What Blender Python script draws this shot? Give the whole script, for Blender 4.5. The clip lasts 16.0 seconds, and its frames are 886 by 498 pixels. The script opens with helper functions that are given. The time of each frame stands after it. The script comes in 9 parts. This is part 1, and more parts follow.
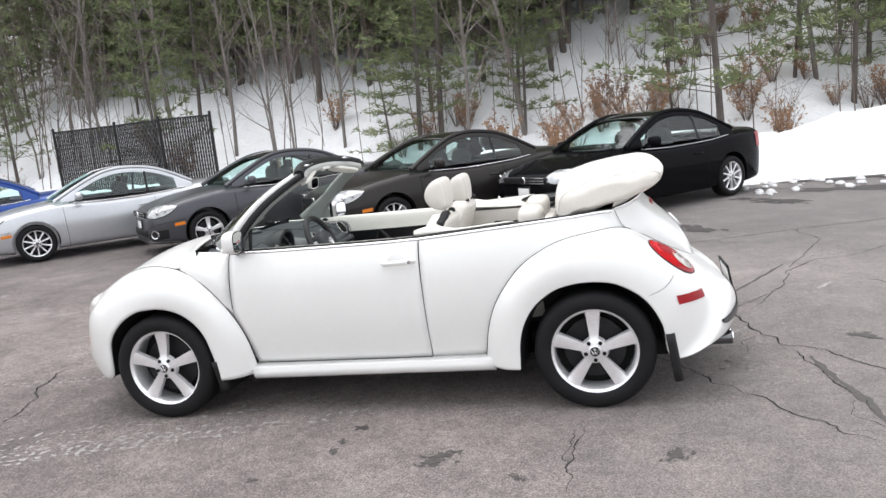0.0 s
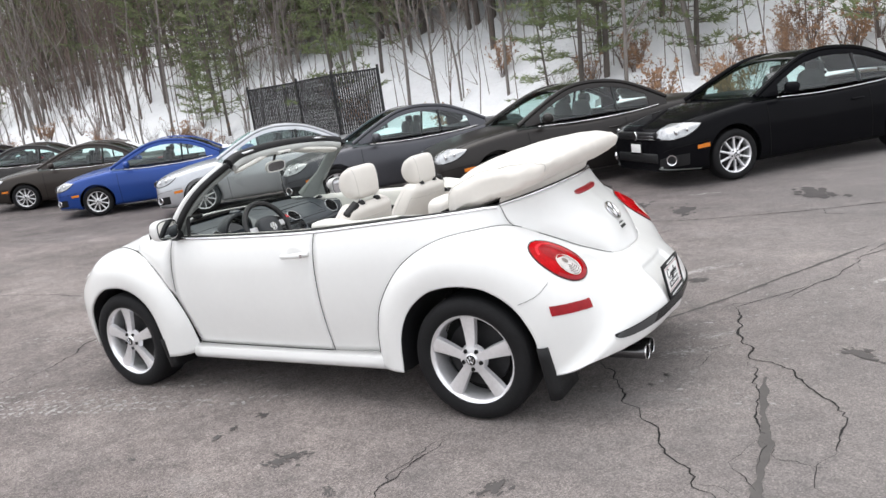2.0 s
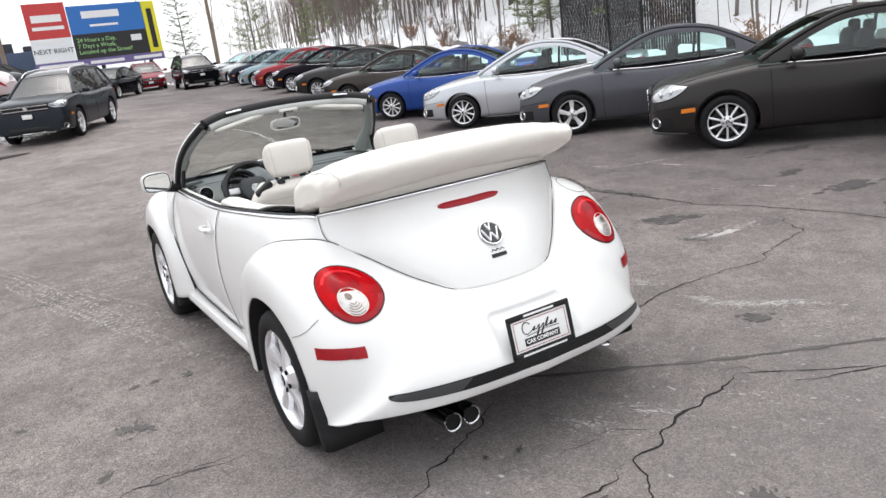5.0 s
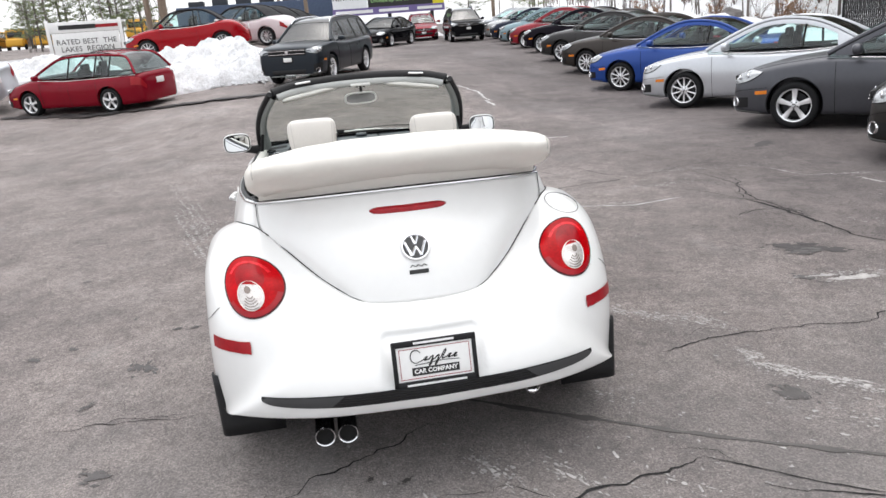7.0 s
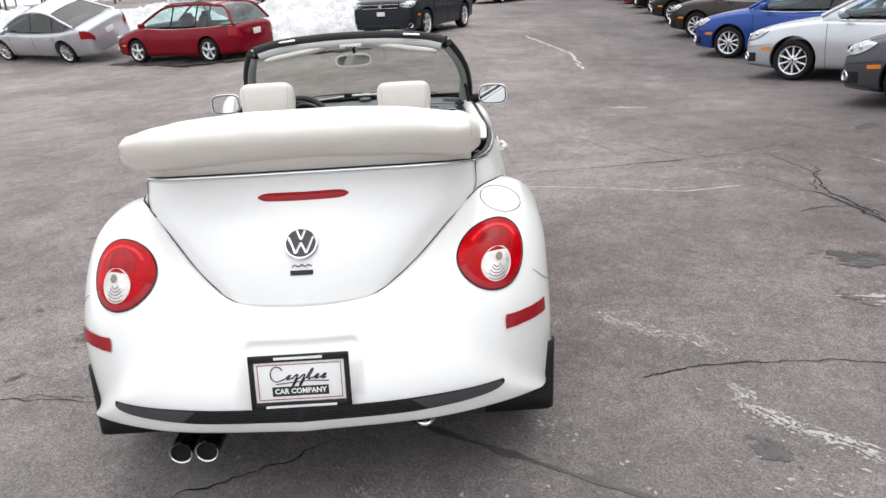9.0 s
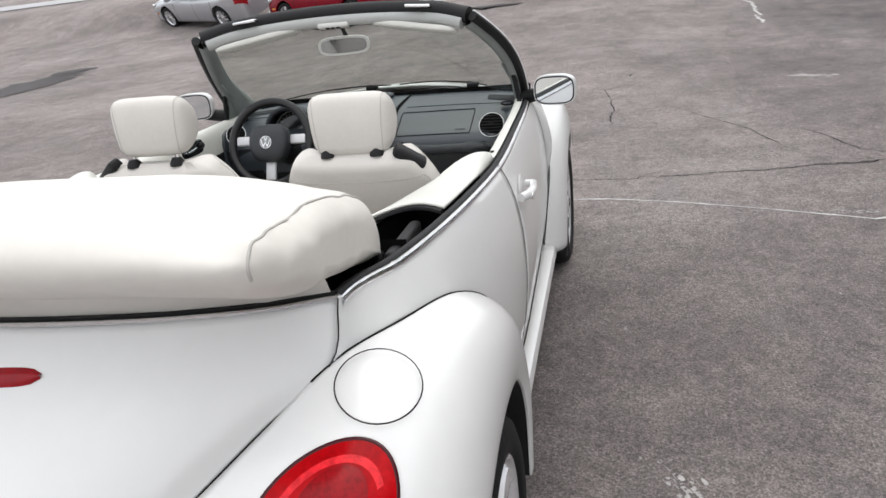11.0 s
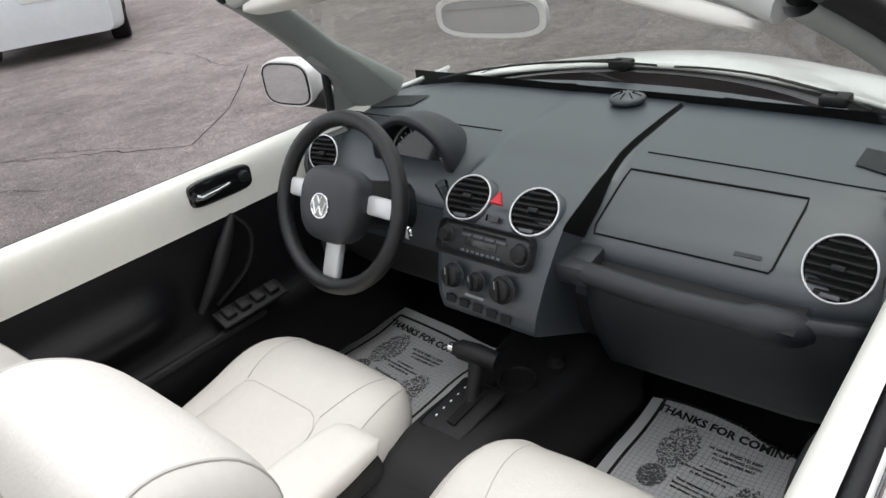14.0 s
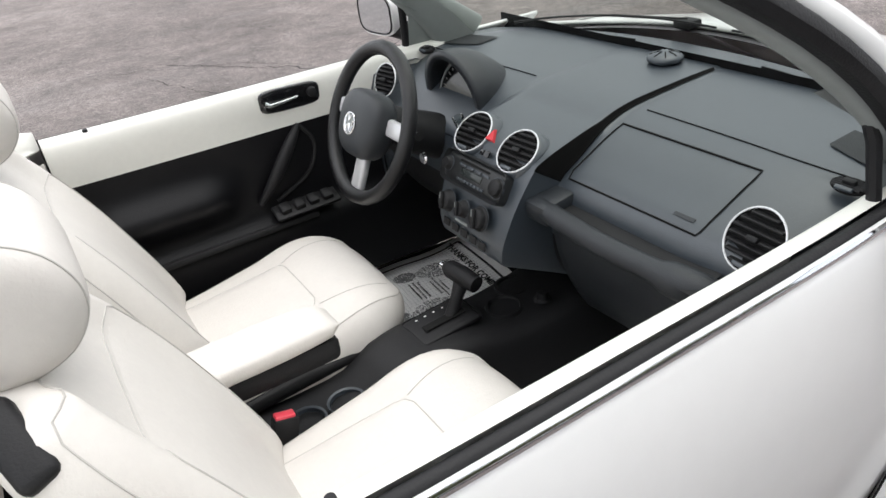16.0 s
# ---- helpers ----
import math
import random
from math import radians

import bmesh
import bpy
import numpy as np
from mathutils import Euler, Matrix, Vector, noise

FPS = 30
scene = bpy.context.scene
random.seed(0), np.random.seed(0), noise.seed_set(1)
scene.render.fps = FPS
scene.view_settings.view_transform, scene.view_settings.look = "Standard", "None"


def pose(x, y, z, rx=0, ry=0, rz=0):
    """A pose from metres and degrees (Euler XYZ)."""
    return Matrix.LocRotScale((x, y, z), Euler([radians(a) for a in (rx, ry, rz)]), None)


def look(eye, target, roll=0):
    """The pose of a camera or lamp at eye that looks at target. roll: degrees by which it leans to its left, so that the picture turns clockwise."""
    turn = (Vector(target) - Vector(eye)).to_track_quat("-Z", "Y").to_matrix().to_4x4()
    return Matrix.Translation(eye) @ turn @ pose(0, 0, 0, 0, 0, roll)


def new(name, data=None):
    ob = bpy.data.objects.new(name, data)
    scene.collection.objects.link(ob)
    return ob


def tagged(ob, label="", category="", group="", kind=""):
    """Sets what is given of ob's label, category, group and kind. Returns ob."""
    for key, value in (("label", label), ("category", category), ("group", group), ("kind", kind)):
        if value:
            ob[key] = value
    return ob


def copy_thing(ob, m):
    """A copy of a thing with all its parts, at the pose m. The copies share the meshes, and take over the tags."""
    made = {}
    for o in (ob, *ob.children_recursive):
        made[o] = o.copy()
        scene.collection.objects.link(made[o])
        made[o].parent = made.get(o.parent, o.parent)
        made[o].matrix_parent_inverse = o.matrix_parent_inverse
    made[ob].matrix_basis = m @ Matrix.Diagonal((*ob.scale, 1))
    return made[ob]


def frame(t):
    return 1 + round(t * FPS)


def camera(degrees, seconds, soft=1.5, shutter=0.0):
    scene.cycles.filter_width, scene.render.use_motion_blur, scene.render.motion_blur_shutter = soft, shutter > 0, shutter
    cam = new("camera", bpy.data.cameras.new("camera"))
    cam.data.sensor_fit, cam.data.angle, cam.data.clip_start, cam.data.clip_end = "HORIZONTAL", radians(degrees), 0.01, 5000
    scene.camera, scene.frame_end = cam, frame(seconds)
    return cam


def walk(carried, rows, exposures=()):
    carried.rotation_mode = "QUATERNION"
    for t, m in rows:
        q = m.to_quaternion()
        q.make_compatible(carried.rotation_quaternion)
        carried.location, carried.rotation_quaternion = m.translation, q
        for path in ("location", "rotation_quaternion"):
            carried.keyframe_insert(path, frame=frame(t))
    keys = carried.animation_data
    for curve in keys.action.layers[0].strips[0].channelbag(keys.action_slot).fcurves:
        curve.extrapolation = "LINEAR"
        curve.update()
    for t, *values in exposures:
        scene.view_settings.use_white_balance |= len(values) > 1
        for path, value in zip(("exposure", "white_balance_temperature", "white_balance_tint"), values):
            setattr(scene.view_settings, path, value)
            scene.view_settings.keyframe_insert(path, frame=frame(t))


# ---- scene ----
cam = camera(61.4, 16.0)
PATH = [
    (0, (1.355, -4.639, 1.523), (0.925, -2.712, 1.205), -6.1),
    (0.5, (1.782, -4.445, 1.544), (1.202, -2.56, 1.21), -7.1),
    (1, (2.234, -4.317, 1.558), (1.508, -2.487, 1.205), -7.8),
    (1.5, (2.603, -4.055, 1.553), (1.735, -2.293, 1.177), -8.3),
    (2, (2.952, -3.793, 1.56), (1.949, -2.109, 1.158), -8.5),
    (2.5, (3.296, -3.519, 1.583), (2.165, -1.926, 1.154), -8.6),
    (3, (3.508, -3.117, 1.603), (2.257, -1.624, 1.151), -8.4),
    (3.2, (3.598, -2.976, 1.596), (2.301, -1.525, 1.134), -8.3),
    (5.3, (4.31, -1.425, 1.616), (2.584, -0.567, 1.086), -7.6),
    (5.5, (4.316, -1.257, 1.606), (2.559, -0.466, 1.071), -7.5),
    (6, (4.356, -0.89, 1.618), (2.533, -0.272, 1.076), -7.0),
    (6.5, (4.507, -0.58, 1.629), (2.636, -0.132, 1.082), -5.9),
    (7, (4.517, -0.334, 1.623), (2.619, -0.031, 1.069), -4.6),
    (7.5, (4.491, -0.173, 1.624), (2.583, 0.024, 1.058), -3.5),
    (8, (4.462, -0.075, 1.62), (2.554, 0.049, 1.036), -3.0),
    (8.5, (4.344, 0.147, 1.58), (2.44, 0.215, 0.971), -3.1),
    (8.7, (4.265, 0.28, 1.586), (2.364, 0.324, 0.966), -3.2),
    (10.8, (2.679, 1.055, 1.511), (0.855, 0.654, 0.797), -5.9),
    (11, (2.518, 1.086, 1.535), (0.707, 0.628, 0.821), -6.3),
    (11.5, (2.125, 1.169, 1.519), (0.351, 0.582, 0.809), -6.7),
    (12, (1.735, 1.163, 1.497), (0.01, 0.445, 0.783), -7.0),
    (12.5, (1.336, 1.123, 1.507), (-0.318, 0.271, 0.772), -7.4),
    (13, (0.995, 1.093, 1.511), (-0.558, 0.106, 0.727), -7.8),
    (13.5, (0.75, 0.943, 1.514), (-0.669, -0.171, 0.651), -8.3),
    (14, (0.536, 0.816, 1.515), (-0.729, -0.42, 0.582), -8.5),
    (14.5, (0.371, 0.751, 1.503), (-0.754, -0.579, 0.52), -8.7),
    (15, (0.345, 0.804, 1.5), (-0.658, -0.604, 0.495), -8.7),
    (15.5, (0.375, 0.998, 1.488), (-0.53, -0.476, 0.483), -8.3),
    (16, (0.335, 1.207, 1.5), (-0.494, -0.316, 0.505), -7.6),
]
walk(cam, [(t, look(eye, target, roll)) for t, eye, target, roll in PATH], exposures=[(0.0, 0.90), (5.5, 0.82), (8.7, 0.80), (11.0, 0.58), (12.0, 0.56), (13.0, 0.62), (13.5, 0.66), (14.5, 0.90), (15.0, 1.02), (16.0, 0.98)])

# ---- world and sun: an overcast winter sky ----
world = bpy.data.worlds.new("overcast_sky")
scene.world = world
world.use_nodes = True
wn, wl = world.node_tree.nodes, world.node_tree.links
sky = wn.new("ShaderNodeTexSky")
sky.sky_type, sky.sun_disc = "NISHITA", False
sky.sun_elevation, sky.sun_rotation = radians(78), radians(290)
sky.air_density, sky.dust_density, sky.ozone_density = 1.0, 4.0, 1.0
hsv = wn.new("ShaderNodeHueSaturation")
hsv.inputs["Saturation"].default_value = 0.35
wl.new(sky.outputs[0], hsv.inputs["Color"])
cloud = wn.new("ShaderNodeMix")
cloud.data_type, cloud.inputs[0].default_value = "RGBA", 0.6
cloud.inputs[7].default_value = (5.6, 5.7, 5.85, 1)
wl.new(hsv.outputs[0], cloud.inputs[6])
wl.new(cloud.outputs[2], wn["Background"].inputs[0])
wn["Background"].inputs[1].default_value = 0.165
sun = new("sun", bpy.data.lights.new("sun", "SUN"))
sun.data.energy, sun.data.angle, sun.data.color = 0.55, radians(90), (1.0, 0.97, 0.94)
sun.matrix_world = look((-1.0, 1.0, 20), (0, 0, 0))

# ---- materials ----
MATS = {}


def mat(name, col, rough=0.5, metal=0.0, var=0.12, scale=6.0, bump=0.0, bscale=60.0, coat=0.0, col2=None, alpha=1.0, detail=4.0, vary=0.0, stretch=None, spec=0.5, bdist=0.01):
    """A principled material with colour variation at two scales, fine relief, and an optional change from piece to piece."""
    if name in MATS:
        return MATS[name]
    m = bpy.data.materials.new(name)
    m.use_nodes = True
    n, l = m.node_tree.nodes, m.node_tree.links
    b = n["Principled BSDF"]
    b.inputs["Roughness"].default_value = rough
    b.inputs["Metallic"].default_value = metal
    b.inputs["Coat Weight"].default_value = coat
    b.inputs["Coat Roughness"].default_value = 0.04
    b.inputs["Alpha"].default_value = alpha
    b.inputs["Specular IOR Level"].default_value = spec
    tc = n.new("ShaderNodeTexCoord")
    vec = tc.outputs["Object"]
    if stretch:
        mp = n.new("ShaderNodeMapping")
        mp.inputs["Scale"].default_value = stretch
        l.new(vec, mp.inputs[0])
        vec = mp.outputs[0]
    n1, n2 = n.new("ShaderNodeTexNoise"), n.new("ShaderNodeTexNoise")
    n1.inputs["Scale"].default_value, n2.inputs["Scale"].default_value = scale, scale * 9
    n1.inputs["Detail"].default_value = n2.inputs["Detail"].default_value = detail
    l.new(vec, n1.inputs["Vector"])
    l.new(vec, n2.inputs["Vector"])
    mix = n.new("ShaderNodeMix")
    mix.data_type, mix.inputs[0].default_value = "FLOAT", 0.4
    l.new(n1.outputs[0], mix.inputs[2])
    l.new(n2.outputs[0], mix.inputs[3])
    ramp = n.new("ShaderNodeValToRGB")
    c2 = col2 or tuple(min(1, c * (1 + var)) for c in col)
    c1 = col if col2 else tuple(c * (1 - var) for c in col)
    ramp.color_ramp.elements[0].position, ramp.color_ramp.elements[1].position = 0.35, 0.65
    ramp.color_ramp.elements[0].color, ramp.color_ramp.elements[1].color = (*c1, 1), (*c2, 1)
    l.new(mix.outputs[0], ramp.inputs[0])
    out = ramp.outputs[0]
    if vary:
        oi, mv, sc = n.new("ShaderNodeObjectInfo"), n.new("ShaderNodeMapRange"), n.new("ShaderNodeVectorMath")
        mv.inputs["To Min"].default_value, mv.inputs["To Max"].default_value = 1 - vary, 1 + vary
        l.new(oi.outputs["Random"], mv.inputs["Value"])
        sc.operation = "SCALE"
        l.new(out, sc.inputs[0])
        l.new(mv.outputs[0], sc.inputs["Scale"])
        out = sc.outputs[0]
    l.new(out, b.inputs["Base Color"])
    if bump:
        n3, bp = n.new("ShaderNodeTexNoise"), n.new("ShaderNodeBump")
        n3.inputs["Scale"].default_value, n3.inputs["Detail"].default_value = bscale, 5
        l.new(vec, n3.inputs["Vector"])
        bp.inputs["Strength"].default_value, bp.inputs["Distance"].default_value = min(1, bump), bdist
        l.new(n3.outputs[0], bp.inputs["Height"])
        l.new(bp.outputs[0], b.inputs["Normal"])
    MATS[name] = m
    return m


def glass(name, tint, clear, rough=0.02, ior=1.5):
    """A thin pane: part clear, part gloss."""
    if name in MATS:
        return MATS[name]
    m = bpy.data.materials.new(name)
    m.use_nodes = True
    n, l = m.node_tree.nodes, m.node_tree.links
    n.remove(n["Principled BSDF"])
    tr, gl, mx = n.new("ShaderNodeBsdfTransparent"), n.new("ShaderNodeBsdfGlossy"), n.new("ShaderNodeMixShader")
    fr = n.new("ShaderNodeFresnel")
    fr.inputs[0].default_value = ior
    tr.inputs[0].default_value = (*[c * clear for c in tint], 1)
    gl.inputs["Roughness"].default_value = rough
    l.new(fr.outputs[0], mx.inputs[0])
    l.new(tr.outputs[0], mx.inputs[1])
    l.new(gl.outputs[0], mx.inputs[2])
    l.new(mx.outputs[0], n["Material Output"].inputs[0])
    MATS[name] = m
    return m


def screen_glass(name, tint, clear, gloss):
    """A raked windshield seen from outside: clear, with an even share of gloss."""
    m = glass(name, tint, clear, 0.03)
    n, l = m.node_tree.nodes, m.node_tree.links
    mx = n["Mix Shader"]
    for k in list(mx.inputs[0].links):
        l.remove(k)
    mx.inputs[0].default_value = gloss
    return m


def mirror(name):
    return mat(name, (0.8, 0.82, 0.84), 0.02, 1.0, var=0.0)


WHITE = mat("white_paint", (0.78, 0.78, 0.77), 0.28, var=0.015, scale=3, coat=0.6)
CREAM = mat("cream_leather", (0.67, 0.64, 0.60), 0.5, var=0.03, scale=10, bump=0.12, bscale=260)
CANVAS = mat("cream_vinyl", (0.72, 0.69, 0.64), 0.6, var=0.03, scale=5, bump=0.05, bscale=420)
BLACK = mat("black_plastic", (0.010, 0.010, 0.011), 0.55, var=0.15, bump=0.15, bscale=300, spec=0.32)
SOFT = mat("charcoal_dash", (0.029, 0.038, 0.048), 0.40, spec=1.0, var=0.08, bump=0.08, bscale=420)
CAPVINYL = mat("ivory_door_vinyl", (0.72, 0.715, 0.665), 0.42, var=0.03, scale=8, bump=0.06, bscale=320)
GLOSSBLACK = mat("gloss_black", (0.008, 0.008, 0.009), 0.12, var=0.1, coat=0.4)
RUBBER = mat("tyre_rubber", (0.009, 0.009, 0.010), 0.7, var=0.2, bump=0.2, bscale=90, spec=0.25)
ALLOY = mat("silver_alloy", (0.88, 0.88, 0.90), 0.24, 0.62, var=0.08, coat=0.25)
DARKALLOY = mat("dark_alloy", (0.022, 0.022, 0.024), 0.5, 0.5, var=0.2)
CHROME = mat("chrome", (0.80, 0.80, 0.82), 0.08, 1.0, var=0.03)
GAPBLACK = mat("gap_black", (0.005, 0.005, 0.005), 0.9, var=0.1, spec=0.1)
SEAM = mat("panel_gap", (0.012, 0.012, 0.012), 0.9, var=0.1, spec=0.15)
CARPET = mat("black_carpet", (0.007, 0.007, 0.0075), 0.95, spec=0.12, var=0.3, bump=0.5, bscale=300)
GREYTRIM = mat("grey_trim", (0.24, 0.258, 0.25), 0.6, var=0.05, bump=0.1, bscale=300)
LIGHTTRIM = mat("light_grey_trim", (0.60, 0.60, 0.575), 0.6, var=0.04)
RED = mat("red_lens", (0.42, 0.001, 0.004), 0.18, var=0.30, scale=10, spec=0.12)
BRIGHTRED = mat("bright_red_facets", (0.78, 0.02, 0.03), 0.2, var=0.4, scale=60, spec=0.2)
DARKRED = mat("dark_red_lens", (0.30, 0.004, 0.010), 0.3, var=0.2, scale=40, coat=0.1, spec=0.3)
MAROON = mat("lamp_edge_maroon", (0.055, 0.003, 0.006), 0.25, var=0.1, spec=0.4)
REDBOWL = mat("red_lens_bowl", (0.30, 0.002, 0.006), 0.22, var=0.35, scale=18, spec=0.2)
PALELENS = mat("pale_lens_edge", (0.72, 0.66, 0.62), 0.2, 0.1, var=0.1)
BULB = mat("smoked_bulb", (0.22, 0.18, 0.16), 0.25, 0.3, var=0.2)
CLEARLENS = mat("clear_lens", (0.58, 0.55, 0.53), 0.15, 0.3, var=0.35, scale=22, coat=0.4)
ORANGE = mat("orange_lens", (0.75, 0.22, 0.02), 0.2, var=0.1, coat=0.4)
PAPER = mat("paper", (0.82, 0.82, 0.81), 0.8, var=0.03)
INK = mat("black_ink", (0.02, 0.02, 0.02), 0.7, var=0.1)
WINDSHIELD = glass("windshield_glass", (0.92, 0.97, 0.92), 0.82)
CARGLASS = glass("car_glass", (0.84, 1.0, 0.98), 0.93, ior=1.7)
DARKGLASS = glass("dark_car_glass", (0.5, 0.55, 0.55), 0.22, ior=1.8)
SKYSCREEN = screen_glass("parked_windshield", (0.84, 1.0, 0.98), 0.92, 0.16)
DARKSCREEN = screen_glass("tinted_windshield", (0.5, 0.55, 0.55), 0.25, 0.16)
MIRROR = mirror("mirror_silver")

# ---- shape helpers ----


def link_mesh(name, me, material, parent=None, smooth=45.0):
    if material:
        me.materials.append(material)
    for p in me.polygons:
        p.use_smooth = smooth > 0
    if 0 < smooth < 180:
        me.set_sharp_from_angle(angle=radians(smooth))
    ob = new(name, me)
    if parent:
        ob.parent = parent
    return ob


def part(name, bm, material, parent=None, label="", smooth=45.0):
    """Links a bmesh, or (verts, faces), as one mesh object under a thing or a part."""
    me = bpy.data.meshes.new(name)
    if isinstance(bm, tuple):
        me.from_pydata([tuple(v) for v in bm[0]], [], bm[1])
    else:
        bm.to_mesh(me)
        bm.free()
    me.update()
    ob = link_mesh(name, me, material, parent, smooth)
    if label:
        ob["label"] = label
    return ob


def thing(name, label, category, at=None, group="", kind=""):
    ob = new(name)
    ob.empty_display_size = 0.1
    if at is not None:
        ob.matrix_basis = at
    return tagged(ob, label, category, group, kind)


def cr(pts, t):
    """Catmull-Rom through pts, t from 0 to 1."""
    n = len(pts) - 1
    f = min(max(t, 0.0), 1.0) * n
    i = min(int(f), n - 1)
    f -= i
    p = [np.array(pts[min(max(i + k, 0), n)], float) for k in (-1, 0, 1, 2)]
    if i == 0:
        p[0] = 2 * p[1] - p[2]
    if i == n - 1:
        p[3] = 2 * p[2] - p[1]
    return 0.5 * (2 * p[1] + (p[2] - p[0]) * f + (2 * p[0] - 5 * p[1] + 4 * p[2] - p[3]) * f * f + (3 * p[1] - p[0] - 3 * p[2] + p[3]) * f ** 3)


def lerp(table, x):
    xs, ys = zip(*table)
    return float(np.interp(x, xs, ys))


def smooth_at(table, x):
    """A smooth curve through (x, value) pairs with rising x."""
    xs = [a for a, _ in table]
    if x <= xs[0]:
        return table[0][1]
    if x >= xs[-1]:
        return table[-1][1]
    i = max(k for k in range(len(xs)) if xs[k] <= x)
    i = min(i, len(xs) - 2)
    h = xs[i + 1] - xs[i]
    y = [b for _, b in table]

    def slope(k):
        if k == 0 or k == len(xs) - 1:
            j = 0 if k == 0 else len(xs) - 2
            return (y[j + 1] - y[j]) / (xs[j + 1] - xs[j])
        return (y[k + 1] - y[k - 1]) / (xs[k + 1] - xs[k - 1])

    f = (x - xs[i]) / h
    a, b = slope(i) * h, slope(i + 1) * h
    return (2 * f ** 3 - 3 * f * f + 1) * y[i] + (f ** 3 - 2 * f * f + f) * a + (3 * f * f - 2 * f ** 3) * y[i + 1] + (f ** 3 - f * f) * b


def grid(fn, nu, nv, wrap=False, flip=False):
    """A sheet (verts, faces) from fn(u, v), u and v from 0 to 1."""
    vs = [tuple(fn(i / (nu - (0 if wrap else 1)), j / (nv - 1))) for i in range(nu) for j in range(nv)]
    fs = []
    for i in range(nu if wrap else nu - 1):
        k = (i + 1) % nu
        for j in range(nv - 1):
            f = (i * nv + j, k * nv + j, k * nv + j + 1, i * nv + j + 1)
            fs.append(f[::-1] if flip else f)
    return vs, fs


def joined(*pieces):
    vs, fs = [], []
    for v, f in pieces:
        o = len(vs)
        vs += [tuple(p) for p in v]
        fs += [tuple(i + o for i in q) for q in f]
    return vs, fs


def moved(piece, m):
    return [tuple(m @ Vector(v)) for v in piece[0]], piece[1]


def solid(ob, t, offset=-1.0):
    md = ob.modifiers.new("thickness", "SOLIDIFY")
    md.thickness, md.offset = t, offset
    return ob


def tube(pts, r, n=8, closed=False, caps=True):
    """A round rod along pts; r is one radius or one for each point."""
    pts = [Vector(p) for p in pts]
    rs = r if isinstance(r, (list, tuple)) else [r] * len(pts)
    vs, fs = [], []
    up = None
    for i, p in enumerate(pts):
        a, b = pts[i - 1] if i or closed else p, pts[(i + 1) % len(pts)] if i < len(pts) - 1 or closed else p
        d = (b - a).normalized()
        if up is None:
            up = d.orthogonal().normalized()
        up = (up - d * up.dot(d)).normalized()
        w = d.cross(up)
        for k in range(n):
            c = 2 * math.pi * k / n
            vs.append(tuple(p + (up * math.cos(c) + w * math.sin(c)) * rs[i]))
    m = len(pts)
    for i in range(m if closed else m - 1):
        for k in range(n):
            a, b = i * n + k, i * n + (k + 1) % n
            c, d = ((i + 1) % m) * n + (k + 1) % n, ((i + 1) % m) * n + k
            fs.append((a, b, c, d))
    if caps and not closed:
        fs.append(tuple(range(n))[::-1])
        fs.append(tuple(range((m - 1) * n, m * n)))
    return vs, fs


def spline(pts, n):
    return [tuple(cr(pts, i / (n - 1))) for i in range(n)]


def lathe(profile, n=32, arc=2 * math.pi):
    """Turns (radius, y) pairs round the y axis."""
    vs = [(r * math.cos(2 * math.pi * k / n), y, r * math.sin(2 * math.pi * k / n)) for k in range(n) for r, y in profile]
    m, fs = len(profile), []
    for k in range(n):
        q = (k + 1) % n
        for j in range(m - 1):
            fs.append((k * m + j, k * m + j + 1, q * m + j + 1, q * m + j))
    return vs, fs


def box(sx, sy, sz, bevel=0.0, seg=2, at=(0, 0, 0)):
    bm = bmesh.new()
    bmesh.ops.create_cube(bm, size=1)
    bmesh.ops.scale(bm, vec=(sx, sy, sz), verts=bm.verts)
    if bevel:
        bmesh.ops.bevel(bm, geom=bm.edges[:], offset=bevel, segments=seg, profile=0.5, affect="EDGES")
    bmesh.ops.translate(bm, vec=at, verts=bm.verts)
    return bm


def as_piece(bm):
    bm.verts.index_update()
    out = [tuple(v.co) for v in bm.verts], [tuple(v.index for v in f.verts) for f in bm.faces]
    bm.free()
    return out


def bx(sx, sy, sz, bevel=0.0, at=(0, 0, 0), m=None, seg=2):
    p = as_piece(box(sx, sy, sz, bevel, seg, at))
    return moved(p, m) if m else p


def ball(rx, ry, rz, at=(0, 0, 0), nu=20, nv=12, power=1.0):
    """An ellipsoid; power below 1 makes it boxier."""
    def f(u, v):
        a, b = 2 * math.pi * u, math.pi * (v - 0.5)
        def s(c):
            return math.copysign(abs(c) ** power, c)
        return at[0] + rx * s(math.cos(b)) * s(math.cos(a)), at[1] + ry * s(math.cos(b)) * s(math.sin(a)), at[2] + rz * s(math.sin(b))
    return grid(f, nu, nv, wrap=True)


def words(body, size, material, m, parent=None, name="lettering", extrude=0.0006, align="CENTER", shear=0.0, bold=0.0):
    """Letters as a mesh of their own, in the x, y plane of m."""
    cu = bpy.data.curves.new(name, "FONT")
    cu.body, cu.size, cu.extrude, cu.align_x, cu.align_y, cu.shear = body, size, extrude, align, "CENTER", shear
    cu.resolution_u, cu.offset = 2, bold
    tmp = bpy.data.objects.new(name, cu)
    scene.collection.objects.link(tmp)
    me = bpy.data.meshes.new_from_object(tmp.evaluated_get(bpy.context.evaluated_depsgraph_get()))
    bpy.data.objects.remove(tmp)
    me.transform(m)
    me.materials.clear()
    return link_mesh(name, me, material, parent, 0)

# ---- ground: one sheet of worn asphalt that rises to the north-west and turns to snow on the bank ----


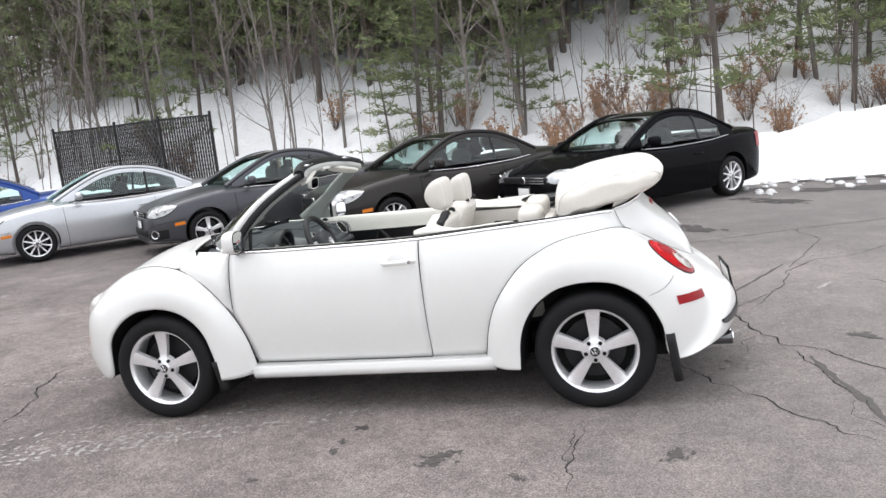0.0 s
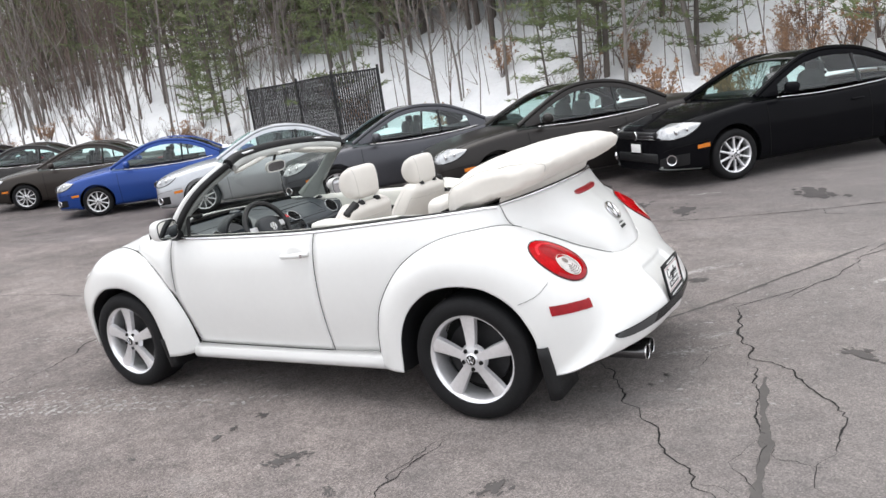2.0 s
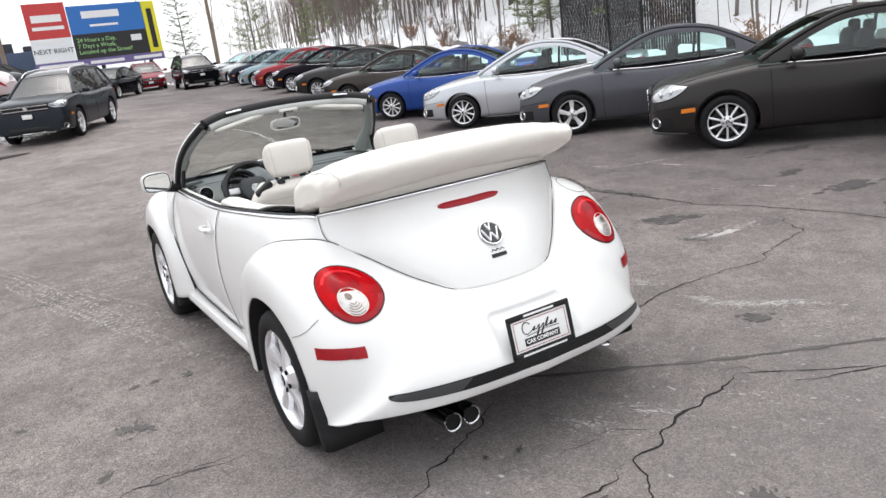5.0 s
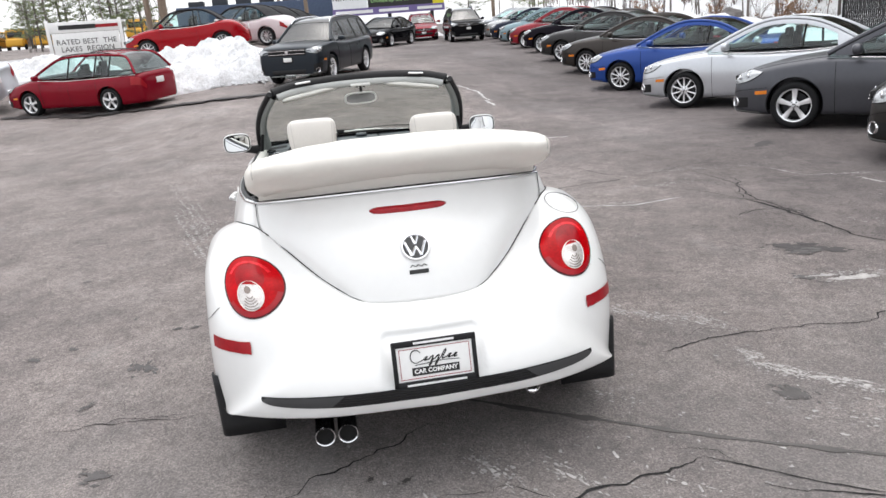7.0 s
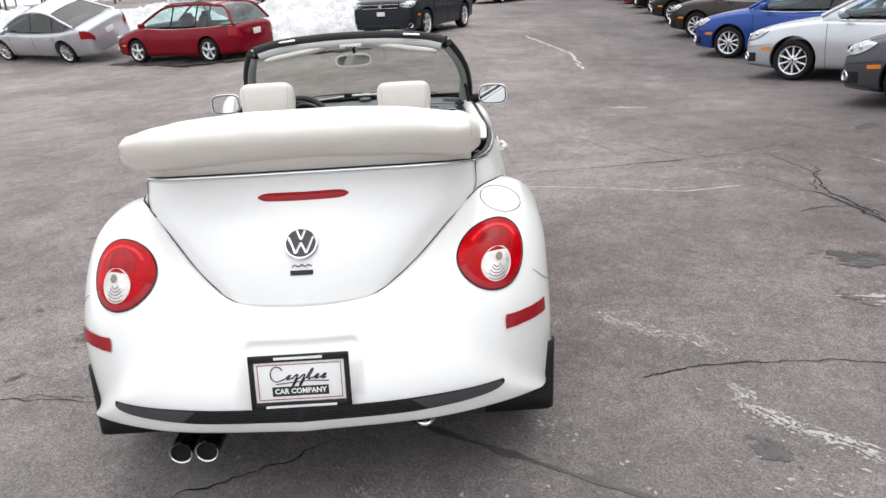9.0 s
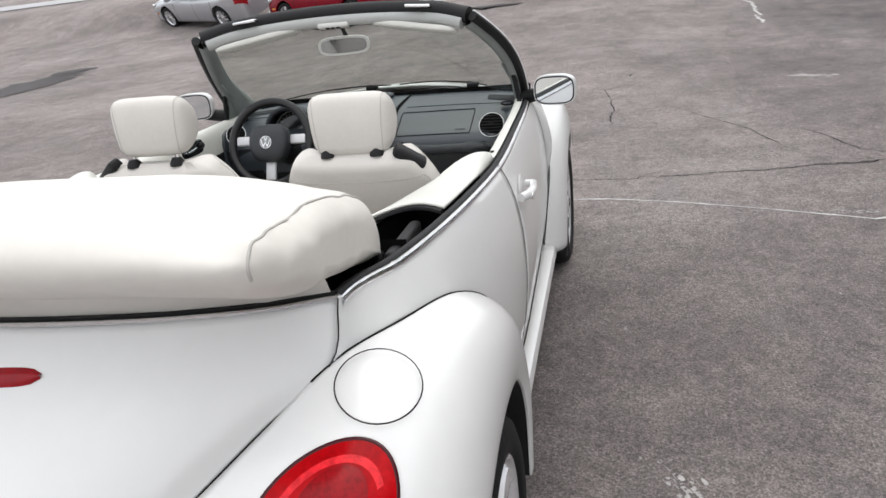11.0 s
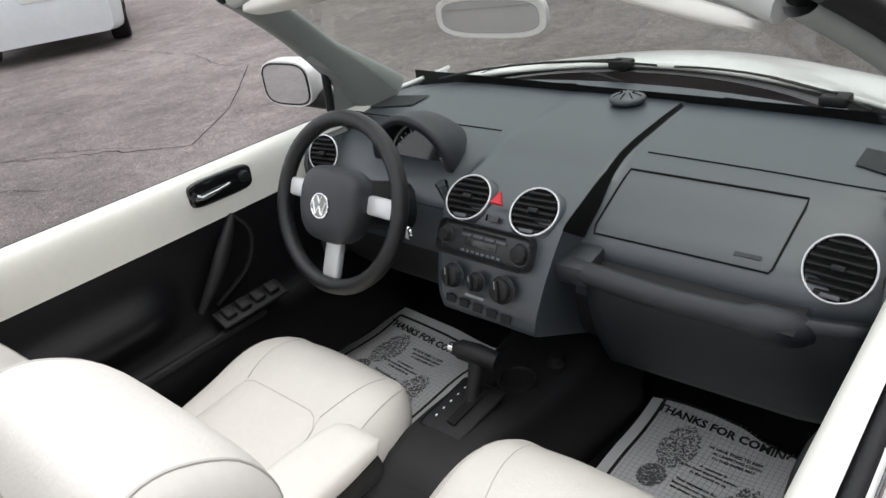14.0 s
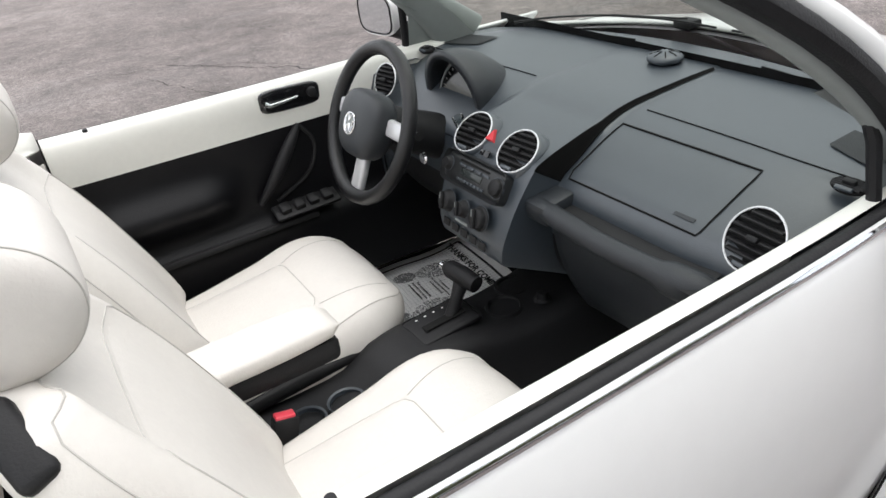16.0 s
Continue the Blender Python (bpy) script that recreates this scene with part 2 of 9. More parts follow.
def rise(x, y):
    """Height of the lot: level round the convertible, climbing to the west, with a higher terrace in the south-west."""
    start = lerp([(-30, -14), (-6, -13), (-2, -8), (1, -7.2), (6, -11.5), (14, -11.5)], y)
    d = start - x
    d = (d + math.sqrt(d * d + 3)) / 2
    up = 0.068 * min(d, 10) + 0.034 * max(0.0, d - 10)
    k = max(0.0, min(1.0, (-19.5 - x) / 3.0))
    q = max(0.0, min(1.0, (1.0 - y) / 3.0))
    w = max(0.0, min(1.0, (y + 8.0) / 1.5))
    return up - 0.022 + (0.75 + 0.08 * w * w * (3 - 2 * w)) * k * k * (3 - 2 * k) * q * q * (3 - 2 * q)


def asphalt_material():
    m = bpy.data.materials.new("worn_asphalt")
    m.use_nodes = True
    n, l = m.node_tree.nodes, m.node_tree.links
    b = n["Principled BSDF"]
    tc = n.new("ShaderNodeTexCoord")

    def noise_at(scale, detail=5, rough=0.6, stretch=None):
        t = n.new("ShaderNodeTexNoise")
        t.inputs["Scale"].default_value, t.inputs["Detail"].default_value, t.inputs["Roughness"].default_value = scale, detail, rough
        if stretch:
            mp = n.new("ShaderNodeMapping")
            mp.inputs["Scale"].default_value = stretch
            mp.inputs["Rotation"].default_value = (0, 0, 0.35)
            l.new(tc.outputs["Object"], mp.inputs[0])
            l.new(mp.outputs[0], t.inputs["Vector"])
        else:
            l.new(tc.outputs["Object"], t.inputs["Vector"])
        return t.outputs[0]

    def ramp(src, a, b_, ca, cb):
        r = n.new("ShaderNodeValToRGB")
        r.color_ramp.elements[0].position, r.color_ramp.elements[1].position = a, b_
        r.color_ramp.elements[0].color, r.color_ramp.elements[1].color = (*ca, 1), (*cb, 1)
        l.new(src, r.inputs[0])
        return r.outputs[0]

    def mixc(fac, a, b_, mode="MIX"):
        x = n.new("ShaderNodeMix")
        x.data_type, x.blend_type = "RGBA", mode
        if isinstance(fac, float):
            x.inputs[0].default_value = fac
        else:
            l.new(fac, x.inputs[0])
        l.new(a, x.inputs[6])
        l.new(b_, x.inputs[7])
        return x.outputs[2]

    base = ramp(noise_at(0.35), 0.35, 0.68, (0.168, 0.147, 0.142), (0.292, 0.258, 0.249))
    fine = ramp(noise_at(130, 4, 0.8), 0.36, 0.66, (0.46, 0.46, 0.46), (1.58, 1.57, 1.55))
    mid = ramp(noise_at(2.3, 10, 0.80), 0.32, 0.68, (0.64, 0.642, 0.652), (1.33, 1.315, 1.30))
    patch = ramp(noise_at(17, 9, 0.75), 0.34, 0.66, (0.80, 0.80, 0.81), (1.20, 1.195, 1.19))
    vor = n.new("ShaderNodeTexVoronoi")
    vor.inputs["Scale"].default_value = 120
    l.new(tc.outputs["Object"], vor.inputs["Vector"])
    grit = ramp(vor.outputs["Color"], 0.15, 0.9, (0.66, 0.66, 0.66), (1.38, 1.37, 1.36))
    col = mixc(1.0, mixc(1.0, mixc(1.0, mixc(1.0, base, fine, "MULTIPLY"), mid, "MULTIPLY"), grit, "MULTIPLY"), patch, "MULTIPLY")
    salt = ramp(noise_at(1.1, 9, 0.78, (0.6, 1.5, 1)), 0.56, 0.74, (0, 0, 0), (0.45, 0.45, 0.45))
    white = n.new("ShaderNodeRGB")
    white.outputs[0].default_value = (0.32, 0.305, 0.30, 1)
    col = mixc(salt, col, white.outputs[0])
    oil = ramp(noise_at(1.7, 7, 0.65), 0.64, 0.74, (0, 0, 0), (0.45, 0.45, 0.45))
    dark = n.new("ShaderNodeRGB")
    dark.outputs[0].default_value = (0.045, 0.042, 0.042, 1)
    col = mixc(oil, col, dark.outputs[0])
    # meltwater from the bank keeps the far side of the lot damp and dark
    sep, add, mr = n.new("ShaderNodeSeparateXYZ"), n.new("ShaderNodeMath"), n.new("ShaderNodeMapRange")
    l.new(tc.outputs["Object"], sep.inputs[0])
    add.operation = "MULTIPLY_ADD"
    l.new(noise_at(0.55, 6, 0.7, (0.6, 1.6, 1)), add.inputs[0])
    add.inputs[1].default_value = 5.5
    l.new(sep.outputs["Y"], add.inputs[2])
    mr.inputs["From Min"].default_value, mr.inputs["From Max"].default_value = 4.9, 8.0
    mr.inputs["To Min"].default_value, mr.inputs["To Max"].default_value = 0.0, 0.92
    l.new(add.outputs[0], mr.inputs["Value"])
    damp = n.new("ShaderNodeRGB")
    damp.outputs[0].default_value = (0.55, 0.545, 0.565, 1)
    col = mixc(mr.outputs[0], col, mixc(1.0, col, damp.outputs[0], "MULTIPLY"))
    # the ground grows paler towards the east, behind the convertible
    east, far = n.new("ShaderNodeMath"), n.new("ShaderNodeMapRange")
    east.operation = "MULTIPLY_ADD"
    l.new(noise_at(1.6, 9, 0.8, (1.0, 1.8, 1)), east.inputs[0])
    east.inputs[1].default_value = 4.0
    l.new(sep.outputs["X"], east.inputs[2])
    far.inputs["From Min"].default_value, far.inputs["From Max"].default_value = 2.4, 4.8
    far.inputs["To Min"].default_value, far.inputs["To Max"].default_value = 0.0, 0.34
    l.new(east.outputs[0], far.inputs["Value"])
    col = mixc(far.outputs[0], col, white.outputs[0])
    l.new(col, b.inputs["Base Color"])
    wet = ramp(noise_at(0.25, 4, 0.6, (1, 2.2, 1)), 0.5, 0.75, (0.85, 0.85, 0.85), (0.55, 0.55, 0.55))
    l.new(wet, b.inputs["Roughness"])
    bp = n.new("ShaderNodeBump")
    bp.inputs["Strength"].default_value, bp.inputs["Distance"].default_value = 1.0, 0.012
    l.new(noise_at(120, 4, 0.8), bp.inputs["Height"])
    l.new(bp.outputs[0], b.inputs["Normal"])
    return m


def ground_sheet():
    xs = sorted({*np.arange(-60, 30.1, 1.0).tolist(), -4000, -1500, -500, -200, -110, -80, 60, 150, 500, 1500, 4000})
    ys = sorted({*np.arange(-30, 14.1, 1.0).tolist(), -4000, -1500, -500, -150, -60, 40, 150, 500, 1500, 4000})
    def h(x, y):
        return rise(max(x, -90), y)
    vs = [(x, y, h(x, y)) for x in xs for y in ys]
    m = len(ys)
    fs = [(i * m + j, (i + 1) * m + j, (i + 1) * m + j + 1, i * m + j + 1) for i in range(len(xs) - 1) for j in range(m - 1)]
    return vs, fs


ground = part("ground", ground_sheet(), asphalt_material(), smooth=180)
tagged(ground, "worn grey cracked asphalt of a car lot", "ground", kind="structure")

# snow bank and wooded hill behind the parked cars
SNOW = mat("old_snow", (0.78, 0.79, 0.81), 0.75, col2=(0.86, 0.87, 0.89), scale=1.2, bump=1.0, bscale=4.5, bdist=0.10)


def hill_height(x, y):
    """The wooded bank: a ploughed snow ridge at its foot, then a steep rise."""
    foot = 9.6 - 0.15 * min(0, x + 4) + 0.35 * noise.noise((x * 0.25, 0, 3))
    if x > 3:
        foot -= 0.06 * (x - 3)
    d = y - foot
    ridge = 0.95 * math.exp(-((d - 1.2) / 0.9) ** 2) * (1 + 0.35 * noise.noise((x * 0.5, y * 0.4, 1)))
    up = 0.0
    if d > 0.6:
        e = d - 0.6
        up = 0.62 * (math.sqrt(e * e + 9) - 3) + 0.35 * noise.noise((x * 0.3, y * 0.3, 7)) * min(1, e / 3)
        up = 16 * math.tanh(up / 16)
    west = max(0.0, min(1.0, (x + 75) / 30))
    return rise(max(x, -90), y) - 0.06 + max(0.0, ridge if d > -0.6 else 0) + up * (0.35 + 0.65 * west) + (0.10 * noise.noise((x * 1.7, y * 1.7, 0)) + 0.07 * noise.noise((x * 4.1, y * 4.1, 2))) * max(0.0, min(1.0, d * 2))


def hill_sheet():
    xs = np.concatenate([np.arange(-110, -40, 2.0), np.arange(-40, -14, 0.4), np.arange(-14, 13, 0.16), np.arange(13, 22, 0.45), np.arange(22, 60, 3)])
    ts = [0, 0.15, 0.3, 0.45, 0.6, 0.75, 0.9, 1.05, 1.2, 1.35, 1.5, 1.65, 1.8, 2.0, 2.2, 2.4, 2.6, 2.8, 3.0, 3.3, 3.6, 4.3, 5, 6, 7, 8, 10, 12, 14, 17, 20, 24, 28, 34, 42, 60]
    vs = []
    for x in xs:
        f = 9.0 - 0.15 * min(0, x + 4) - 0.06 * max(0, x - 3)
        for t in ts:
            vs.append((float(x), f + t, hill_height(float(x), f + t) - (0.1 if t == 0 else 0)))
    m = len(ts)
    fs = [(i * m + j, (i + 1) * m + j, (i + 1) * m + j + 1, i * m + j + 1) for i in range(len(xs) - 1) for j in range(m - 1)]
    return vs, fs


hill = part("snow_bank", hill_sheet(), SNOW, smooth=180)
tagged(hill, "snow-covered wooded bank with ploughed ridge", "snow bank", kind="structure")

# ---- the white convertible: outer body ----
car = thing("convertible_car", "white two-door convertible with cream folded roof, parked open", "car")

BELT = [(-1.05, 0.955), (-0.75, 0.945), (-0.1, 0.945), (0.34, 0.952), (0.7, 0.972), (1.0, 0.988), (1.38, 1.006)]
BELT_Y = [(-1.05, 0.665), (-0.75, 0.713), (-0.1, 0.733), (0.34, 0.737), (0.7, 0.721), (1.0, 0.691), (1.2, 0.656), (1.38, 0.61)]
BARREL = [(0, 0), (0.05, 0.026), (0.115, 0.047), (0.2, 0.062), (0.35, 0.068), (0.5, 0.055), (0.67, 0.022)]


def side_y(x, z):
    """Half width of the body side between the wheels."""
    k = 1.0 - 0.25 * max(0, min(1, (x - 0.8) / 0.6))
    return smooth_at(BELT_Y, x) + smooth_at(BARREL, max(0, smooth_at(BELT, x) - z)) * k


REAR_CREASE = [(0.665, 0.752, 0.235), (0.70, 0.778, 0.44), (0.765, 0.789, 0.60), (0.90, 0.775, 0.765), (1.085, 0.735, 0.868), (1.29, 0.675, 0.905),
               (1.44, 0.597, 0.905), (1.56, 0.50, 0.835), (1.69, 0.38, 0.745), (1.79, 0.27, 0.683), (1.825, 0.20, 0.663), (1.845, 0.10, 0.655), (1.85, 0.0, 0.653)]
REAR_EDGE = [(0.86, 0.845, 0.215), (0.878, 0.85, 0.40), (0.94, 0.852, 0.535), (1.05, 0.855, 0.63), (1.16, 0.857, 0.666), (1.28, 0.857, 0.672),
             (1.40, 0.856, 0.648), (1.52, 0.85, 0.565), (1.60, 0.845, 0.43), (1.645, 0.825, 0.245), (1.84, 0.742, 0.285), (1.995, 0.43, 0.302), (2.06, 0.0, 0.316)]
REAR_BULGE = [(0.74, 0.86, 0.22), (0.77, 0.87, 0.43), (0.83, 0.875, 0.58), (0.95, 0.885, 0.74), (1.12, 0.885, 0.85), (1.31, 0.87, 0.885),
              (1.52, 0.86, 0.87), (1.72, 0.83, 0.78), (1.90, 0.775, 0.65), (2.01, 0.68, 0.51), (2.09, 0.49, 0.46), (2.13, 0.22, 0.46), (2.14, 0.0, 0.46)]


def bend(a, c, b, s):
    return (1 - s) ** 2 * a + 2 * s * (1 - s) * c + s * s * b


def rear_skin(u, v):
    return bend(cr(REAR_CREASE, u), cr(REAR_BULGE, u), cr(REAR_EDGE, u), v)


FRONT_CREASE = [(-0.685, 0.748, 0.235), (-0.725, 0.772, 0.44), (-0.80, 0.785, 0.60), (-0.94, 0.765, 0.755), (-1.10, 0.72, 0.85), (-1.30, 0.665, 0.885),
                (-1.48, 0.60, 0.865), (-1.64, 0.52, 0.805), (-1.77, 0.42, 0.725), (-1.86, 0.31, 0.655), (-1.91, 0.21, 0.62), (-1.935, 0.10, 0.60), (-1.94, 0.0, 0.595)]
FRONT_EDGE = [(-0.90, 0.845, 0.215), (-0.915, 0.85, 0.36), (-0.965, 0.852, 0.51), (-1.06, 0.855, 0.61), (-1.17, 0.857, 0.655), (-1.27, 0.857, 0.662),
              (-1.38, 0.856, 0.645), (-1.50, 0.85, 0.575), (-1.59, 0.83, 0.46), (-1.64, 0.79, 0.24), (-1.80, 0.66, 0.21), (-1.93, 0.40, 0.22), (-1.98, 0.0, 0.22)]
FRONT_BULGE = [(-0.76, 0.86, 0.22), (-0.79, 0.87, 0.43), (-0.86, 0.875, 0.58), (-0.97, 0.885, 0.73), (-1.13, 0.885, 0.83), (-1.33, 0.87, 0.865),
               (-1.53, 0.84, 0.85), (-1.71, 0.79, 0.77), (-1.92, 0.735, 0.67), (-2.05, 0.65, 0.51), (-2.13, 0.48, 0.44), (-2.17, 0.22, 0.43), (-2.18, 0.0, 0.43)]


def front_skin(u, v):
    return bend(cr(FRONT_CREASE, u), cr(FRONT_BULGE, u), cr(FRONT_EDGE, u), v)


def crease_x(z, side):
    """Where the fender's crease stands at height z on the door side."""
    pts = [p for p in (FRONT_CREASE if side < 0 else REAR_CREASE)[:7]]
    return lerp([(p[2], p[0]) for p in pts[:6]], z)


def skin_at(skin, y, z, span):
    """The point of a skin at half width y and height z."""
    us, vs = np.linspace(span[0] / 12, span[1] / 12, 60), np.linspace(0.02, 0.95, 60)
    key = (skin, span)
    if key not in SKIN_TABLES:
        SKIN_TABLES[key] = np.array([skin(u, v) for u in us for v in vs])
    t = SKIN_TABLES[key]
    d = (t[:, 1] - y) ** 2 + (t[:, 2] - z) ** 2
    i = np.argsort(d)[:6]
    w = 1 / (d[i] + 1e-7)
    return (t[i] * w[:, None]).sum(0) / w.sum()


SKIN_TABLES = {}


def tail_y(x, z, x1, v):
    """Half width of the side as it draws in towards the boot lid."""
    w = max(0.0, (x - 1.20) / (x1 - 1.20))
    w = min(1.0, w * w * (3 - 2 * w))
    return side_y(x, z) * (1 - w) + (0.593 + 0.013 * v) * w


def body_side(s):
    """Door, quarter, cowl side and sill of one side; s is -1 for the driver's side."""
    def place(x, z, out=0.0):
        return (x, s * (side_y(x, z) + out), z)

    def door(u, v):
        z = 0.285 + v * (smooth_at(BELT, -0.2) - 0.285)
        x0 = max(-0.785, crease_x(z, -1) + 0.004) if z < 0.62 else -0.785
        x1 = 0.348 - 0.02 * (1 - v) * 0 + 0.018 * (1 - v)
        x = x0 + u * (x1 - x0)
        z = 0.285 + v * (smooth_at(BELT, x) - 0.285)
        return place(x, z)

    def quarter(u, v):
        z0 = 0.285
        x0, x1 = 0.356, 1.398 + 0.048 * (1 - v)
        x = x0 + u * (x1 - x0)
        lo = z0 if x < 0.70 else lerp([(p[0], p[2]) for p in REAR_CREASE[:7]], x)
        lo = max(z0, lo)
        z = lo + v * (smooth_at(BELT, x) - lo)
        y = tail_y(x, z, x1, v)
        if x > 0.95:
            low = lerp([(p[0], p[1]) for p in REAR_CREASE[:7]], x) - tail_y(x, lo, x1, 0.0)
            y += low * (1 - v) ** 2 * min(1.0, (x - 0.95) / 0.15)
        return (x, s * y, z)

    def cowl(u, v):
        x = -1.12 + u * (1.12 - 0.79)
        lo = lerp([(-p[0], p[2]) for p in FRONT_CREASE[:7]], -x) - 0.002
        hi = smooth_at(BELT, x)
        z = lo + v * (hi - lo)
        ylo = lerp([(-p[0], p[1]) for p in FRONT_CREASE[:7]], -x)
        y = ylo * (1 - v) + smooth_at(BELT_Y, x) * v + 0.055 * math.sin(math.pi * v) ** 0.8 * (0.4 + 0.6 * u)
        if u > 0.999:
            y = side_y(x, z)
        return (x, s * y, z)

    def sill(u, v):
        x = -0.70 + u * 1.42
        a = math.pi * v
        return (x, s * (0.772 + 0.036 * abs(math.sin(min(a, 2.4))) ** 0.6), 0.195 + 0.087 * v) if v < 0.999 else (x, s * (side_y(x, 0.285) - 0.002), 0.285)

    fl = s > 0
    d = part("door", grid(door, 28, 24, flip=fl), WHITE, car, "white door with chrome belt strip")
    solid(d, 0.010)
    q = part("quarter_panel", grid(quarter, 30, 18, flip=fl), WHITE, car)
    solid(q, 0.010)
    c = part("cowl_side", grid(cowl, 10, 12, flip=fl), WHITE, car)
    solid(c, 0.01)
    k = part("sill", grid(sill, 20, 8, flip=fl), WHITE, car)
    solid(k, 0.03)
    # gaps, chrome strip and rubber along the belt
    def band(u, v):
        x = -0.775 + u * 2.165
        zb = smooth_at(BELT, x)
        a = math.pi * v
        return (x, s * (tail_y(x, zb - 0.011, 1.398, 0.95) + 0.001 + 0.005 * math.sin(a) ** 0.7), zb - 0.002 - 0.017 * v)
    part("belt_strip", grid(band, 70, 7, flip=fl), CHROME, car, "polished chrome belt strip")
    def seal(u, v):
        x = -0.775 + u * 2.165
        a = math.pi * v
        return (x, s * (tail_y(x, smooth_at(BELT, x), 1.398, 1.0) + 0.001 - 0.022 * v), smooth_at(BELT, x) - 0.001 + 0.007 * math.sin(a) ** 0.6)
    part("belt_rubber", grid(seal, 70, 7, flip=fl), BLACK, car, "black rubber window seal")
    part("door_gap", tube([place(0.352 + 0.018 * (0.95 - z) / 0.66, z, -0.001) for z in np.linspace(0.285, 0.952, 14)], 0.0026, 4), SEAM, car)
    part("door_gap", tube([place(-0.787, z, -0.001) for z in np.linspace(0.62, 0.945, 10)], 0.0022, 4), SEAM, car)
    part("door_gap", tube([(x, s * (side_y(x, 0.285) + 0.002), 0.284) for x in np.linspace(-0.69, 0.366, 14)], 0.0022, 4), SEAM, car)
    # handle
    hz, hx = 0.834, 0.235
    hy = side_y(hx, hz)
    h = part("door_handle", tube([(hx - 0.085, s * (hy + 0.008), hz - 0.004), (hx - 0.07, s * (hy + 0.034), hz - 0.002), (hx, s * (hy + 0.040), hz), (hx + 0.06, s * (hy + 0.034), hz + 0.002), (hx + 0.10, s * (hy + 0.012), hz + 0.004)], [0.012, 0.014, 0.013, 0.016, 0.014], 8), WHITE, car)
    part("lock_cylinder", moved(lathe([(0, 0.004), (0.011, 0.003), (0.012, 0)], 12), Matrix.Translation((hx + 0.075, s * (hy + 0.045), hz + 0.002)) @ Matrix.Diagonal((1, s, 1, 1))), CHROME, h)
    part("handle_recess", moved(ball(0.055, 0.006, 0.045, nu=16, nv=8), Matrix.Translation((hx, s * (hy + 0.001), hz + 0.008))), WHITE, car)
    part("fender_gap", tube([(p[0], s * (p[1] + 0.001), p[2]) for p in (rear_skin(u, 0) for u in np.linspace(0.01, 0.53, 60))], 0.0026, 4), SEAM, car)
    part("fender_gap", tube([(p[0], s * (p[1] + 0.001), p[2]) for p in (front_skin(u, 0) for u in np.linspace(0.01, 0.70, 60))], 0.0026, 4), SEAM, car)
    # wheel housing
    for xc, edge in ((1.254, REAR_EDGE), (-1.254, FRONT_EDGE)):
        def liner(u, v):
            p = cr(edge, u * 9 / 12)
            k = 1 - 0.07 * min(1.0, 3 * v)
            return (xc + (p[0] - xc) * k, s * (p[1] - 0.006 - v * 0.37), 0.299 + (p[2] - 0.299) * k)
        part("wheel_housing", joined(grid(liner, 30, 5), grid(lambda u, v: (xc + (u - 0.5) * 0.84, s * 0.495, 0.16 + v * 0.54), 4, 4)), BLACK, car, "black wheel housing")
    # mud flaps
    for x, top, bot, lean in ((1.655, 0.38, 0.125, 0.035), (-0.885, 0.33, 0.145, 0.030)):
        def flap(u, v):
            p = cr([(x, 0.60), (x, 0.76), (x, 0.815), (x - 0.006, 0.838), (x - 0.022, 0.850), (x - 0.045, 0.852)], u)
            return (p[0] + lean * v, s * (p[1] - 0.012 * v), top - (top - bot) * v)
        fp = part("mud_flap", grid(flap, 14, 6), BLACK, car, "black rubber mud flap")
        solid(fp, 0.008, 0)
    # tail lamp: a large lens let into the fender, with a clear lamp low in it
    along, down = rear_skin(7.62 / 12, 0.307) - rear_skin(7.12 / 12, 0.307), rear_skin(7.37 / 12, 0.37) - rear_skin(7.37 / 12, 0.24)
    nrm = Vector(np.cross(down, along)).normalized()
    nrm = nrm if nrm.x > 0 else -nrm

    def on_lamp(r, a, h=0.0, ca=0.0, cb=0.0):
        """A point on the lens: r and angle from the middle, or from a middle set off by ca, cb."""
        ea, eb = ca + r * math.cos(a), cb + r * math.sin(a)
        p = Vector(rear_skin((7.37 + 0.765 * ea) / 12, 0.307 + 0.188 * eb)) + nrm * (0.004 + 0.013 * max(0.0, 1 - ea * ea - eb * eb) + h)
        return (p.x, s * p.y, p.z)

    def disc_on(r, h, ca=0.0, cb=0.0, dome=0.0, a0=0.0, a1=2 * math.pi, r0=0.0, n=40):
        return grid(lambda u, v: on_lamp(r0 + (r - r0) * v, a0 + (a1 - a0) * u, h + dome * (1 - v * v), ca, cb), n, 8, flip=s > 0)
    up_a = 3.61
    lamp = part("tail_lamp", disc_on(1.0, 0.0), RED, car, "large round red tail lamp with clear reversing lens")
    part("lamp_rim", tube([on_lamp(1.0, a, -0.002) for a in np.linspace(0, 2 * math.pi, 49)[:-1]], 0.0042, 6, closed=True), MAROON, lamp)
    part("lens_crescent", disc_on(0.985, 0.0012, a0=up_a + 1.9, a1=up_a + 4.1, r0=0.84), DARKRED, lamp)
    part("lens_bowl", disc_on(0.50, 0.0012, -0.16, -0.08, 0.004), REDBOWL, lamp)
    part("lens_facet", disc_on(0.80, 0.0010, a0=up_a - 1.1, a1=up_a + 1.1, r0=0.70), BRIGHTRED, lamp)
    ca, cb = 0.33, 0.19
    clear = part("reversing_lens", disc_on(0.425, 0.003, ca, cb, 0.003), CLEARLENS, lamp, "clear reversing lens")
    part("lens_ring", tube([on_lamp(0.43, a, 0.003, ca, cb) for a in np.linspace(0, 2 * math.pi, 37)[:-1]], 0.0022, 6, closed=True), PALELENS, clear)
    part("lamp_bulb", disc_on(0.11, 0.0072, ca - 0.16, cb - 0.02), BULB, clear)
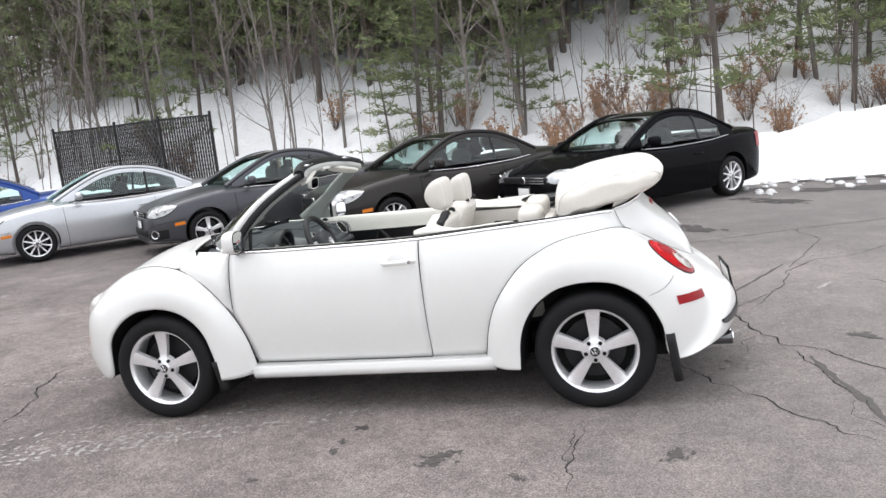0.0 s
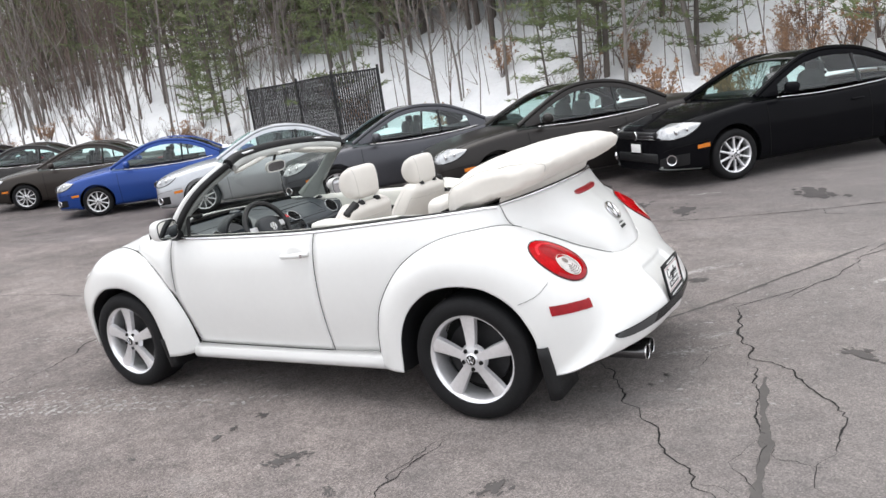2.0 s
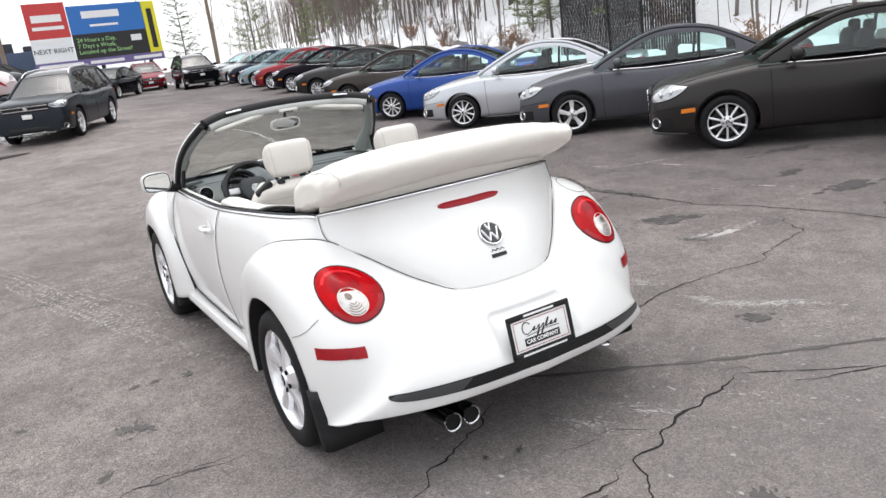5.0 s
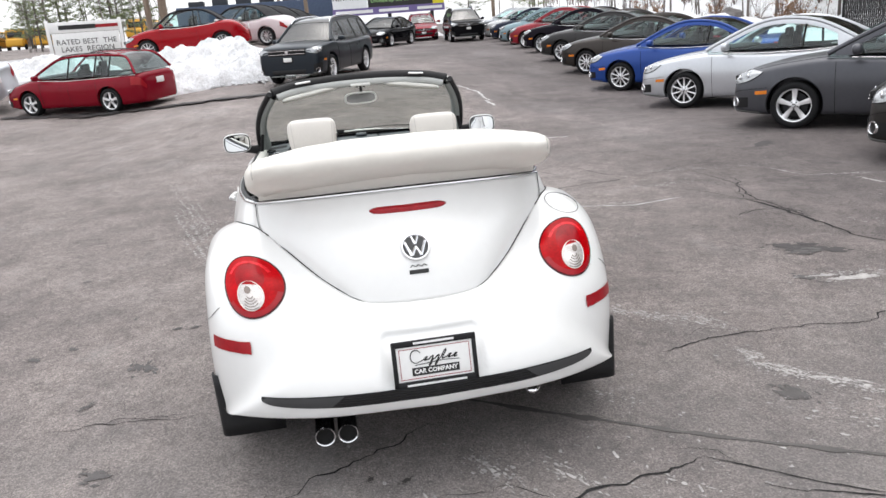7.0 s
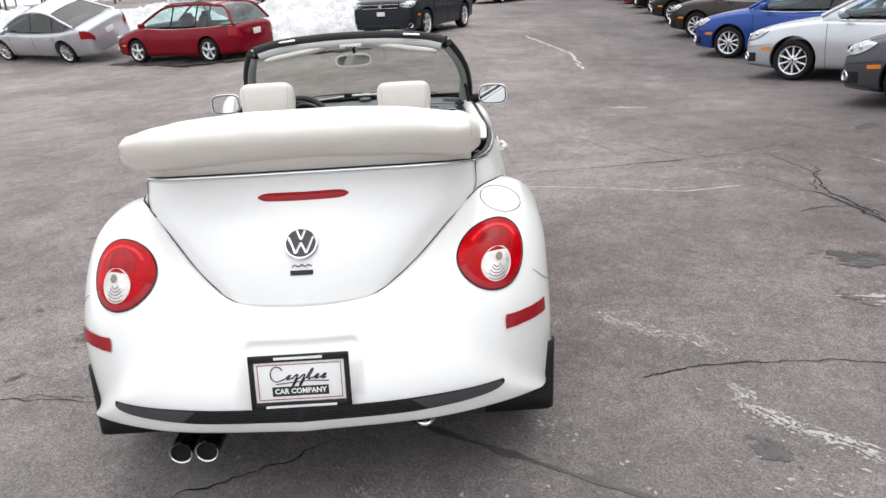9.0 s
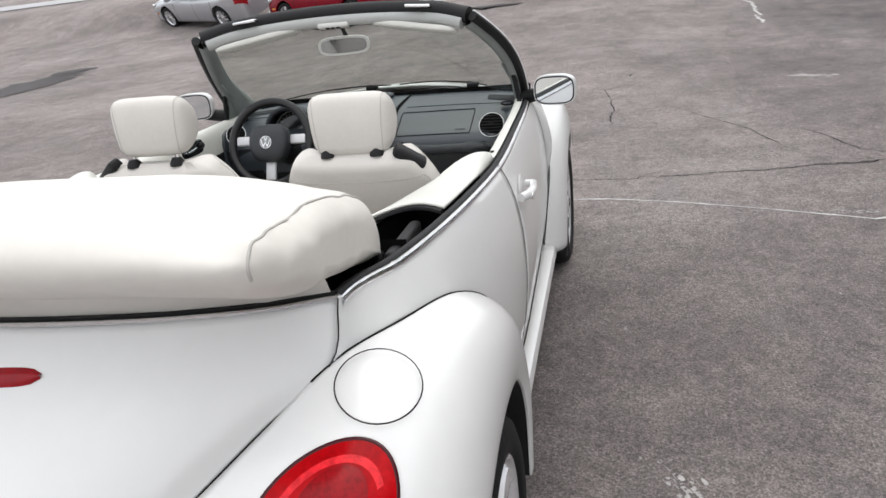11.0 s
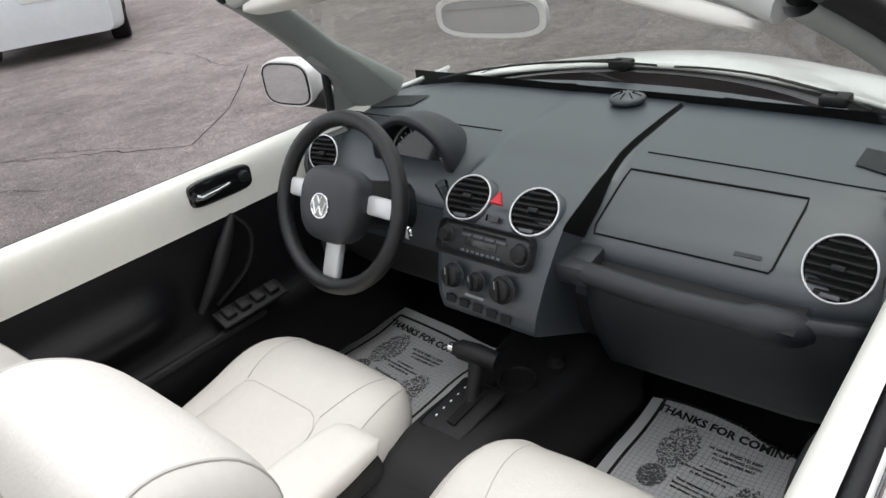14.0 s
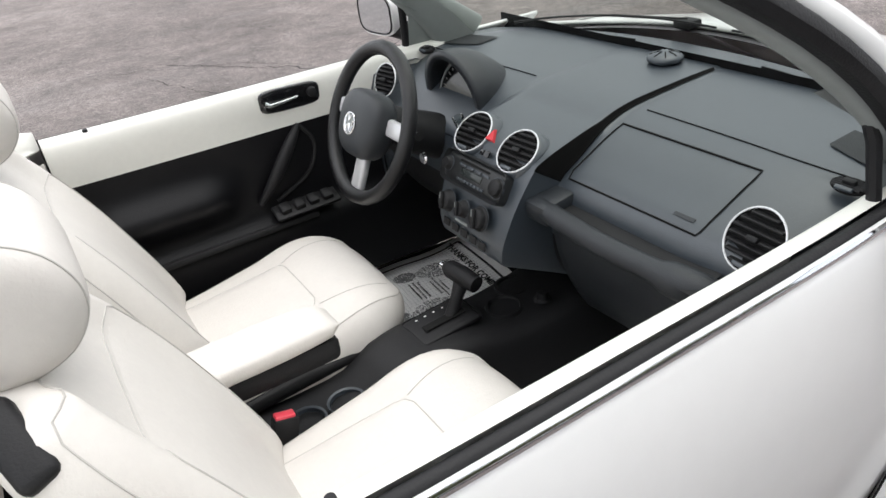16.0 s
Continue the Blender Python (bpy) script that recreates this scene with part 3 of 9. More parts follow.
    for k in range(5):
        half = 1.25 - 0.16 * k
        part("lens_rib", tube([on_lamp(0.10 + 0.075 * k, a, 0.0068 - 0.0006 * k, ca, cb) for a in np.linspace(up_a + math.pi - half, up_a + math.pi + half, 14)], 0.0016, 5), BULB, clear)
    # side marker
    def mark(u, v):
        p = skin_at(rear_skin, 0.810 - 0.150 * u, 0.522 + 0.045 * v, (7.0, 11.0))
        return (p[0] + 0.004, s * (p[1] + 0.003), p[2])
    part("side_marker", grid(mark, 10, 4, flip=s > 0), DARKRED, car, "long red side marker")
    def mark2(u, v):
        p = front_skin((8.75 + 0.35 * u) / 12, 0.56 + 0.08 * v)
        return (p[0] - 0.004, s * (p[1] + 0.004), p[2])
    part("front_marker", grid(mark2, 8, 4, flip=s > 0), ORANGE, car, "orange front side marker")
    def headl(u, v):
        a, r = 2 * math.pi * u, v
        p = front_skin((7.85 + 0.60 * r * math.cos(a)) / 12, 0.34 + 0.19 * r * math.sin(a))
        k = 0.012 * (1 - r * r)
        return (p[0] - k - 0.003, s * (p[1] + k), p[2] + k)
    part("headlamp", grid(headl, 28, 6, wrap=True, flip=s > 0), CLEARLENS, car, "clear round headlamp")
    # bumper seam from the arch to the lamp
    seam = [skin_at(rear_skin, 0.848 - 0.075 * k / 7, 0.585 + 0.085 * (k / 7) ** 0.9, (6.5, 9.5)) for k in range(8)]
    part("bumper_gap", tube([(p[0] + 0.001, s * (p[1] + 0.002), p[2]) for p in seam], 0.0010, 4), SEAM, car)


for s in (-1, 1):
    body_side(s)


def round_body(skin):
    """The skin from one sill round the end of the car to the other."""
    def f(u, v):
        s = -1 if u < 0.5 else 1
        p = skin(2 * u if s < 0 else 2 - 2 * u, v)
        if p[0] > 1.9:
            k = min(1.0, max(0.0, (0.208 - p[1]) / 0.042)) * min(1.0, max(0.0, (0.590 - p[2]) / 0.035)) * min(1.0, max(0.0, (p[2] - 0.350) / 0.07))
            k = k * k * (3 - 2 * k)
            return (p[0] - 0.026 * k, s * p[1], p[2])
        return (p[0], s * p[1], p[2])
    return f


solid(part("rear_body", grid(round_body(rear_skin), 361, 60, flip=True), WHITE, car, "white rear fenders and bumper"), 0.012)
solid(part("front_body", grid(round_body(front_skin), 193, 26), WHITE, car, "white front fenders and bumper"), 0.012)

# boot lid between the creases, its top edge the rim round the folded roof
RIM = [(1.40, 0.605, 1.006), (1.475, 0.50, 1.018), (1.53, 0.35, 1.028), (1.56, 0.17, 1.034), (1.57, 0.0, 1.036)]
LID_SIDE = [(1.40, 0.605, 1.006), (1.45, 0.594, 0.903), (1.561, 0.496, 0.833), (1.691, 0.376, 0.743), (1.791, 0.267, 0.681)]


def lid(u, v):
    s = -1 if u < 0.5 else 1
    k = 1 - abs(2 * u - 1)
    top = cr(RIM, k)
    side = cr(LID_SIDE, v)
    # bottom edge
    bot = cr([(1.791, 0.267, 0.681), (1.825, 0.20, 0.659), (1.845, 0.10, 0.651), (1.85, 0.0, 0.649)], k)
    mid = cr([(1.57, 0, 1.036), (1.628, 0, 0.97), (1.70, 0, 0.90), (1.765, 0, 0.825), (1.812, 0, 0.74), (1.85, 0, 0.649)], v)
    p = (1 - v) * top + v * bot + (1 - k) * side + k * mid
    c = (1 - v) * ((1 - k) * np.array(RIM[0]) + k * np.array(RIM[-1])) + v * ((1 - k) * np.array((1.791, 0.267, 0.681)) + k * np.array((1.85, 0, 0.649)))
    p = p - c
    bul = 0.03 * math.sin(math.pi * v) * math.sin(math.pi * k) 
    return (p[0] + bul, s * p[1], p[2])


boot_lid = part("boot_lid", grid(lid, 61, 30, flip=True), WHITE, car, "white sloping boot lid")
solid(boot_lid, 0.012)
edge = [lid(0, v) for v in np.linspace(0, 1, 20)] + [lid(u, 1) for u in np.linspace(0, 1, 40)] + [lid(1, v) for v in np.linspace(1, 0, 20)]
part("boot_gap", tube([(p[0] + 0.001, p[1], p[2] + 0.001) for p in edge], 0.0013, 4), SEAM, boot_lid)
rim = [lid(u, 0) for u in np.linspace(0, 1, 50)]
part("rim_strip", tube([(p[0] + 0.004, p[1], p[2] + 0.003) for p in rim], 0.004, 6), CHROME, car, "thin chrome rim strip")
part("rim_seal", tube([(p[0] - 0.014, p[1] * 0.985, p[2] + 0.004) for p in rim], 0.005, 6), BLACK, car)


def on_lid(y, z):
    """The point of the boot lid at width y and height z."""
    u, v = 0.5 + 0.5 * y / 0.6, 0.5
    for _ in range(24):
        p = lid(u, v)
        pu, pv = lid(min(1, u + 0.01), v), lid(u, min(1, v + 0.01))
        u -= 0.7 * (p[1] - y) / max(0.2, (pu[1] - p[1]) / 0.01)
        v -= 0.7 * (p[2] - z) / min(-0.1, (pv[2] - p[2]) / 0.01)
        u, v = min(0.985, max(0.0, u)), min(0.985, max(0.0, v))
    return Vector(lid(u, v))


def lid_frame(y, z, lift=0.002):
    p, a, b = on_lid(y, z), on_lid(y, z + 0.04), on_lid(y, z - 0.04)
    up = (a - b).normalized()
    side = Vector((0, 1, 0))
    nrm = side.cross(up).normalized()
    return Matrix.Translation(p + nrm * lift) @ Matrix(((*side, 0), (*up, 0), (*nrm, 0), (0, 0, 0, 1))).transposed()


def brake(u, v):
    y = -0.155 + 0.31 * u
    w = 0.017 * math.sqrt(max(0.05, 1 - abs(2 * u - 1) ** 8))
    fr = lid_frame(y, 0.968, 0.0)
    p = fr @ Vector((0, (v - 0.5) * 2 * w, 0.007 * math.sin(math.pi * v) + 0.001))
    return tuple(p)


part("brake_lamp", grid(brake, 20, 6), DARKRED, boot_lid, "slim red high brake lamp")
fb = lid_frame(0, 0.838)
badge = part("badge", moved(([(v[0], v[2], v[1]) for v in lathe([(0, 0.004), (0.048, 0.004), (0.050, 0.0)], 32)[0]], lathe([(0, 0.004), (0.048, 0.004), (0.050, 0.0)], 32)[1]), fb), GLOSSBLACK, boot_lid, "round black and chrome badge")
ringp = [tuple(fb @ Vector((0.052 * math.cos(a), 0.052 * math.sin(a), 0.004))) for a in np.linspace(0, 2 * math.pi, 36)[:-1]]
part("badge_ring", tube(ringp, 0.0045, 6, closed=True), CHROME, badge)


def strokes(fr, r, lift):
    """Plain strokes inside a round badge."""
    bars = [((-0.26, 0.86), (0, 0.2)), ((0.26, 0.86), (0, 0.2)), ((-0.82, 0.42), (-0.36, -0.76)), ((-0.36, -0.76), (0, 0.0)), ((0.82, 0.42), (0.36, -0.76)), ((0.36, -0.76), (0, 0.0))]
    return [tube([tuple(fr @ Vector((a[0] * r, a[1] * r, lift))), tuple(fr @ Vector((b[0] * r, b[1] * r, lift)))], 0.115 * r, 6) for a, b in bars]


for st_ in strokes(fb, 0.049, 0.005):
    part("stroke", st_, CHROME, badge)
fd = lid_frame(0, 0.765)
part("dealer_decal", bx(0.075, 0.016, 0.001, at=(0, -0.012, 0), m=fd), INK, boot_lid, "small black dealer decal")
part("dealer_script", joined(*[tube([tuple(fd @ Vector((-0.032 + i * 0.011, 0.006 + 0.008 * (i % 2), 0.0008))), tuple(fd @ Vector((-0.022 + i * 0.011, 0.016 - 0.008 * (i % 2), 0.0008)))], 0.0018, 4) for i in range(6)]), INK, boot_lid)

# number plate with its dealer frame, in a shallow recess
fp = Matrix.Translation((2.038, 0.0, 0.482)) @ Euler((radians(90 - 10), 0, radians(90))).to_matrix().to_4x4()
plate = part("number_plate", bx(0.290, 0.150, 0.004, 0.004, m=fp), PAPER, car, "white dealer plate with black script in black frame")
fr_parts = [bx(0.312, 0.022, 0.012, 0.003, (0, 0.076, 0.002)), bx(0.312, 0.026, 0.012, 0.003, (0, -0.076, 0.002)), bx(0.016, 0.165, 0.012, 0.003, (-0.148, 0, 0.002)), bx(0.016, 0.165, 0.012, 0.003, (0.148, 0, 0.002))]
part("plate_frame", moved(joined(*fr_parts), fp), BLACK, plate, "black plate frame")
part("plate_line", moved(joined(bx(0.258, 0.002, 0.001, at=(0, 0.056, 0.003)), bx(0.258, 0.002, 0.001, at=(0, -0.055, 0.003)), bx(0.002, 0.112, 0.001, at=(-0.129, 0, 0.003)), bx(0.002, 0.112, 0.001, at=(0.129, 0, 0.003))), fp), DARKRED, plate)
part("plate_panel", moved(bx(0.175, 0.030, 0.001, at=(0, -0.030, 0.0026)), fp), INK, plate)
words("CAR COMPANY", 0.0225, PAPER, fp @ Matrix.Translation((0, -0.030, 0.0034)), plate, bold=0.0007)

script = [tuple(fp @ Vector((-0.070 + 0.020 * math.cos(a), 0.026 + 0.024 * math.sin(a), 0.0034))) for a in np.linspace(0.5, 5.2, 18)]
for k, up in enumerate((0.010, -0.020, -0.020, 0.030, 0.011, 0.010)):
    cx = -0.046 + 0.022 * k
    hi, lo = max(0.013, up), min(0.0, up)
    script += [tuple(fp @ Vector((cx + px + 0.006 * py / 0.02, 0.008 + py, 0.0034))) for px, py in spline([(0.0, 0.002), (0.010, hi), (0.015, hi * 0.9), (0.006, lo + 0.001), (0.010, lo), (0.018, 0.003)], 14)]
part("plate_script", tube(script, 0.0021, 4), INK, plate, "black script strokes")
part("script_tail", tube([tuple(fp @ Vector((-0.075, -0.006, 0.0034))), tuple(fp @ Vector((0.03, 0.002, 0.0034))), tuple(fp @ Vector((0.09, -0.002, 0.0034)))], 0.0014, 4), INK, plate)
for bw, by in ((0.15, 0.077), (0.22, -0.077)):
    part("frame_bar", moved(bx(bw, 0.008, 0.001, at=(0, by, 0.0085)), fp), PAPER, plate)

DARKEND = mat("dark_grey_panel", (0.045, 0.046, 0.048), 0.35, var=0.08)
# lower grille slot in the bumper, and twin tail pipes


def slot(u, v):
    s = -1 if u < 0.5 else 1
    k = abs(2 * u - 1)
    t = (12 - 2.25 * k ** 0.9) / 12
    h = 0.155 * max(0.0, 1 - k ** 3.2) ** 0.75
    p = rear_skin(t, 0.692 + 0.022 * k + h * v)
    return (p[0] + 0.004, s * p[1] * 1.004, p[2])


grille = part("bumper_grille", grid(slot, 81, 5, flip=True), BLACK, car, "black lower bumper grille")
for v in (0.2, 0.4, 0.6, 0.8):
    part("grille_bar", tube([slot(u, v) for u in np.linspace(0.27, 0.73, 30)], 0.0022, 5), GLOSSBLACK, grille)
for lo, hi in ((0.03, 0.28), (0.72, 0.97)):
    part("grille_end", grid(lambda u, v: (lambda p: (p[0] + 0.003, p[1], p[2]))(slot(lo + (hi - lo) * u, 0.06 + 0.88 * v)), 20, 5, flip=True), DARKEND, grille, "smooth dark grey end panel")
for y in (-0.428, -0.343):
    vs, fs = lathe([(0.026, -0.14), (0.032, 0.0), (0.037, 0.002), (0.0375, -0.02), (0.036, -0.18)], 24)
    pipe = part("tail_pipe", ([(1.992 + v[1], y + v[0], 0.222 + v[2]) for v in vs], fs), mat("sooty_chrome", (0.16, 0.16, 0.165), 0.22, 1.0, var=0.25, scale=14), car, "round sooty chrome tail pipe")
    part("pipe_rim", ([(1.994 + v[1], y + v[0], 0.222 + v[2]) for v in lathe([(0.0345, 0.0), (0.0375, 0.002), (0.0382, -0.004)], 24)[0]], lathe([(0.0345, 0.0), (0.0375, 0.002), (0.0382, -0.004)], 24)[1]), CHROME, pipe)
    vs, fs = lathe([(0, -0.012), (0.0335, -0.006)], 16)
    part("pipe_bore", ([(1.992 + v[1], y + v[0], 0.222 + v[2]) for v in vs], fs), SEAM, pipe)
part("silencer", bx(0.35, 0.9, 0.14, 0.05, (1.62, -0.05, 0.25)), BLACK, car, "dark exhaust silencer")
part("underside", joined(bx(3.2, 0.98, 0.10, 0.02, (0, 0, 0.22)), bx(1.6, 1.46, 0.10, 0.02, (0.02, 0, 0.221)), bx(0.34, 0.86, 0.06, 0.02, (1.76, 0, 0.285))), BLACK, car)
part("tow_eye", tube(spline([(1.95, 0.345, 0.30), (1.985, 0.352, 0.285), (2.0, 0.375, 0.280), (1.985, 0.398, 0.285), (1.95, 0.405, 0.30)], 18), 0.008, 8), CHROME, car, "bare metal towing eye")
# round fuel flap on the right rear fender
pf = rear_skin(6.10 / 12, 0.20)
ef1, ef2 = rear_skin(6.30 / 12, 0.20) - rear_skin(5.90 / 12, 0.20), rear_skin(6.10 / 12, 0.26) - rear_skin(6.10 / 12, 0.14)
nf = Vector(np.cross(ef2, ef1)).normalized()
nf = nf if nf.y > 0 else -nf


def flap_ring(r, n=36):
    a = nf.orthogonal().normalized()
    b = nf.cross(a)
    return [tuple(Vector(pf) + nf * 0.002 + (a * math.cos(t) + b * math.sin(t)) * r) for t in np.linspace(0, 2 * math.pi, n)[:-1]]


part("fuel_flap_gap", tube(flap_ring(0.075), 0.0014, 4, closed=True), SEAM, car)

# bonnet


def bonnet(u, v):
    s = -1 if u < 0.5 else 1
    k = 1 - abs(2 * u - 1)
    e = cr([(-1.085, 0.660, 0.928), (-1.15, 0.685, 0.868), (-1.32, 0.655, 0.888), (-1.50, 0.59, 0.862), (-1.66, 0.505, 0.80), (-1.79, 0.40, 0.715), (-1.87, 0.29, 0.65), (-1.935, 0.12, 0.602)], v)
    m = cr([(-1.215, 0, 0.970), (-1.36, 0, 0.962), (-1.52, 0, 0.925), (-1.66, 0, 0.865), (-1.78, 0, 0.79), (-1.87, 0, 0.71), (-1.92, 0, 0.65), (-1.945, 0, 0.597)], v)
    f = math.sin(k * math.pi / 2)
    p = e * (1 - f) + m * f
    y = e[1] * (1 - k)
    return (p[0], s * y, p[2])


bn = part("bonnet", grid(bonnet, 41, 24), WHITE, car, "white rounded bonnet")
solid(bn, 0.01)
part("cowl_panel", grid(lambda u, v: (-1.222 + 0.36 * abs(2 * u - 1) ** 2.2 + 0.05 * v, (2 * u - 1) * 0.69, 0.955 - 0.03 * abs(2 * u - 1) ** 2 + 0.006 * v), 30, 4), BLACK, car, "black cowl below the windshield")

# windshield: frame, glass, header
BASE = [(-0.82, -0.677, 0.940), (-1.00, -0.52, 0.953), (-1.135, -0.27, 0.961), (-1.175, 0, 0.964), (-1.135, 0.27, 0.961), (-1.00, 0.52, 0.953), (-0.82, 0.677, 0.940)]
HEAD = [(-0.375, -0.555, 1.335), (-0.415, -0.42, 1.365), (-0.445, -0.21, 1.382), (-0.452, 0, 1.387), (-0.445, 0.21, 1.382), (-0.415, 0.42, 1.365), (-0.375, 0.555, 1.335)]


def screen(u, v):
    a, b = cr(BASE, u), cr(HEAD, u)
    p = a + (b - a) * v
    k = math.sin(math.pi * v) * 0.03
    return (p[0] - k * 0.6, p[1] * (1 + 0.06 * math.sin(math.pi * v)), p[2] + k)


ws = part("windshield", grid(screen, 31, 14), WINDSHIELD, car, "clear curved windshield")
ws.visible_shadow = False
for s in (0, 1):
    sg = -1 if s == 0 else 1
    pil = [Vector(screen(s, v)) for v in np.linspace(0, 1, 12)]
    part("pillar_outer", tube([p + Vector((-0.012, sg * 0.012, 0.004)) for p in pil], [0.027 - 0.007 * i / 11 for i in range(12)], 10), WHITE, car, "white windshield pillar")
    def trim_at(u, v):
        p = cr([tuple(q) for q in pil], v)
        d = (pil[-1] - pil[0]).normalized()
        thin = Vector((0.30, -sg, 0.0)).normalized()
        thin = (thin - d * thin.dot(d)).normalized()
        wide = d.cross(thin)
        a = 2 * math.pi * u
        w = 0.046 - 0.012 * v + 0.09 * max(0.0, 0.35 - v)
        return Vector(p) + Vector((0.016 - 0.045 * max(0.0, 0.4 - v) / 0.4, -sg * (0.008 + 0.02 * max(0.0, 0.3 - v)), -0.004)) + wide * w * math.copysign(abs(math.cos(a)) ** 0.6, math.cos(a)) + thin * 0.022 * math.copysign(abs(math.sin(a)) ** 0.8, math.sin(a))
    part("pillar_trim", grid(trim_at, 20, 12, wrap=True), GREYTRIM, car, "grey pillar trim")
    part("pillar_seal", tube([p + Vector((0.036, sg * 0.018, 0.004)) for p in pil], [0.023 - 0.004 * i / 11 for i in range(12)], 8), BLACK, car, "black rubber pillar seal")
    # quarter window post behind the mirror
    part("window_post", tube([(-0.665, sg * 0.690, 0.935), (-0.66, sg * 0.675, 1.04), (-0.645, sg * 0.650, 1.125)], 0.011, 8), BLACK, car)
    part("sail_panel", grid(lambda u, v: (-0.67 * (1 - u) + (-0.86 + 0.52 * 0.19 / 0.39 * v * 1.15) * u, sg * (0.682 - 0.038 * v - 0.012 * u), 0.936 + 0.19 * v), 6, 8), GREYTRIM, car, "grey triangular trim ahead of the door window")
part("header_rail", tube([Vector(screen(u, 1)) + Vector((0.012, 0, 0.006)) for u in np.linspace(0, 1, 30)], 0.032, 10), BLACK, car, "black header rail seal")
part("header_trim", tube([Vector(screen(u, 1)) + Vector((0.030, 0, -0.024)) for u in np.linspace(0.03, 0.97, 30)], 0.024, 10), mat("header_grey", (0.42, 0.43, 0.42), 0.6, var=0.04), car, "light grey header trim")

# door mirrors
for s in (-1, 1):
    mx, my, mz = (-0.675, -0.845, 1.021) if s < 0 else (-0.660, 0.840, 0.992)
    shell = ball(0.062, 0.089, 0.063, nu=32, nv=16, power=0.62)
    sh = part("door_mirror", moved(([(v[0] if v[0] < 0.018 else 0.018, v[1], v[2]) for v in shell[0]], shell[1]), pose(mx, my, mz, 0, 0, -s * 8)), WHITE, car, "white door mirror with chrome edge")
    ringm = [(0.020, 0.081 * math.copysign(abs(math.cos(a)) ** 0.55, math.cos(a)), 0.055 * math.copysign(abs(math.sin(a)) ** 0.55, math.sin(a))) for a in np.linspace(0, 2 * math.pi, 33)[:-1]]
    part("mirror_rim", tube([tuple(pose(mx, my, mz, 0, 0, -s * 8) @ Vector(p)) for p in ringm], 0.0028, 6, closed=True), BLACK, sh)
    part("mirror_glass", moved(([(0.0205, p[1] * 0.96, p[2] * 0.96) for p in ringm], [tuple(range(32))]), pose(mx, my, mz, 0, 0, -s * 8)), MIRROR, sh, smooth=0)
    part("mirror_arm", tube([(-0.735, s * 0.70, 0.955), (-0.725, s * 0.76, 0.965), (mx - 0.01, s * 0.81, 0.985)], [0.034, 0.028, 0.03], 10), BLACK, sh)

# wheels


def wheel_parts(parent, r, spokes, wide, at, s, five):
    """A wheel with its face to the side s, as a part with tyre, rim, spokes and hub cap under it."""
    m = Matrix.Translation(at) @ Matrix.Diagonal((1, s, 1, 1))
    def put(piece):
        v, f = moved(piece, m)
        return (v, f) if s > 0 else (v, [q[::-1] for q in f])
    rr = r * 0.715
    tyre = part("wheel", put(lathe([(rr * 0.98, 0.0), (rr * 1.02, 0.012), (r * 0.86, 0.018), (r * 0.955, 0.006), (r * 0.99, -0.014), (r, -0.045), (r, -0.165), (r * 0.985, -0.195), (r * 0.94, -0.21), (rr, -0.20)], 48)), RUBBER, parent, "black tyre on silver alloy wheel")
    part("rim", put(lathe([(rr * 0.985, -0.20), (rr * 0.93, -0.17), (rr * 0.90, -0.06), (rr * 0.925, -0.012), (rr * 0.975, 0.004), (rr * 1.02, 0.006), (rr * 1.01, -0.01)], 48)), ALLOY, tyre)
    part("brake_disc", put(lathe([(0.0, -0.085), (rr * 0.72, -0.085), (rr * 0.72, -0.10)], 32)), DARKALLOY, tyre)
    part("wheel_back", put(lathe([(0.0, -0.13), (rr * 0.93, -0.13)], 24)), SEAM, tyre)
    blades = []
    for k in range(spokes):
        a = 2 * math.pi * k / spokes + math.pi / 2
        def blade(u, v):
            d = 0.045 + (rr * 0.95 - 0.045) * u
            w = (0.022 + 0.021 * u) if five else (0.012 + 0.003 * u)
            z = 0.004 - 0.020 * math.sin(math.pi * min(1, u * 1.05)) ** 0.5 * 0.4
            y = (v - 0.5) * 2 * w
            z -= 0.010 * (abs(v - 0.5) * 2) ** 2 * u
            lip = -0.022 if v in (0.0, 1.0) else 0.0
            q = Vector((d, z + lip - 0.004, y))
            c, sn = math.cos(a), math.sin(a)
            return (q.x * c - q.z * sn, q.y, q.x * sn + q.z * c)
        blades.append(grid(lambda u, v: blade(u, (0, 0.06, 0.5, 0.94, 1.0)[int(round(v * 4))]), 9, 5, flip=True))
    for b in blades:
        part("spoke", put(b), ALLOY, tyre)
    part("hub", put(lathe([(0, 0.010), (0.026, 0.010), (0.031, 0.006), (0.034, 0.0), (0.066, -0.006), (0.075, -0.03)], 28)), ALLOY, tyre)
    part("hub_cap", put(lathe([(0, 0.0135), (0.022, 0.013), (0.026, 0.010)], 20)), GLOSSBLACK, tyre)
    part("hub_strokes", put(moved(joined(*strokes(Matrix.Identity(4), 0.022, 0.0)), Matrix.Translation((0, 0.0137, 0)) @ Euler((radians(90), 0, 0)).to_matrix().to_4x4())), CHROME, tyre)
    nuts = []
    for k in range(5):
        a = 2 * math.pi * (k + 0.5) / 5 + math.pi / 2
        nuts.append([( v[0] + 0.050 * math.cos(a), v[1], v[2] + 0.050 * math.sin(a)) for v in lathe([(0, 0.004), (0.010, 0.004), (0.011, -0.004)], 10)[0]])
    nf_ = lathe([(0, 0.004), (0.010, 0.004), (0.011, -0.004)], 10)[1]
    for nv in nuts:
        part("wheel_nut", put((nv, nf_)), SEAM, tyre)
    return tyre


for x in (-1.254, 1.254):
    for s in (-1, 1):
        wheel_parts(car, 0.317, 5, 0.2, (x, s * 0.828, 0.299), s, True)

# ---- the convertible's interior ----


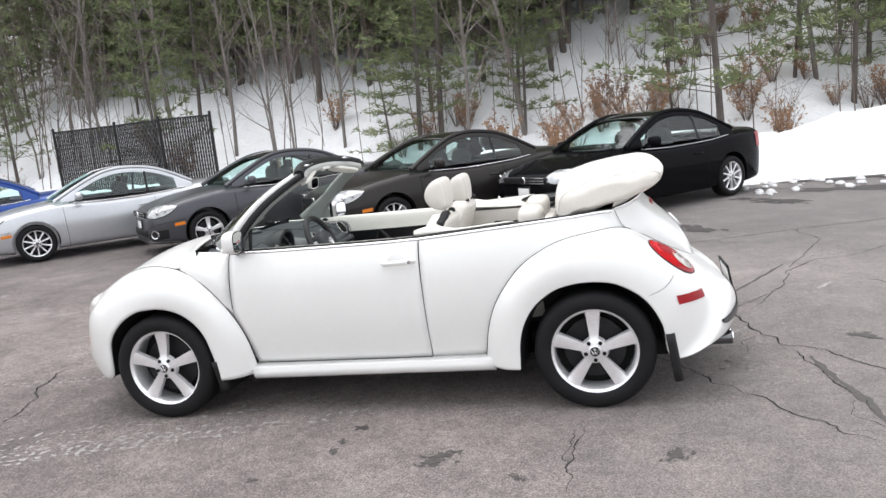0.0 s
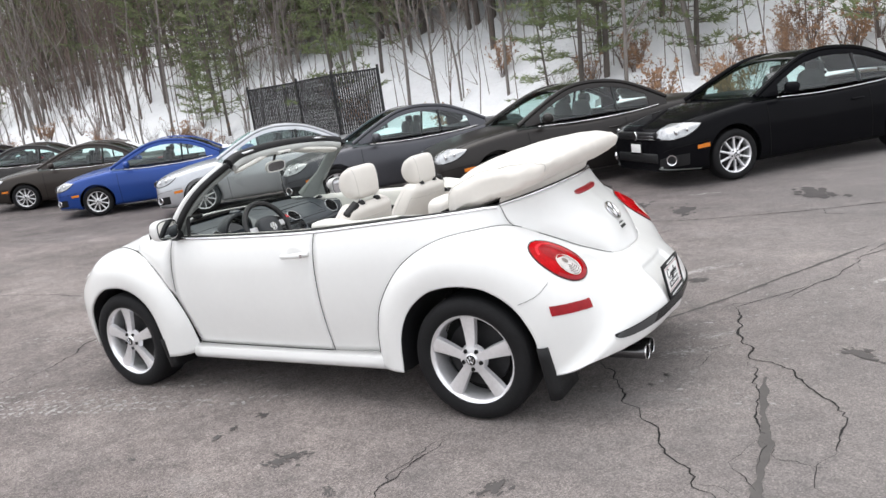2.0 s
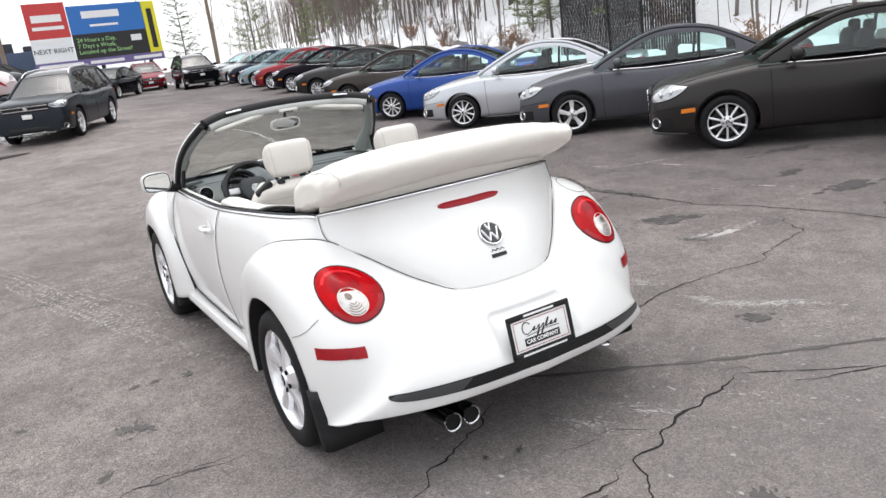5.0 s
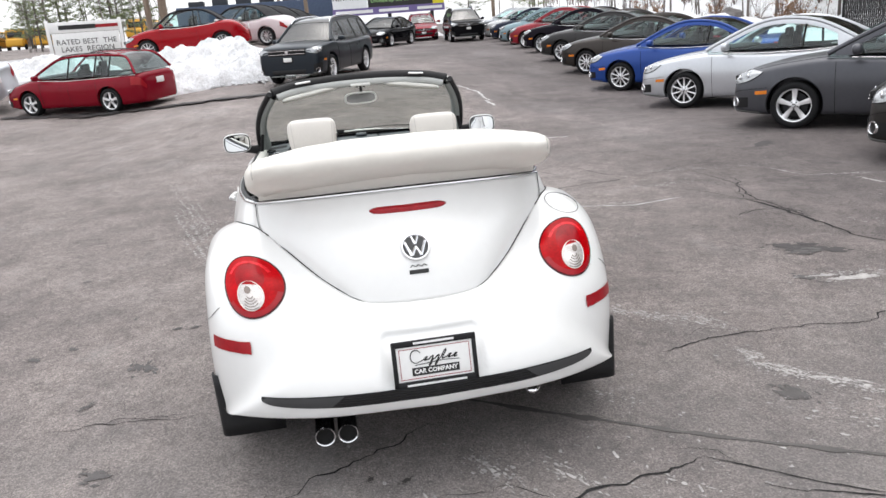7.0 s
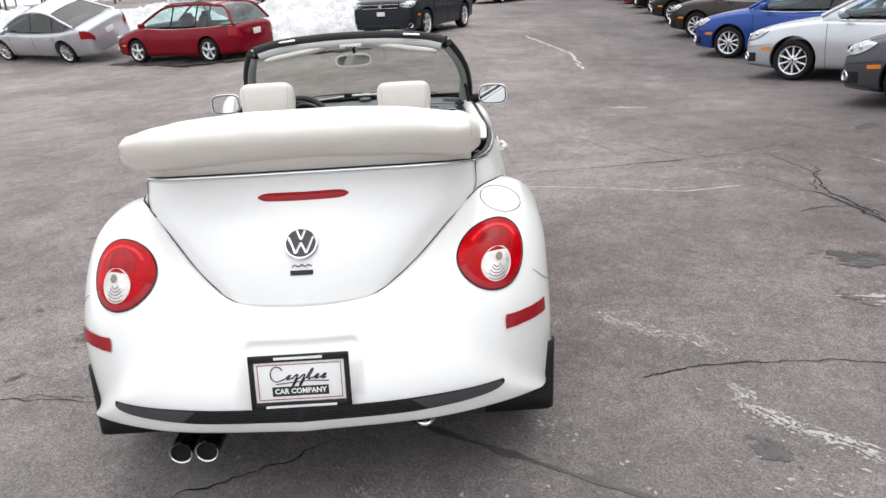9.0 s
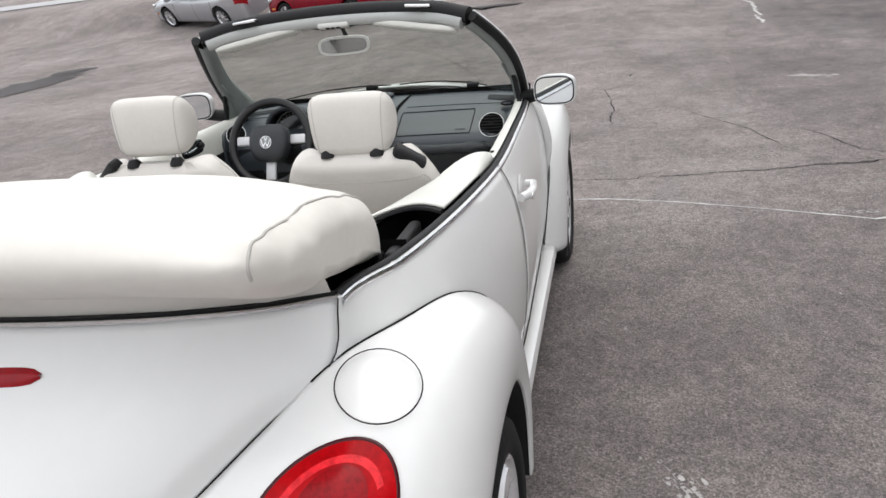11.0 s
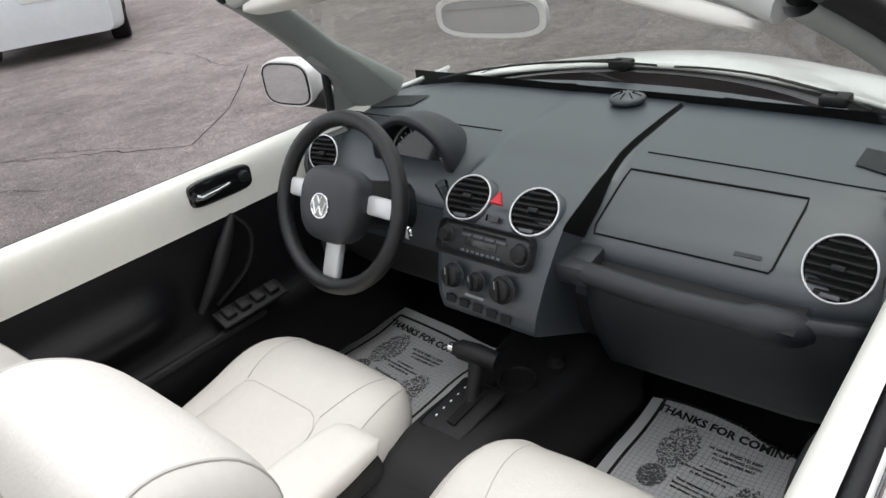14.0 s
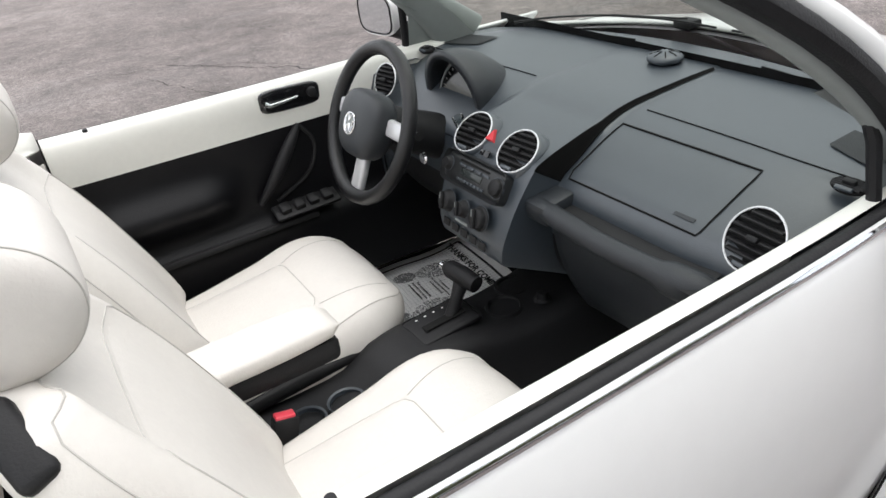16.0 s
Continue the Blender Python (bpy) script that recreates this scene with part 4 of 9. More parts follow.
def cushion_fn(center, half, power=0.62, cap=0.08, bolster=0.0):
    """The surface of a stuffed shape along a centre line. center: (x, z) knots; half: (width, thickness) knots;
    bolster: how far the sides of the sitting face stand up (its sign picks the face)."""
    def f(u, v):
        t = v
        e = min(1.0, min(t, 1 - t) / cap)
        e = math.sqrt(max(0.0, 1 - (1 - e) ** 2))
        c = cr([(a, b) for a, b in center], t)
        d = cr([(a, b) for a, b in center], min(1, t + 0.02)) - cr([(a, b) for a, b in center], max(0, t - 0.02))
        d = d / np.linalg.norm(d)
        w, th = cr(half, t)
        a = 2 * math.pi * u
        ca, sa = math.cos(a), math.sin(a)
        y = w * math.copysign(abs(ca) ** power, ca) * (0.72 + 0.28 * e)
        k = th * math.copysign(abs(sa) ** power, sa) * e
        if bolster and sa * bolster > 0:
            q = abs(y) / max(w, 1e-6)
            k += bolster * e * min(1.0, abs(sa) * 3) * (0.9 * math.exp(-((q - 0.82) / 0.17) ** 2) - 0.35 * (1 - q * q))
        nx, nz = -d[1], d[0]
        return (c[0] + nx * k, y, c[1] + nz * k)
    return f


def cushion(center, half, up_axis, n_loop=28, n_len=18, power=0.62, cap=0.08, bolster=0.0):
    """A closed stuffed shape."""
    v, fs = grid(cushion_fn(center, half, power, cap, bolster), n_loop, n_len, wrap=True)
    n = n_len
    fs = list(fs) + [tuple(i * n for i in range(n_loop)), tuple(i * n + n - 1 for i in range(n_loop))[::-1]]
    return v, fs


PIPING = mat("grey_piping", (0.50, 0.48, 0.45), 0.7, var=0.05)


def front_seat(yc, s):
    m = Matrix.Translation((0, yc, 0))
    mc = Matrix.Translation((0.01, s * 0.323, 0.0))
    mid = [(0.28, 0.452), (0.12, 0.450), (-0.06, 0.466), (-0.20, 0.484), (-0.29, 0.452)]
    hw = [(0.215, 0.085), (0.238, 0.09), (0.250, 0.10), (0.242, 0.112), (0.175, 0.080)]
    f = cushion_fn(mid, hw, 0.74, 0.13, -0.014)
    seat = part("front_seat_cushion", moved(cushion(mid, hw, 2, 64, 36, 0.74, 0.13, -0.014), mc), CREAM, car, "cream leather front seat cushion")
    def half_at(v):
        """How far the sunken middle reaches round the section."""
        return 0.094 - 0.034 * max(0.0, min(1.0, (v - 0.10) / 0.5)) ** 1.5
    def middle(u, v):
        t = 0.12 + 0.48 * u
        p = f(0.75 + half_at(t) * (2 * v - 1), t)
        e = min(1.0, 6 * v, 6 * (1 - v), 6 * u, 6 * (1 - u))
        return (p[0], p[1], p[2] + 0.001 + 0.007 * math.sin(math.pi / 2 * e))
    part("seat_insert", moved(grid(middle, 20, 18), mc), CREAM, seat)
    for pts in ([middle(u, 0) for u in np.linspace(0, 0.9, 12)] + [middle(0.97, 0.06)] + [middle(1, v) for v in np.linspace(0.15, 0.85, 10)] + [middle(0.97, 0.94)] + [middle(u, 1) for u in np.linspace(0.9, 0, 12)],
                [f(0.605, v) for v in np.linspace(0.10, 0.84, 20)] + [f(0.75 - 0.145 * math.cos(a), 0.84 + 0.085 * math.sin(a)) for a in np.linspace(0.15, math.pi - 0.15, 20)] + [f(0.895, v) for v in np.linspace(0.84, 0.10, 20)],
                [f(0.69 - 0.03 * v, 0.60 + 0.24 * v) for v in np.linspace(0, 1, 8)], [f(0.81 + 0.03 * v, 0.60 + 0.24 * v) for v in np.linspace(0, 1, 8)]):
        part("piping", moved(tube([(p[0], p[1], p[2] + 0.0003) for p in pts], 0.0012, 5), mc), PIPING, seat)
    bmid = [(0.20, 0.47), (0.27, 0.62), (0.345, 0.80), (0.415, 0.94), (0.46, 1.035)]
    bhw = [(0.235, 0.075), (0.262, 0.085), (0.262, 0.075), (0.235, 0.062), (0.185, 0.045)]
    g_ = cushion_fn(bmid, bhw, 0.62, 0.08, 0.034)
    back = part("front_seat_back", moved(cushion(bmid, bhw, 2, 64, 34, 0.62, 0.08, 0.034), m), CREAM, car, "cream leather front seat back")
    part("back_insert", moved(grid(lambda u, v: tuple(np.array(g_(0.13 + 0.24 * v, 0.12 + 0.55 * u)) + np.array((-0.9, 0, 0.4)) * (0.010 * (math.sin(math.pi * v) * math.sin(math.pi * u)) ** 0.5 - 0.002)), 16, 14), m), CREAM, back)
    for pts in ([g_(0.13, v) for v in np.linspace(0.12, 0.65, 12)] + [g_(u, 0.67) for u in np.linspace(0.14, 0.36, 12)] + [g_(0.37, v) for v in np.linspace(0.65, 0.12, 12)],
                [g_(0.045, v) for v in np.linspace(0.08, 0.90, 22)] + [g_(u, 0.945) for u in np.linspace(0.06, 0.44, 16)] + [g_(0.455, v) for v in np.linspace(0.90, 0.08, 22)],
                [g_(0.955, v) for v in np.linspace(0.10, 0.80, 18)] + [g_(u, 0.83) for u in np.linspace(0.94, 0.56, 18)] + [g_(0.545, v) for v in np.linspace(0.80, 0.10, 18)]):
        part("piping", moved(tube(pts, 0.0014, 5), m), PIPING, back)
    part("map_pocket", moved(tube([tuple(np.array(g_(u, 0.52 - 0.03 * math.sin(math.pi * (u - 0.60) / 0.3)))) for u in np.linspace(0.60, 0.90, 12)], 0.005, 6), m), CREAM, back)
    # headrest: a flat back and a front rounded like a disc, with piped ends
    prof = [(0.472, 1.045), (0.473, 1.12), (0.462, 1.190), (0.440, 1.212), (0.405, 1.208), (0.362, 1.178), (0.338, 1.130), (0.342, 1.085), (0.370, 1.048), (0.415, 1.030), (0.452, 1.030)]
    lift = 0.026 if s < 0 else -0.004
    hm = (0.412, 1.122)
    def hr(u, v):
        q = cr(prof + prof[:1], u)
        e = math.sin(math.pi / 2 * (2 * v - 1))
        k = max(0.0, 1 - abs(e) ** 7) ** 0.36
        return (hm[0] + (q[0] - hm[0]) * k, e * 0.129 * (1 + 0.05 * k * (q[1] - 1.12) / 0.09), hm[1] + (q[1] - hm[1]) * k + lift)
    rest = part("headrest", moved(grid(hr, 44, 41, wrap=True), m), CREAM, back, "cream leather headrest on two posts", smooth=80)
    for v in (0.205, 0.795):
        part("headrest_piping", moved(tube([hr(u, v) for u in np.linspace(0, 1, 45)[:-1]], 0.0016, 5, closed=True), m), PIPING, rest)
    for a in (-0.077, 0.077):
        part("headrest_post", moved(tube([(0.455, a, 1.02), (0.452, a, 1.05), (0.445, a, 1.12)], 0.007, 8), m), CHROME, rest)
        part("post_collar", moved(([(v[0] + 0.457, v[2] + a, v[1] + 1.036) for v in lathe([(0, 0.016), (0.014, 0.014), (0.022, 0.002), (0.024, -0.01)], 14)[0]], lathe([(0, 0.016), (0.014, 0.014), (0.022, 0.002), (0.024, -0.01)], 14)[1]), m), BLACK, rest)
    g = s * 0.165
    part("belt_guide", moved(bx(0.046, 0.104, 0.036, 0.012, m=pose(0.452, g + s * 0.008, 1.0145, -s * 37, 14, s * 10), seg=3), m), BLACK, back, "black seat belt guide")
    part("seat_base", moved(bx(0.42, 0.40, 0.16, 0.02, (0.0, 0, 0.32)), m), BLACK, car)


front_seat(-0.340, -1)
front_seat(0.321, 1)

# rear bench, side trims and tub
part("rear_bench", cushion([(1.02, 0.46), (0.85, 0.455), (0.70, 0.47), (0.62, 0.46)], [(0.50, 0.07), (0.51, 0.08), (0.51, 0.085), (0.49, 0.06)], 2, 32, 14, 0.4), CREAM, car, "cream leather rear bench")
part("rear_backrest", cushion([(0.90, 0.50), (0.955, 0.66), (1.01, 0.82), (1.04, 0.92)], [(0.50, 0.06), (0.51, 0.065), (0.51, 0.06), (0.50, 0.045)], 2, 32, 14, 0.4), CREAM, car, "cream leather rear backrest")
for y in (-0.27, 0.27):
    part("rear_headrest", ball(0.075, 0.15, 0.07, (0.93, y, 0.955), 24, 12, 0.6), CREAM, car, "cream rear headrest")
part("floor_carpet", grid(lambda u, v: (-1.02 + 2.0 * u, (v - 0.5) * 1.38, 0.262 + 0.35 * max(0.0, 0.16 - u) ** 1.2 * 4), 40, 12), CARPET, car, "black floor carpet")
part("bulkhead", grid(lambda u, v: (-1.03 + 0.02 * v, (u - 0.5) * 1.40, 0.25 + 0.72 * v), 4, 4), CARPET, car, "black front bulkhead lining")
part("rear_bulkhead", grid(lambda u, v: (1.10, (u - 0.5) * 1.3, 0.2 + 0.80 * v), 4, 4), CARPET, car, "black rear bulkhead lining")
part("bench_floor", grid(lambda u, v: (0.62 + 0.9 * v, (u - 0.5) * 1.36, 0.385), 4, 4), CARPET, car)
part("well_floor", grid(lambda u, v: (1.08 + 0.44 * v, (u - 0.5) * (1.24 - 0.45 * v), 0.93 + 0.07 * v), 12, 6), CARPET, car, "dark roof well behind the seats")

for s in (-1, 1):
    fl = s > 0
    side = "left" if s < 0 else "right"

    def cap_up(u, v):
        x = -0.775 + u * 1.095
        zb = smooth_at(BELT, x)
        a = v * math.pi / 2
        y = smooth_at(BELT_Y, x) - 0.020 - 0.048 * math.sin(a) ** 0.6
        z = zb + 0.008 - 0.117 * (1 - max(0.0, math.cos(a)) ** 0.45)
        return (x, s * y, z)
    upper = part("door_cap", grid(cap_up, 30, 20, flip=not fl), CAPVINYL, car, "ivory vinyl upper door trim")
    part("door_cap_gap", tube([cap_up(1.0, v) for v in np.linspace(0, 1, 8)], 0.003, 4), SEAM, upper)

    def card(u, v):
        x = -0.80 + u * 1.12
        z = 0.842 - v * 0.50
        y = smooth_at(BELT_Y, x) - 0.066 + 0.004 * v
        arm = math.exp(-((z - 0.70) / 0.055) ** 2) * 0.055 * min(1, max(0, (0.30 - x) / 0.05)) * (1 / (1 + math.exp((-0.06 - x) / 0.02 * 1)))
        low = 0.05 / (1 + math.exp((z - 0.585) / 0.012))
        y -= arm + low
        return (x, s * y, z)
    cd = part("door_card", grid(card, 44, 36, flip=not fl), mat("black_vinyl", (0.006, 0.006, 0.007), 0.40, var=0.1, bump=0.08, bscale=240, spec=0.22), car, "black vinyl door panel")
    yb = smooth_at(BELT_Y, -0.3) - 0.062
    # opener in its oval recess, seen on the driver's door alone
    if s < 0:
        part("door_opener_bezel", moved(ball(0.086, 0.009, 0.031, nu=28, nv=10, power=0.42), Matrix.Translation((-0.285, s * (yb - 0.001), 0.908)) @ Euler((0, radians(-2), 0)).to_matrix().to_4x4()), GLOSSBLACK, cd, "black oval opener surround")
        part("door_opener", tube([(-0.305, s * (yb - 0.012), 0.908), (-0.265, s * (yb - 0.017), 0.906), (-0.225, s * (yb - 0.016), 0.904), (-0.212, s * (yb - 0.014), 0.912)], [0.003, 0.004, 0.006, 0.009], 8), CHROME, cd, "chrome door opener")
        part("mirror_switch", moved(([(v[0], v[1], v[2]) for v in lathe([(0, 0.014), (0.012, 0.012), (0.014, 0.0)], 16)[0]], lathe([(0, 0.014), (0.012, 0.012), (0.014, 0.0)], 16)[1]), Matrix.Translation((-0.345, -(yb - 0.010), 0.910))), BLACK, cd)
    # half-round pull pocket
    part("door_pull", joined(tube(spline([(-0.29, s * (yb - 0.004), 0.832), (-0.245, s * (yb - 0.022), 0.785), (-0.19, s * (yb - 0.026), 0.715), (-0.135, s * (yb - 0.018), 0.648)], 12), [0.008 + 0.010 * math.sin(math.pi * i / 11) for i in range(12)], 8), tube(spline([(-0.29, s * (yb - 0.002), 0.832), (-0.325, s * (yb - 0.004), 0.77), (-0.29, s * (yb - 0.006), 0.69), (-0.185, s * (yb - 0.010), 0.64)], 14), 0.006, 6)), BLACK, cd, "curved black pull handle")
    part("armrest_ledge", bx(0.46, 0.022, 0.020, 0.008, m=pose(-0.05, s * (yb - 0.052), 0.585)), BLACK, cd)
    for k in range(4 if s < 0 else 2):
        part("window_switch", bx(0.030, 0.034, 0.018, 0.005, m=pose(-0.315 + 0.042 * k, s * (yb - 0.045), 0.628, s * 24)), BLACK, cd)
    part("switch_plate", bx(0.19, 0.055, 0.010, 0.004, m=pose(-0.252, s * (yb - 0.044), 0.618, s * 24)), BLACK, cd)
    part("lock_pin", ([(0.215 + v[0], s * 0.700 + v[2], 0.957 + v[1]) for v in lathe([(0, 0.004), (0.006, 0.003), (0.0075, -0.006)], 12)[0]], lathe([(0, 0.004), (0.006, 0.003), (0.0075, -0.006)], 12)[1]), BLACK, cd)

    # padded cover over the rear side, ending in an open gap towards the folded roof
    def inner_y(x):
        return 0.575 - 0.33 * (x - 0.45) + 0.45 * max(0.0, 0.45 - x)

    def side_cap(u, v):
        xe = 0.875 - 0.085 * math.sin(math.pi / 2 * min(1.0, v / 0.62)) + 0.07 * max(0.0, (v - 0.62) / 0.38) ** 1.5
        x = 0.325 + u * (xe - 0.325)
        y0 = smooth_at(BELT_Y, x) - 0.022
        hump = 0.036 * math.exp(-((x - 0.40) / 0.11) ** 2)
        return (x, s * (y0 + (inner_y(x) - y0) * v), smooth_at(BELT, x) + 0.008 + hump * math.sin(math.pi * min(1, v * 1.1)) ** 0.6 - 0.042 * v ** 2 * min(1.0, 0.3 + u))
    sc = part("side_cover", grid(side_cap, 22, 14, flip=not fl), CAPVINYL, car, "ivory padded cover on the rear side")
    solid(sc, 0.006)
    part("side_cover_gap", tube([Vector(side_cap(0.78, v)) + Vector((0, 0, 0.001)) for v in np.linspace(0, 0.8, 12)], 0.0022, 4), SEAM, sc)
    def trim_x(u):
        return 0.325 + u * 0.62
    part("side_trim", grid(lambda u, v: (trim_x(u), s * (inner_y(trim_x(u)) - 0.004 - 0.02 * v), smooth_at(BELT, trim_x(u)) - 0.034 - 0.016 * u - 0.52 * v), 20, 12), CREAM, car, "cream rear side trim")
    part("side_trim_back", grid(lambda u, v: (trim_x(u), s * (inner_y(trim_x(u)) + 0.014 - 0.02 * v), smooth_at(BELT, trim_x(u)) - 0.040 - 0.016 * u - 0.50 * v), 20, 8), BLACK, car, "black back of the side trim")
    part("trim_rail", tube([(x, s * (inner_y(x) + 0.004), smooth_at(BELT, x) - 0.040 - 0.018 * max(0.0, x - 0.80) / 0.12) for x in np.linspace(0.80, 0.945, 10)], 0.014, 8), CREAM, car, "cream edge of the side trim")
    part("cover_edge", tube([Vector(side_cap(1.0, v)) + Vector((0.001, 0, -0.008)) for v in np.linspace(0.02, 1, 18)], 0.007, 6), BLACK, sc, "black rubber edge")
    part("roof_well", grid(lambda u, v: (0.60 + 0.55 * u, s * (0.40 + 0.275 * v), 0.845 + 0.07 * max(0.0, v - 0.7)), 8, 6), CARPET, car, "black lined well for the folding roof")
    part("roof_arm", joined(bx(0.34, 0.03, 0.035, 0.01, m=pose(1.0, s * 0.615, 0.955, 0, -8, s * 6)), bx(0.24, 0.02, 0.03, 0.008, m=pose(1.02, s * 0.575, 0.93, 0, -20, s * 10))), BLACK, car, "black folding roof arm")

# folded roof under its cream cover


COVER_MID = [(1.085, 0.985), (1.081, 1.07), (1.105, 1.145), (1.175, 1.183), (1.345, 1.2245), (1.54, 1.246), (1.635, 1.232), (1.682, 1.204), (1.684, 1.162), (1.635, 1.122), (1.52, 1.065), (1.36, 1.005), (1.185, 0.965)]
COVER_END = [(1.105, 0.975), (1.10, 1.01), (1.115, 1.06), (1.16, 1.10), (1.28, 1.148), (1.49, 1.178), (1.60, 1.192), (1.648, 1.182), (1.652, 1.158), (1.635, 1.128), (1.555, 1.085), (1.41, 1.045), (1.25, 1.005)]


def cover(u, v):
    """v runs across the car, u round the section, from a full middle to a flatter stuffed end."""
    k = 2 * v - 1
    y = math.sin(k * math.pi / 2)
    e = abs(y)
    c = cr(COVER_MID + COVER_MID[:1], u) * (1 - e ** 3) + cr(COVER_END + COVER_END[:1], u) * e ** 3
    mid = np.array((1.40, 1.10)) * (1 - e ** 3) + np.array((1.39, 1.09)) * e ** 3
    rnd = math.sqrt(max(0.0, 1 - (max(0.0, e - 0.90) / 0.10) ** 2))
    q = mid + (c - mid) * (0.45 + 0.55 * rnd) if e > 0.9 else c
    wob = 0.005 * noise.noise((q[0] * 9, y * 7, q[1] * 9)) + (0.020 * noise.noise((q[0] * 4, y * 3, q[1] * 4)) + 0.010 * noise.noise((q[0] * 15, y * 5, q[1] * 7)) + 0.008 * noise.noise((q[0] * 30, y * 14, q[1] * 16))) * e ** 4
    return (q[0] + wob, 0.622 * y, q[1] + wob)


cv = grid(cover, 90, 101, wrap=True)
n_cov = 101
cv = (cv[0], list(cv[1]) + [tuple(i * n_cov for i in range(90)), tuple(i * n_cov + n_cov - 1 for i in range(90))[::-1]])
roof_cover = part("roof_cover", cv, CANVAS, car, "cream vinyl cover over the folded soft top")
for s in (0, 1):
    k = 0.115 if s == 0 else 0.885
    part("cover_seam", tube([Vector(cover(u, k)) for u in np.linspace(0.06, 0.62, 44)], 0.0026, 6), PIPING, roof_cover)


def lining(u, v):
    y = (2 * v - 1) * 0.59
    q = [(p[1], p[0], p[2]) for p in RIM[::-1]]
    return (lerp([(a, b) for a, b, c in q], abs(y)) - 0.022 + 0.035 * u, y, lerp([(a, c) for a, b, c in q], abs(y)) - 0.004 + 0.075 * u)


part("cover_lining", grid(lining, 4, 40), CANVAS, roof_cover)

# dashboard
# darker copy of the dash colour, for dark trim and for painted-in shade
DARKDASH = mat("dark_and_shaded_dash", (0.017, 0.020, 0.024), 0.44, var=0.08, bump=0.2, bscale=420)
P_SEC = [(-1.12, 0.948), (-0.98, 0.952), (-0.84, 0.947), (-0.73, 0.940), (-0.66, 0.922), (-0.59, 0.888), (-0.53, 0.852), (-0.512, 0.80), (-0.512, 0.73), (-0.535, 0.64), (-0.60, 0.58), (-0.78, 0.56)]
S_SEC = [(-1.12, 0.948), (-1.00, 0.966), (-0.86, 0.976), (-0.72, 0.974), (-0.60, 0.958), (-0.525, 0.930), (-0.475, 0.890), (-0.438, 0.835), (-0.408, 0.775), (-0.392, 0.715), (-0.42, 0.675), (-0.60, 0.65)]


def dash_point(y, t):
    c = cr(P_SEC, t)
    e = abs(y)
    c = c + np.array((-0.05 * max(0, (e - 0.45) / 0.25) ** 2 * (1 if t > 0.3 else 0.6), -0.012 * max(0, (e - 0.4) / 0.3) ** 2))
    if t < 0.3:
        c[0] += 0.20 * (1 - t / 0.3) * (e / 0.7) ** 2.2
    half = smooth_at([(0, 0.118), (0.35, 0.128), (0.5, 0.140), (0.65, 0.131), (0.85, 0.114), (1, 0.10)], t)
    w_in = 0.007 if y > 0 else 0.05
    k = max(0.0, min(1.0, (half + w_in - e) / w_in))
    k = k * k * (3 - 2 * k)
    q = cr(S_SEC, t)
    f = 0.22 + 0.78 * max(0.0, min(1.0, (t - 0.36) / 0.18))
    q = c * (1 - f) + q * f
    return c * (1 - k) + q * k


def tongue_half(t):
    return smooth_at([(0, 0.118), (0.35, 0.128), (0.5, 0.140), (0.65, 0.131), (0.85, 0.114), (1, 0.10)], t)


COLS = [("left", q) for q in np.linspace(1, 0, 24)] + [("lap", q) for q in np.linspace(1, 0, 8)[1:]] + [("mid", q) for q in np.linspace(-1, 1, 20)[1:]] + [("wall", q) for q in (0.33, 0.67, 1.0)] + [("right", q) for q in np.linspace(0, 1, 26)[1:]]


def dash_y(col, t):
    kind, q = col
    h = tongue_half(t)
    if kind == "left":
        return -(h + 0.05 + (0.655 - h) * q)
    if kind == "lap":
        return -(h + 0.05 * q)
    if kind == "mid":
        return h * q
    if kind == "wall":
        return h + 0.007 * q
    return h + 0.007 + (0.698 - h) * q


dash_vs, dash_n = [], 60
for col in COLS:
    for j in range(dash_n):
        t = j / (dash_n - 1)
        y = dash_y(col, t)
        p = dash_point(y, t)
        dash_vs.append((p[0], y, p[1]))
dash_fs = [(i * dash_n + j, i * dash_n + j + 1, (i + 1) * dash_n + j + 1, (i + 1) * dash_n + j) for i in range(len(COLS) - 1) for j in range(dash_n - 1)]
dash = part("dashboard", (dash_vs, dash_fs), SOFT, car, "charcoal soft-touch dashboard with round vents", smooth=60)
# side faces below the pad take black, which puts their shade into the colour
dash.data.materials.append(BLACK)
for poly in dash.data.polygons:
    poly.material_index = 1 if COLS[poly.index // (dash_n - 1) + 1][0] in ("left", "right") and poly.center.z < 0.735 else 0


def dframe(y, t, lift=0.0):
    """Frame on the dash: x to the right, y up along the face, z out towards the seats."""
    p = dash_point(y, t)
    a, b = dash_point(y, t - 0.012), dash_point(y, t + 0.012)
    up = Vector((a[0] - b[0], 0, a[1] - b[1])).normalized()
    side = Vector((0, 1, 0))
    n = side.cross(up).normalized()
    return Matrix.Translation(Vector((p[0], y, p[1])) + n * lift) @ Matrix(((*side, 0), (*up, 0), (*n, 0), (0, 0, 0, 1))).transposed()


def ring(fr, r, tube_r, n=32, sy=1.0, lift=0.0):
    return tube([tuple(fr @ Vector((r * math.cos(a), r * sy * math.sin(a), lift))) for a in np.linspace(0, 2 * math.pi, n + 1)[:-1]], tube_r, 6, closed=True)


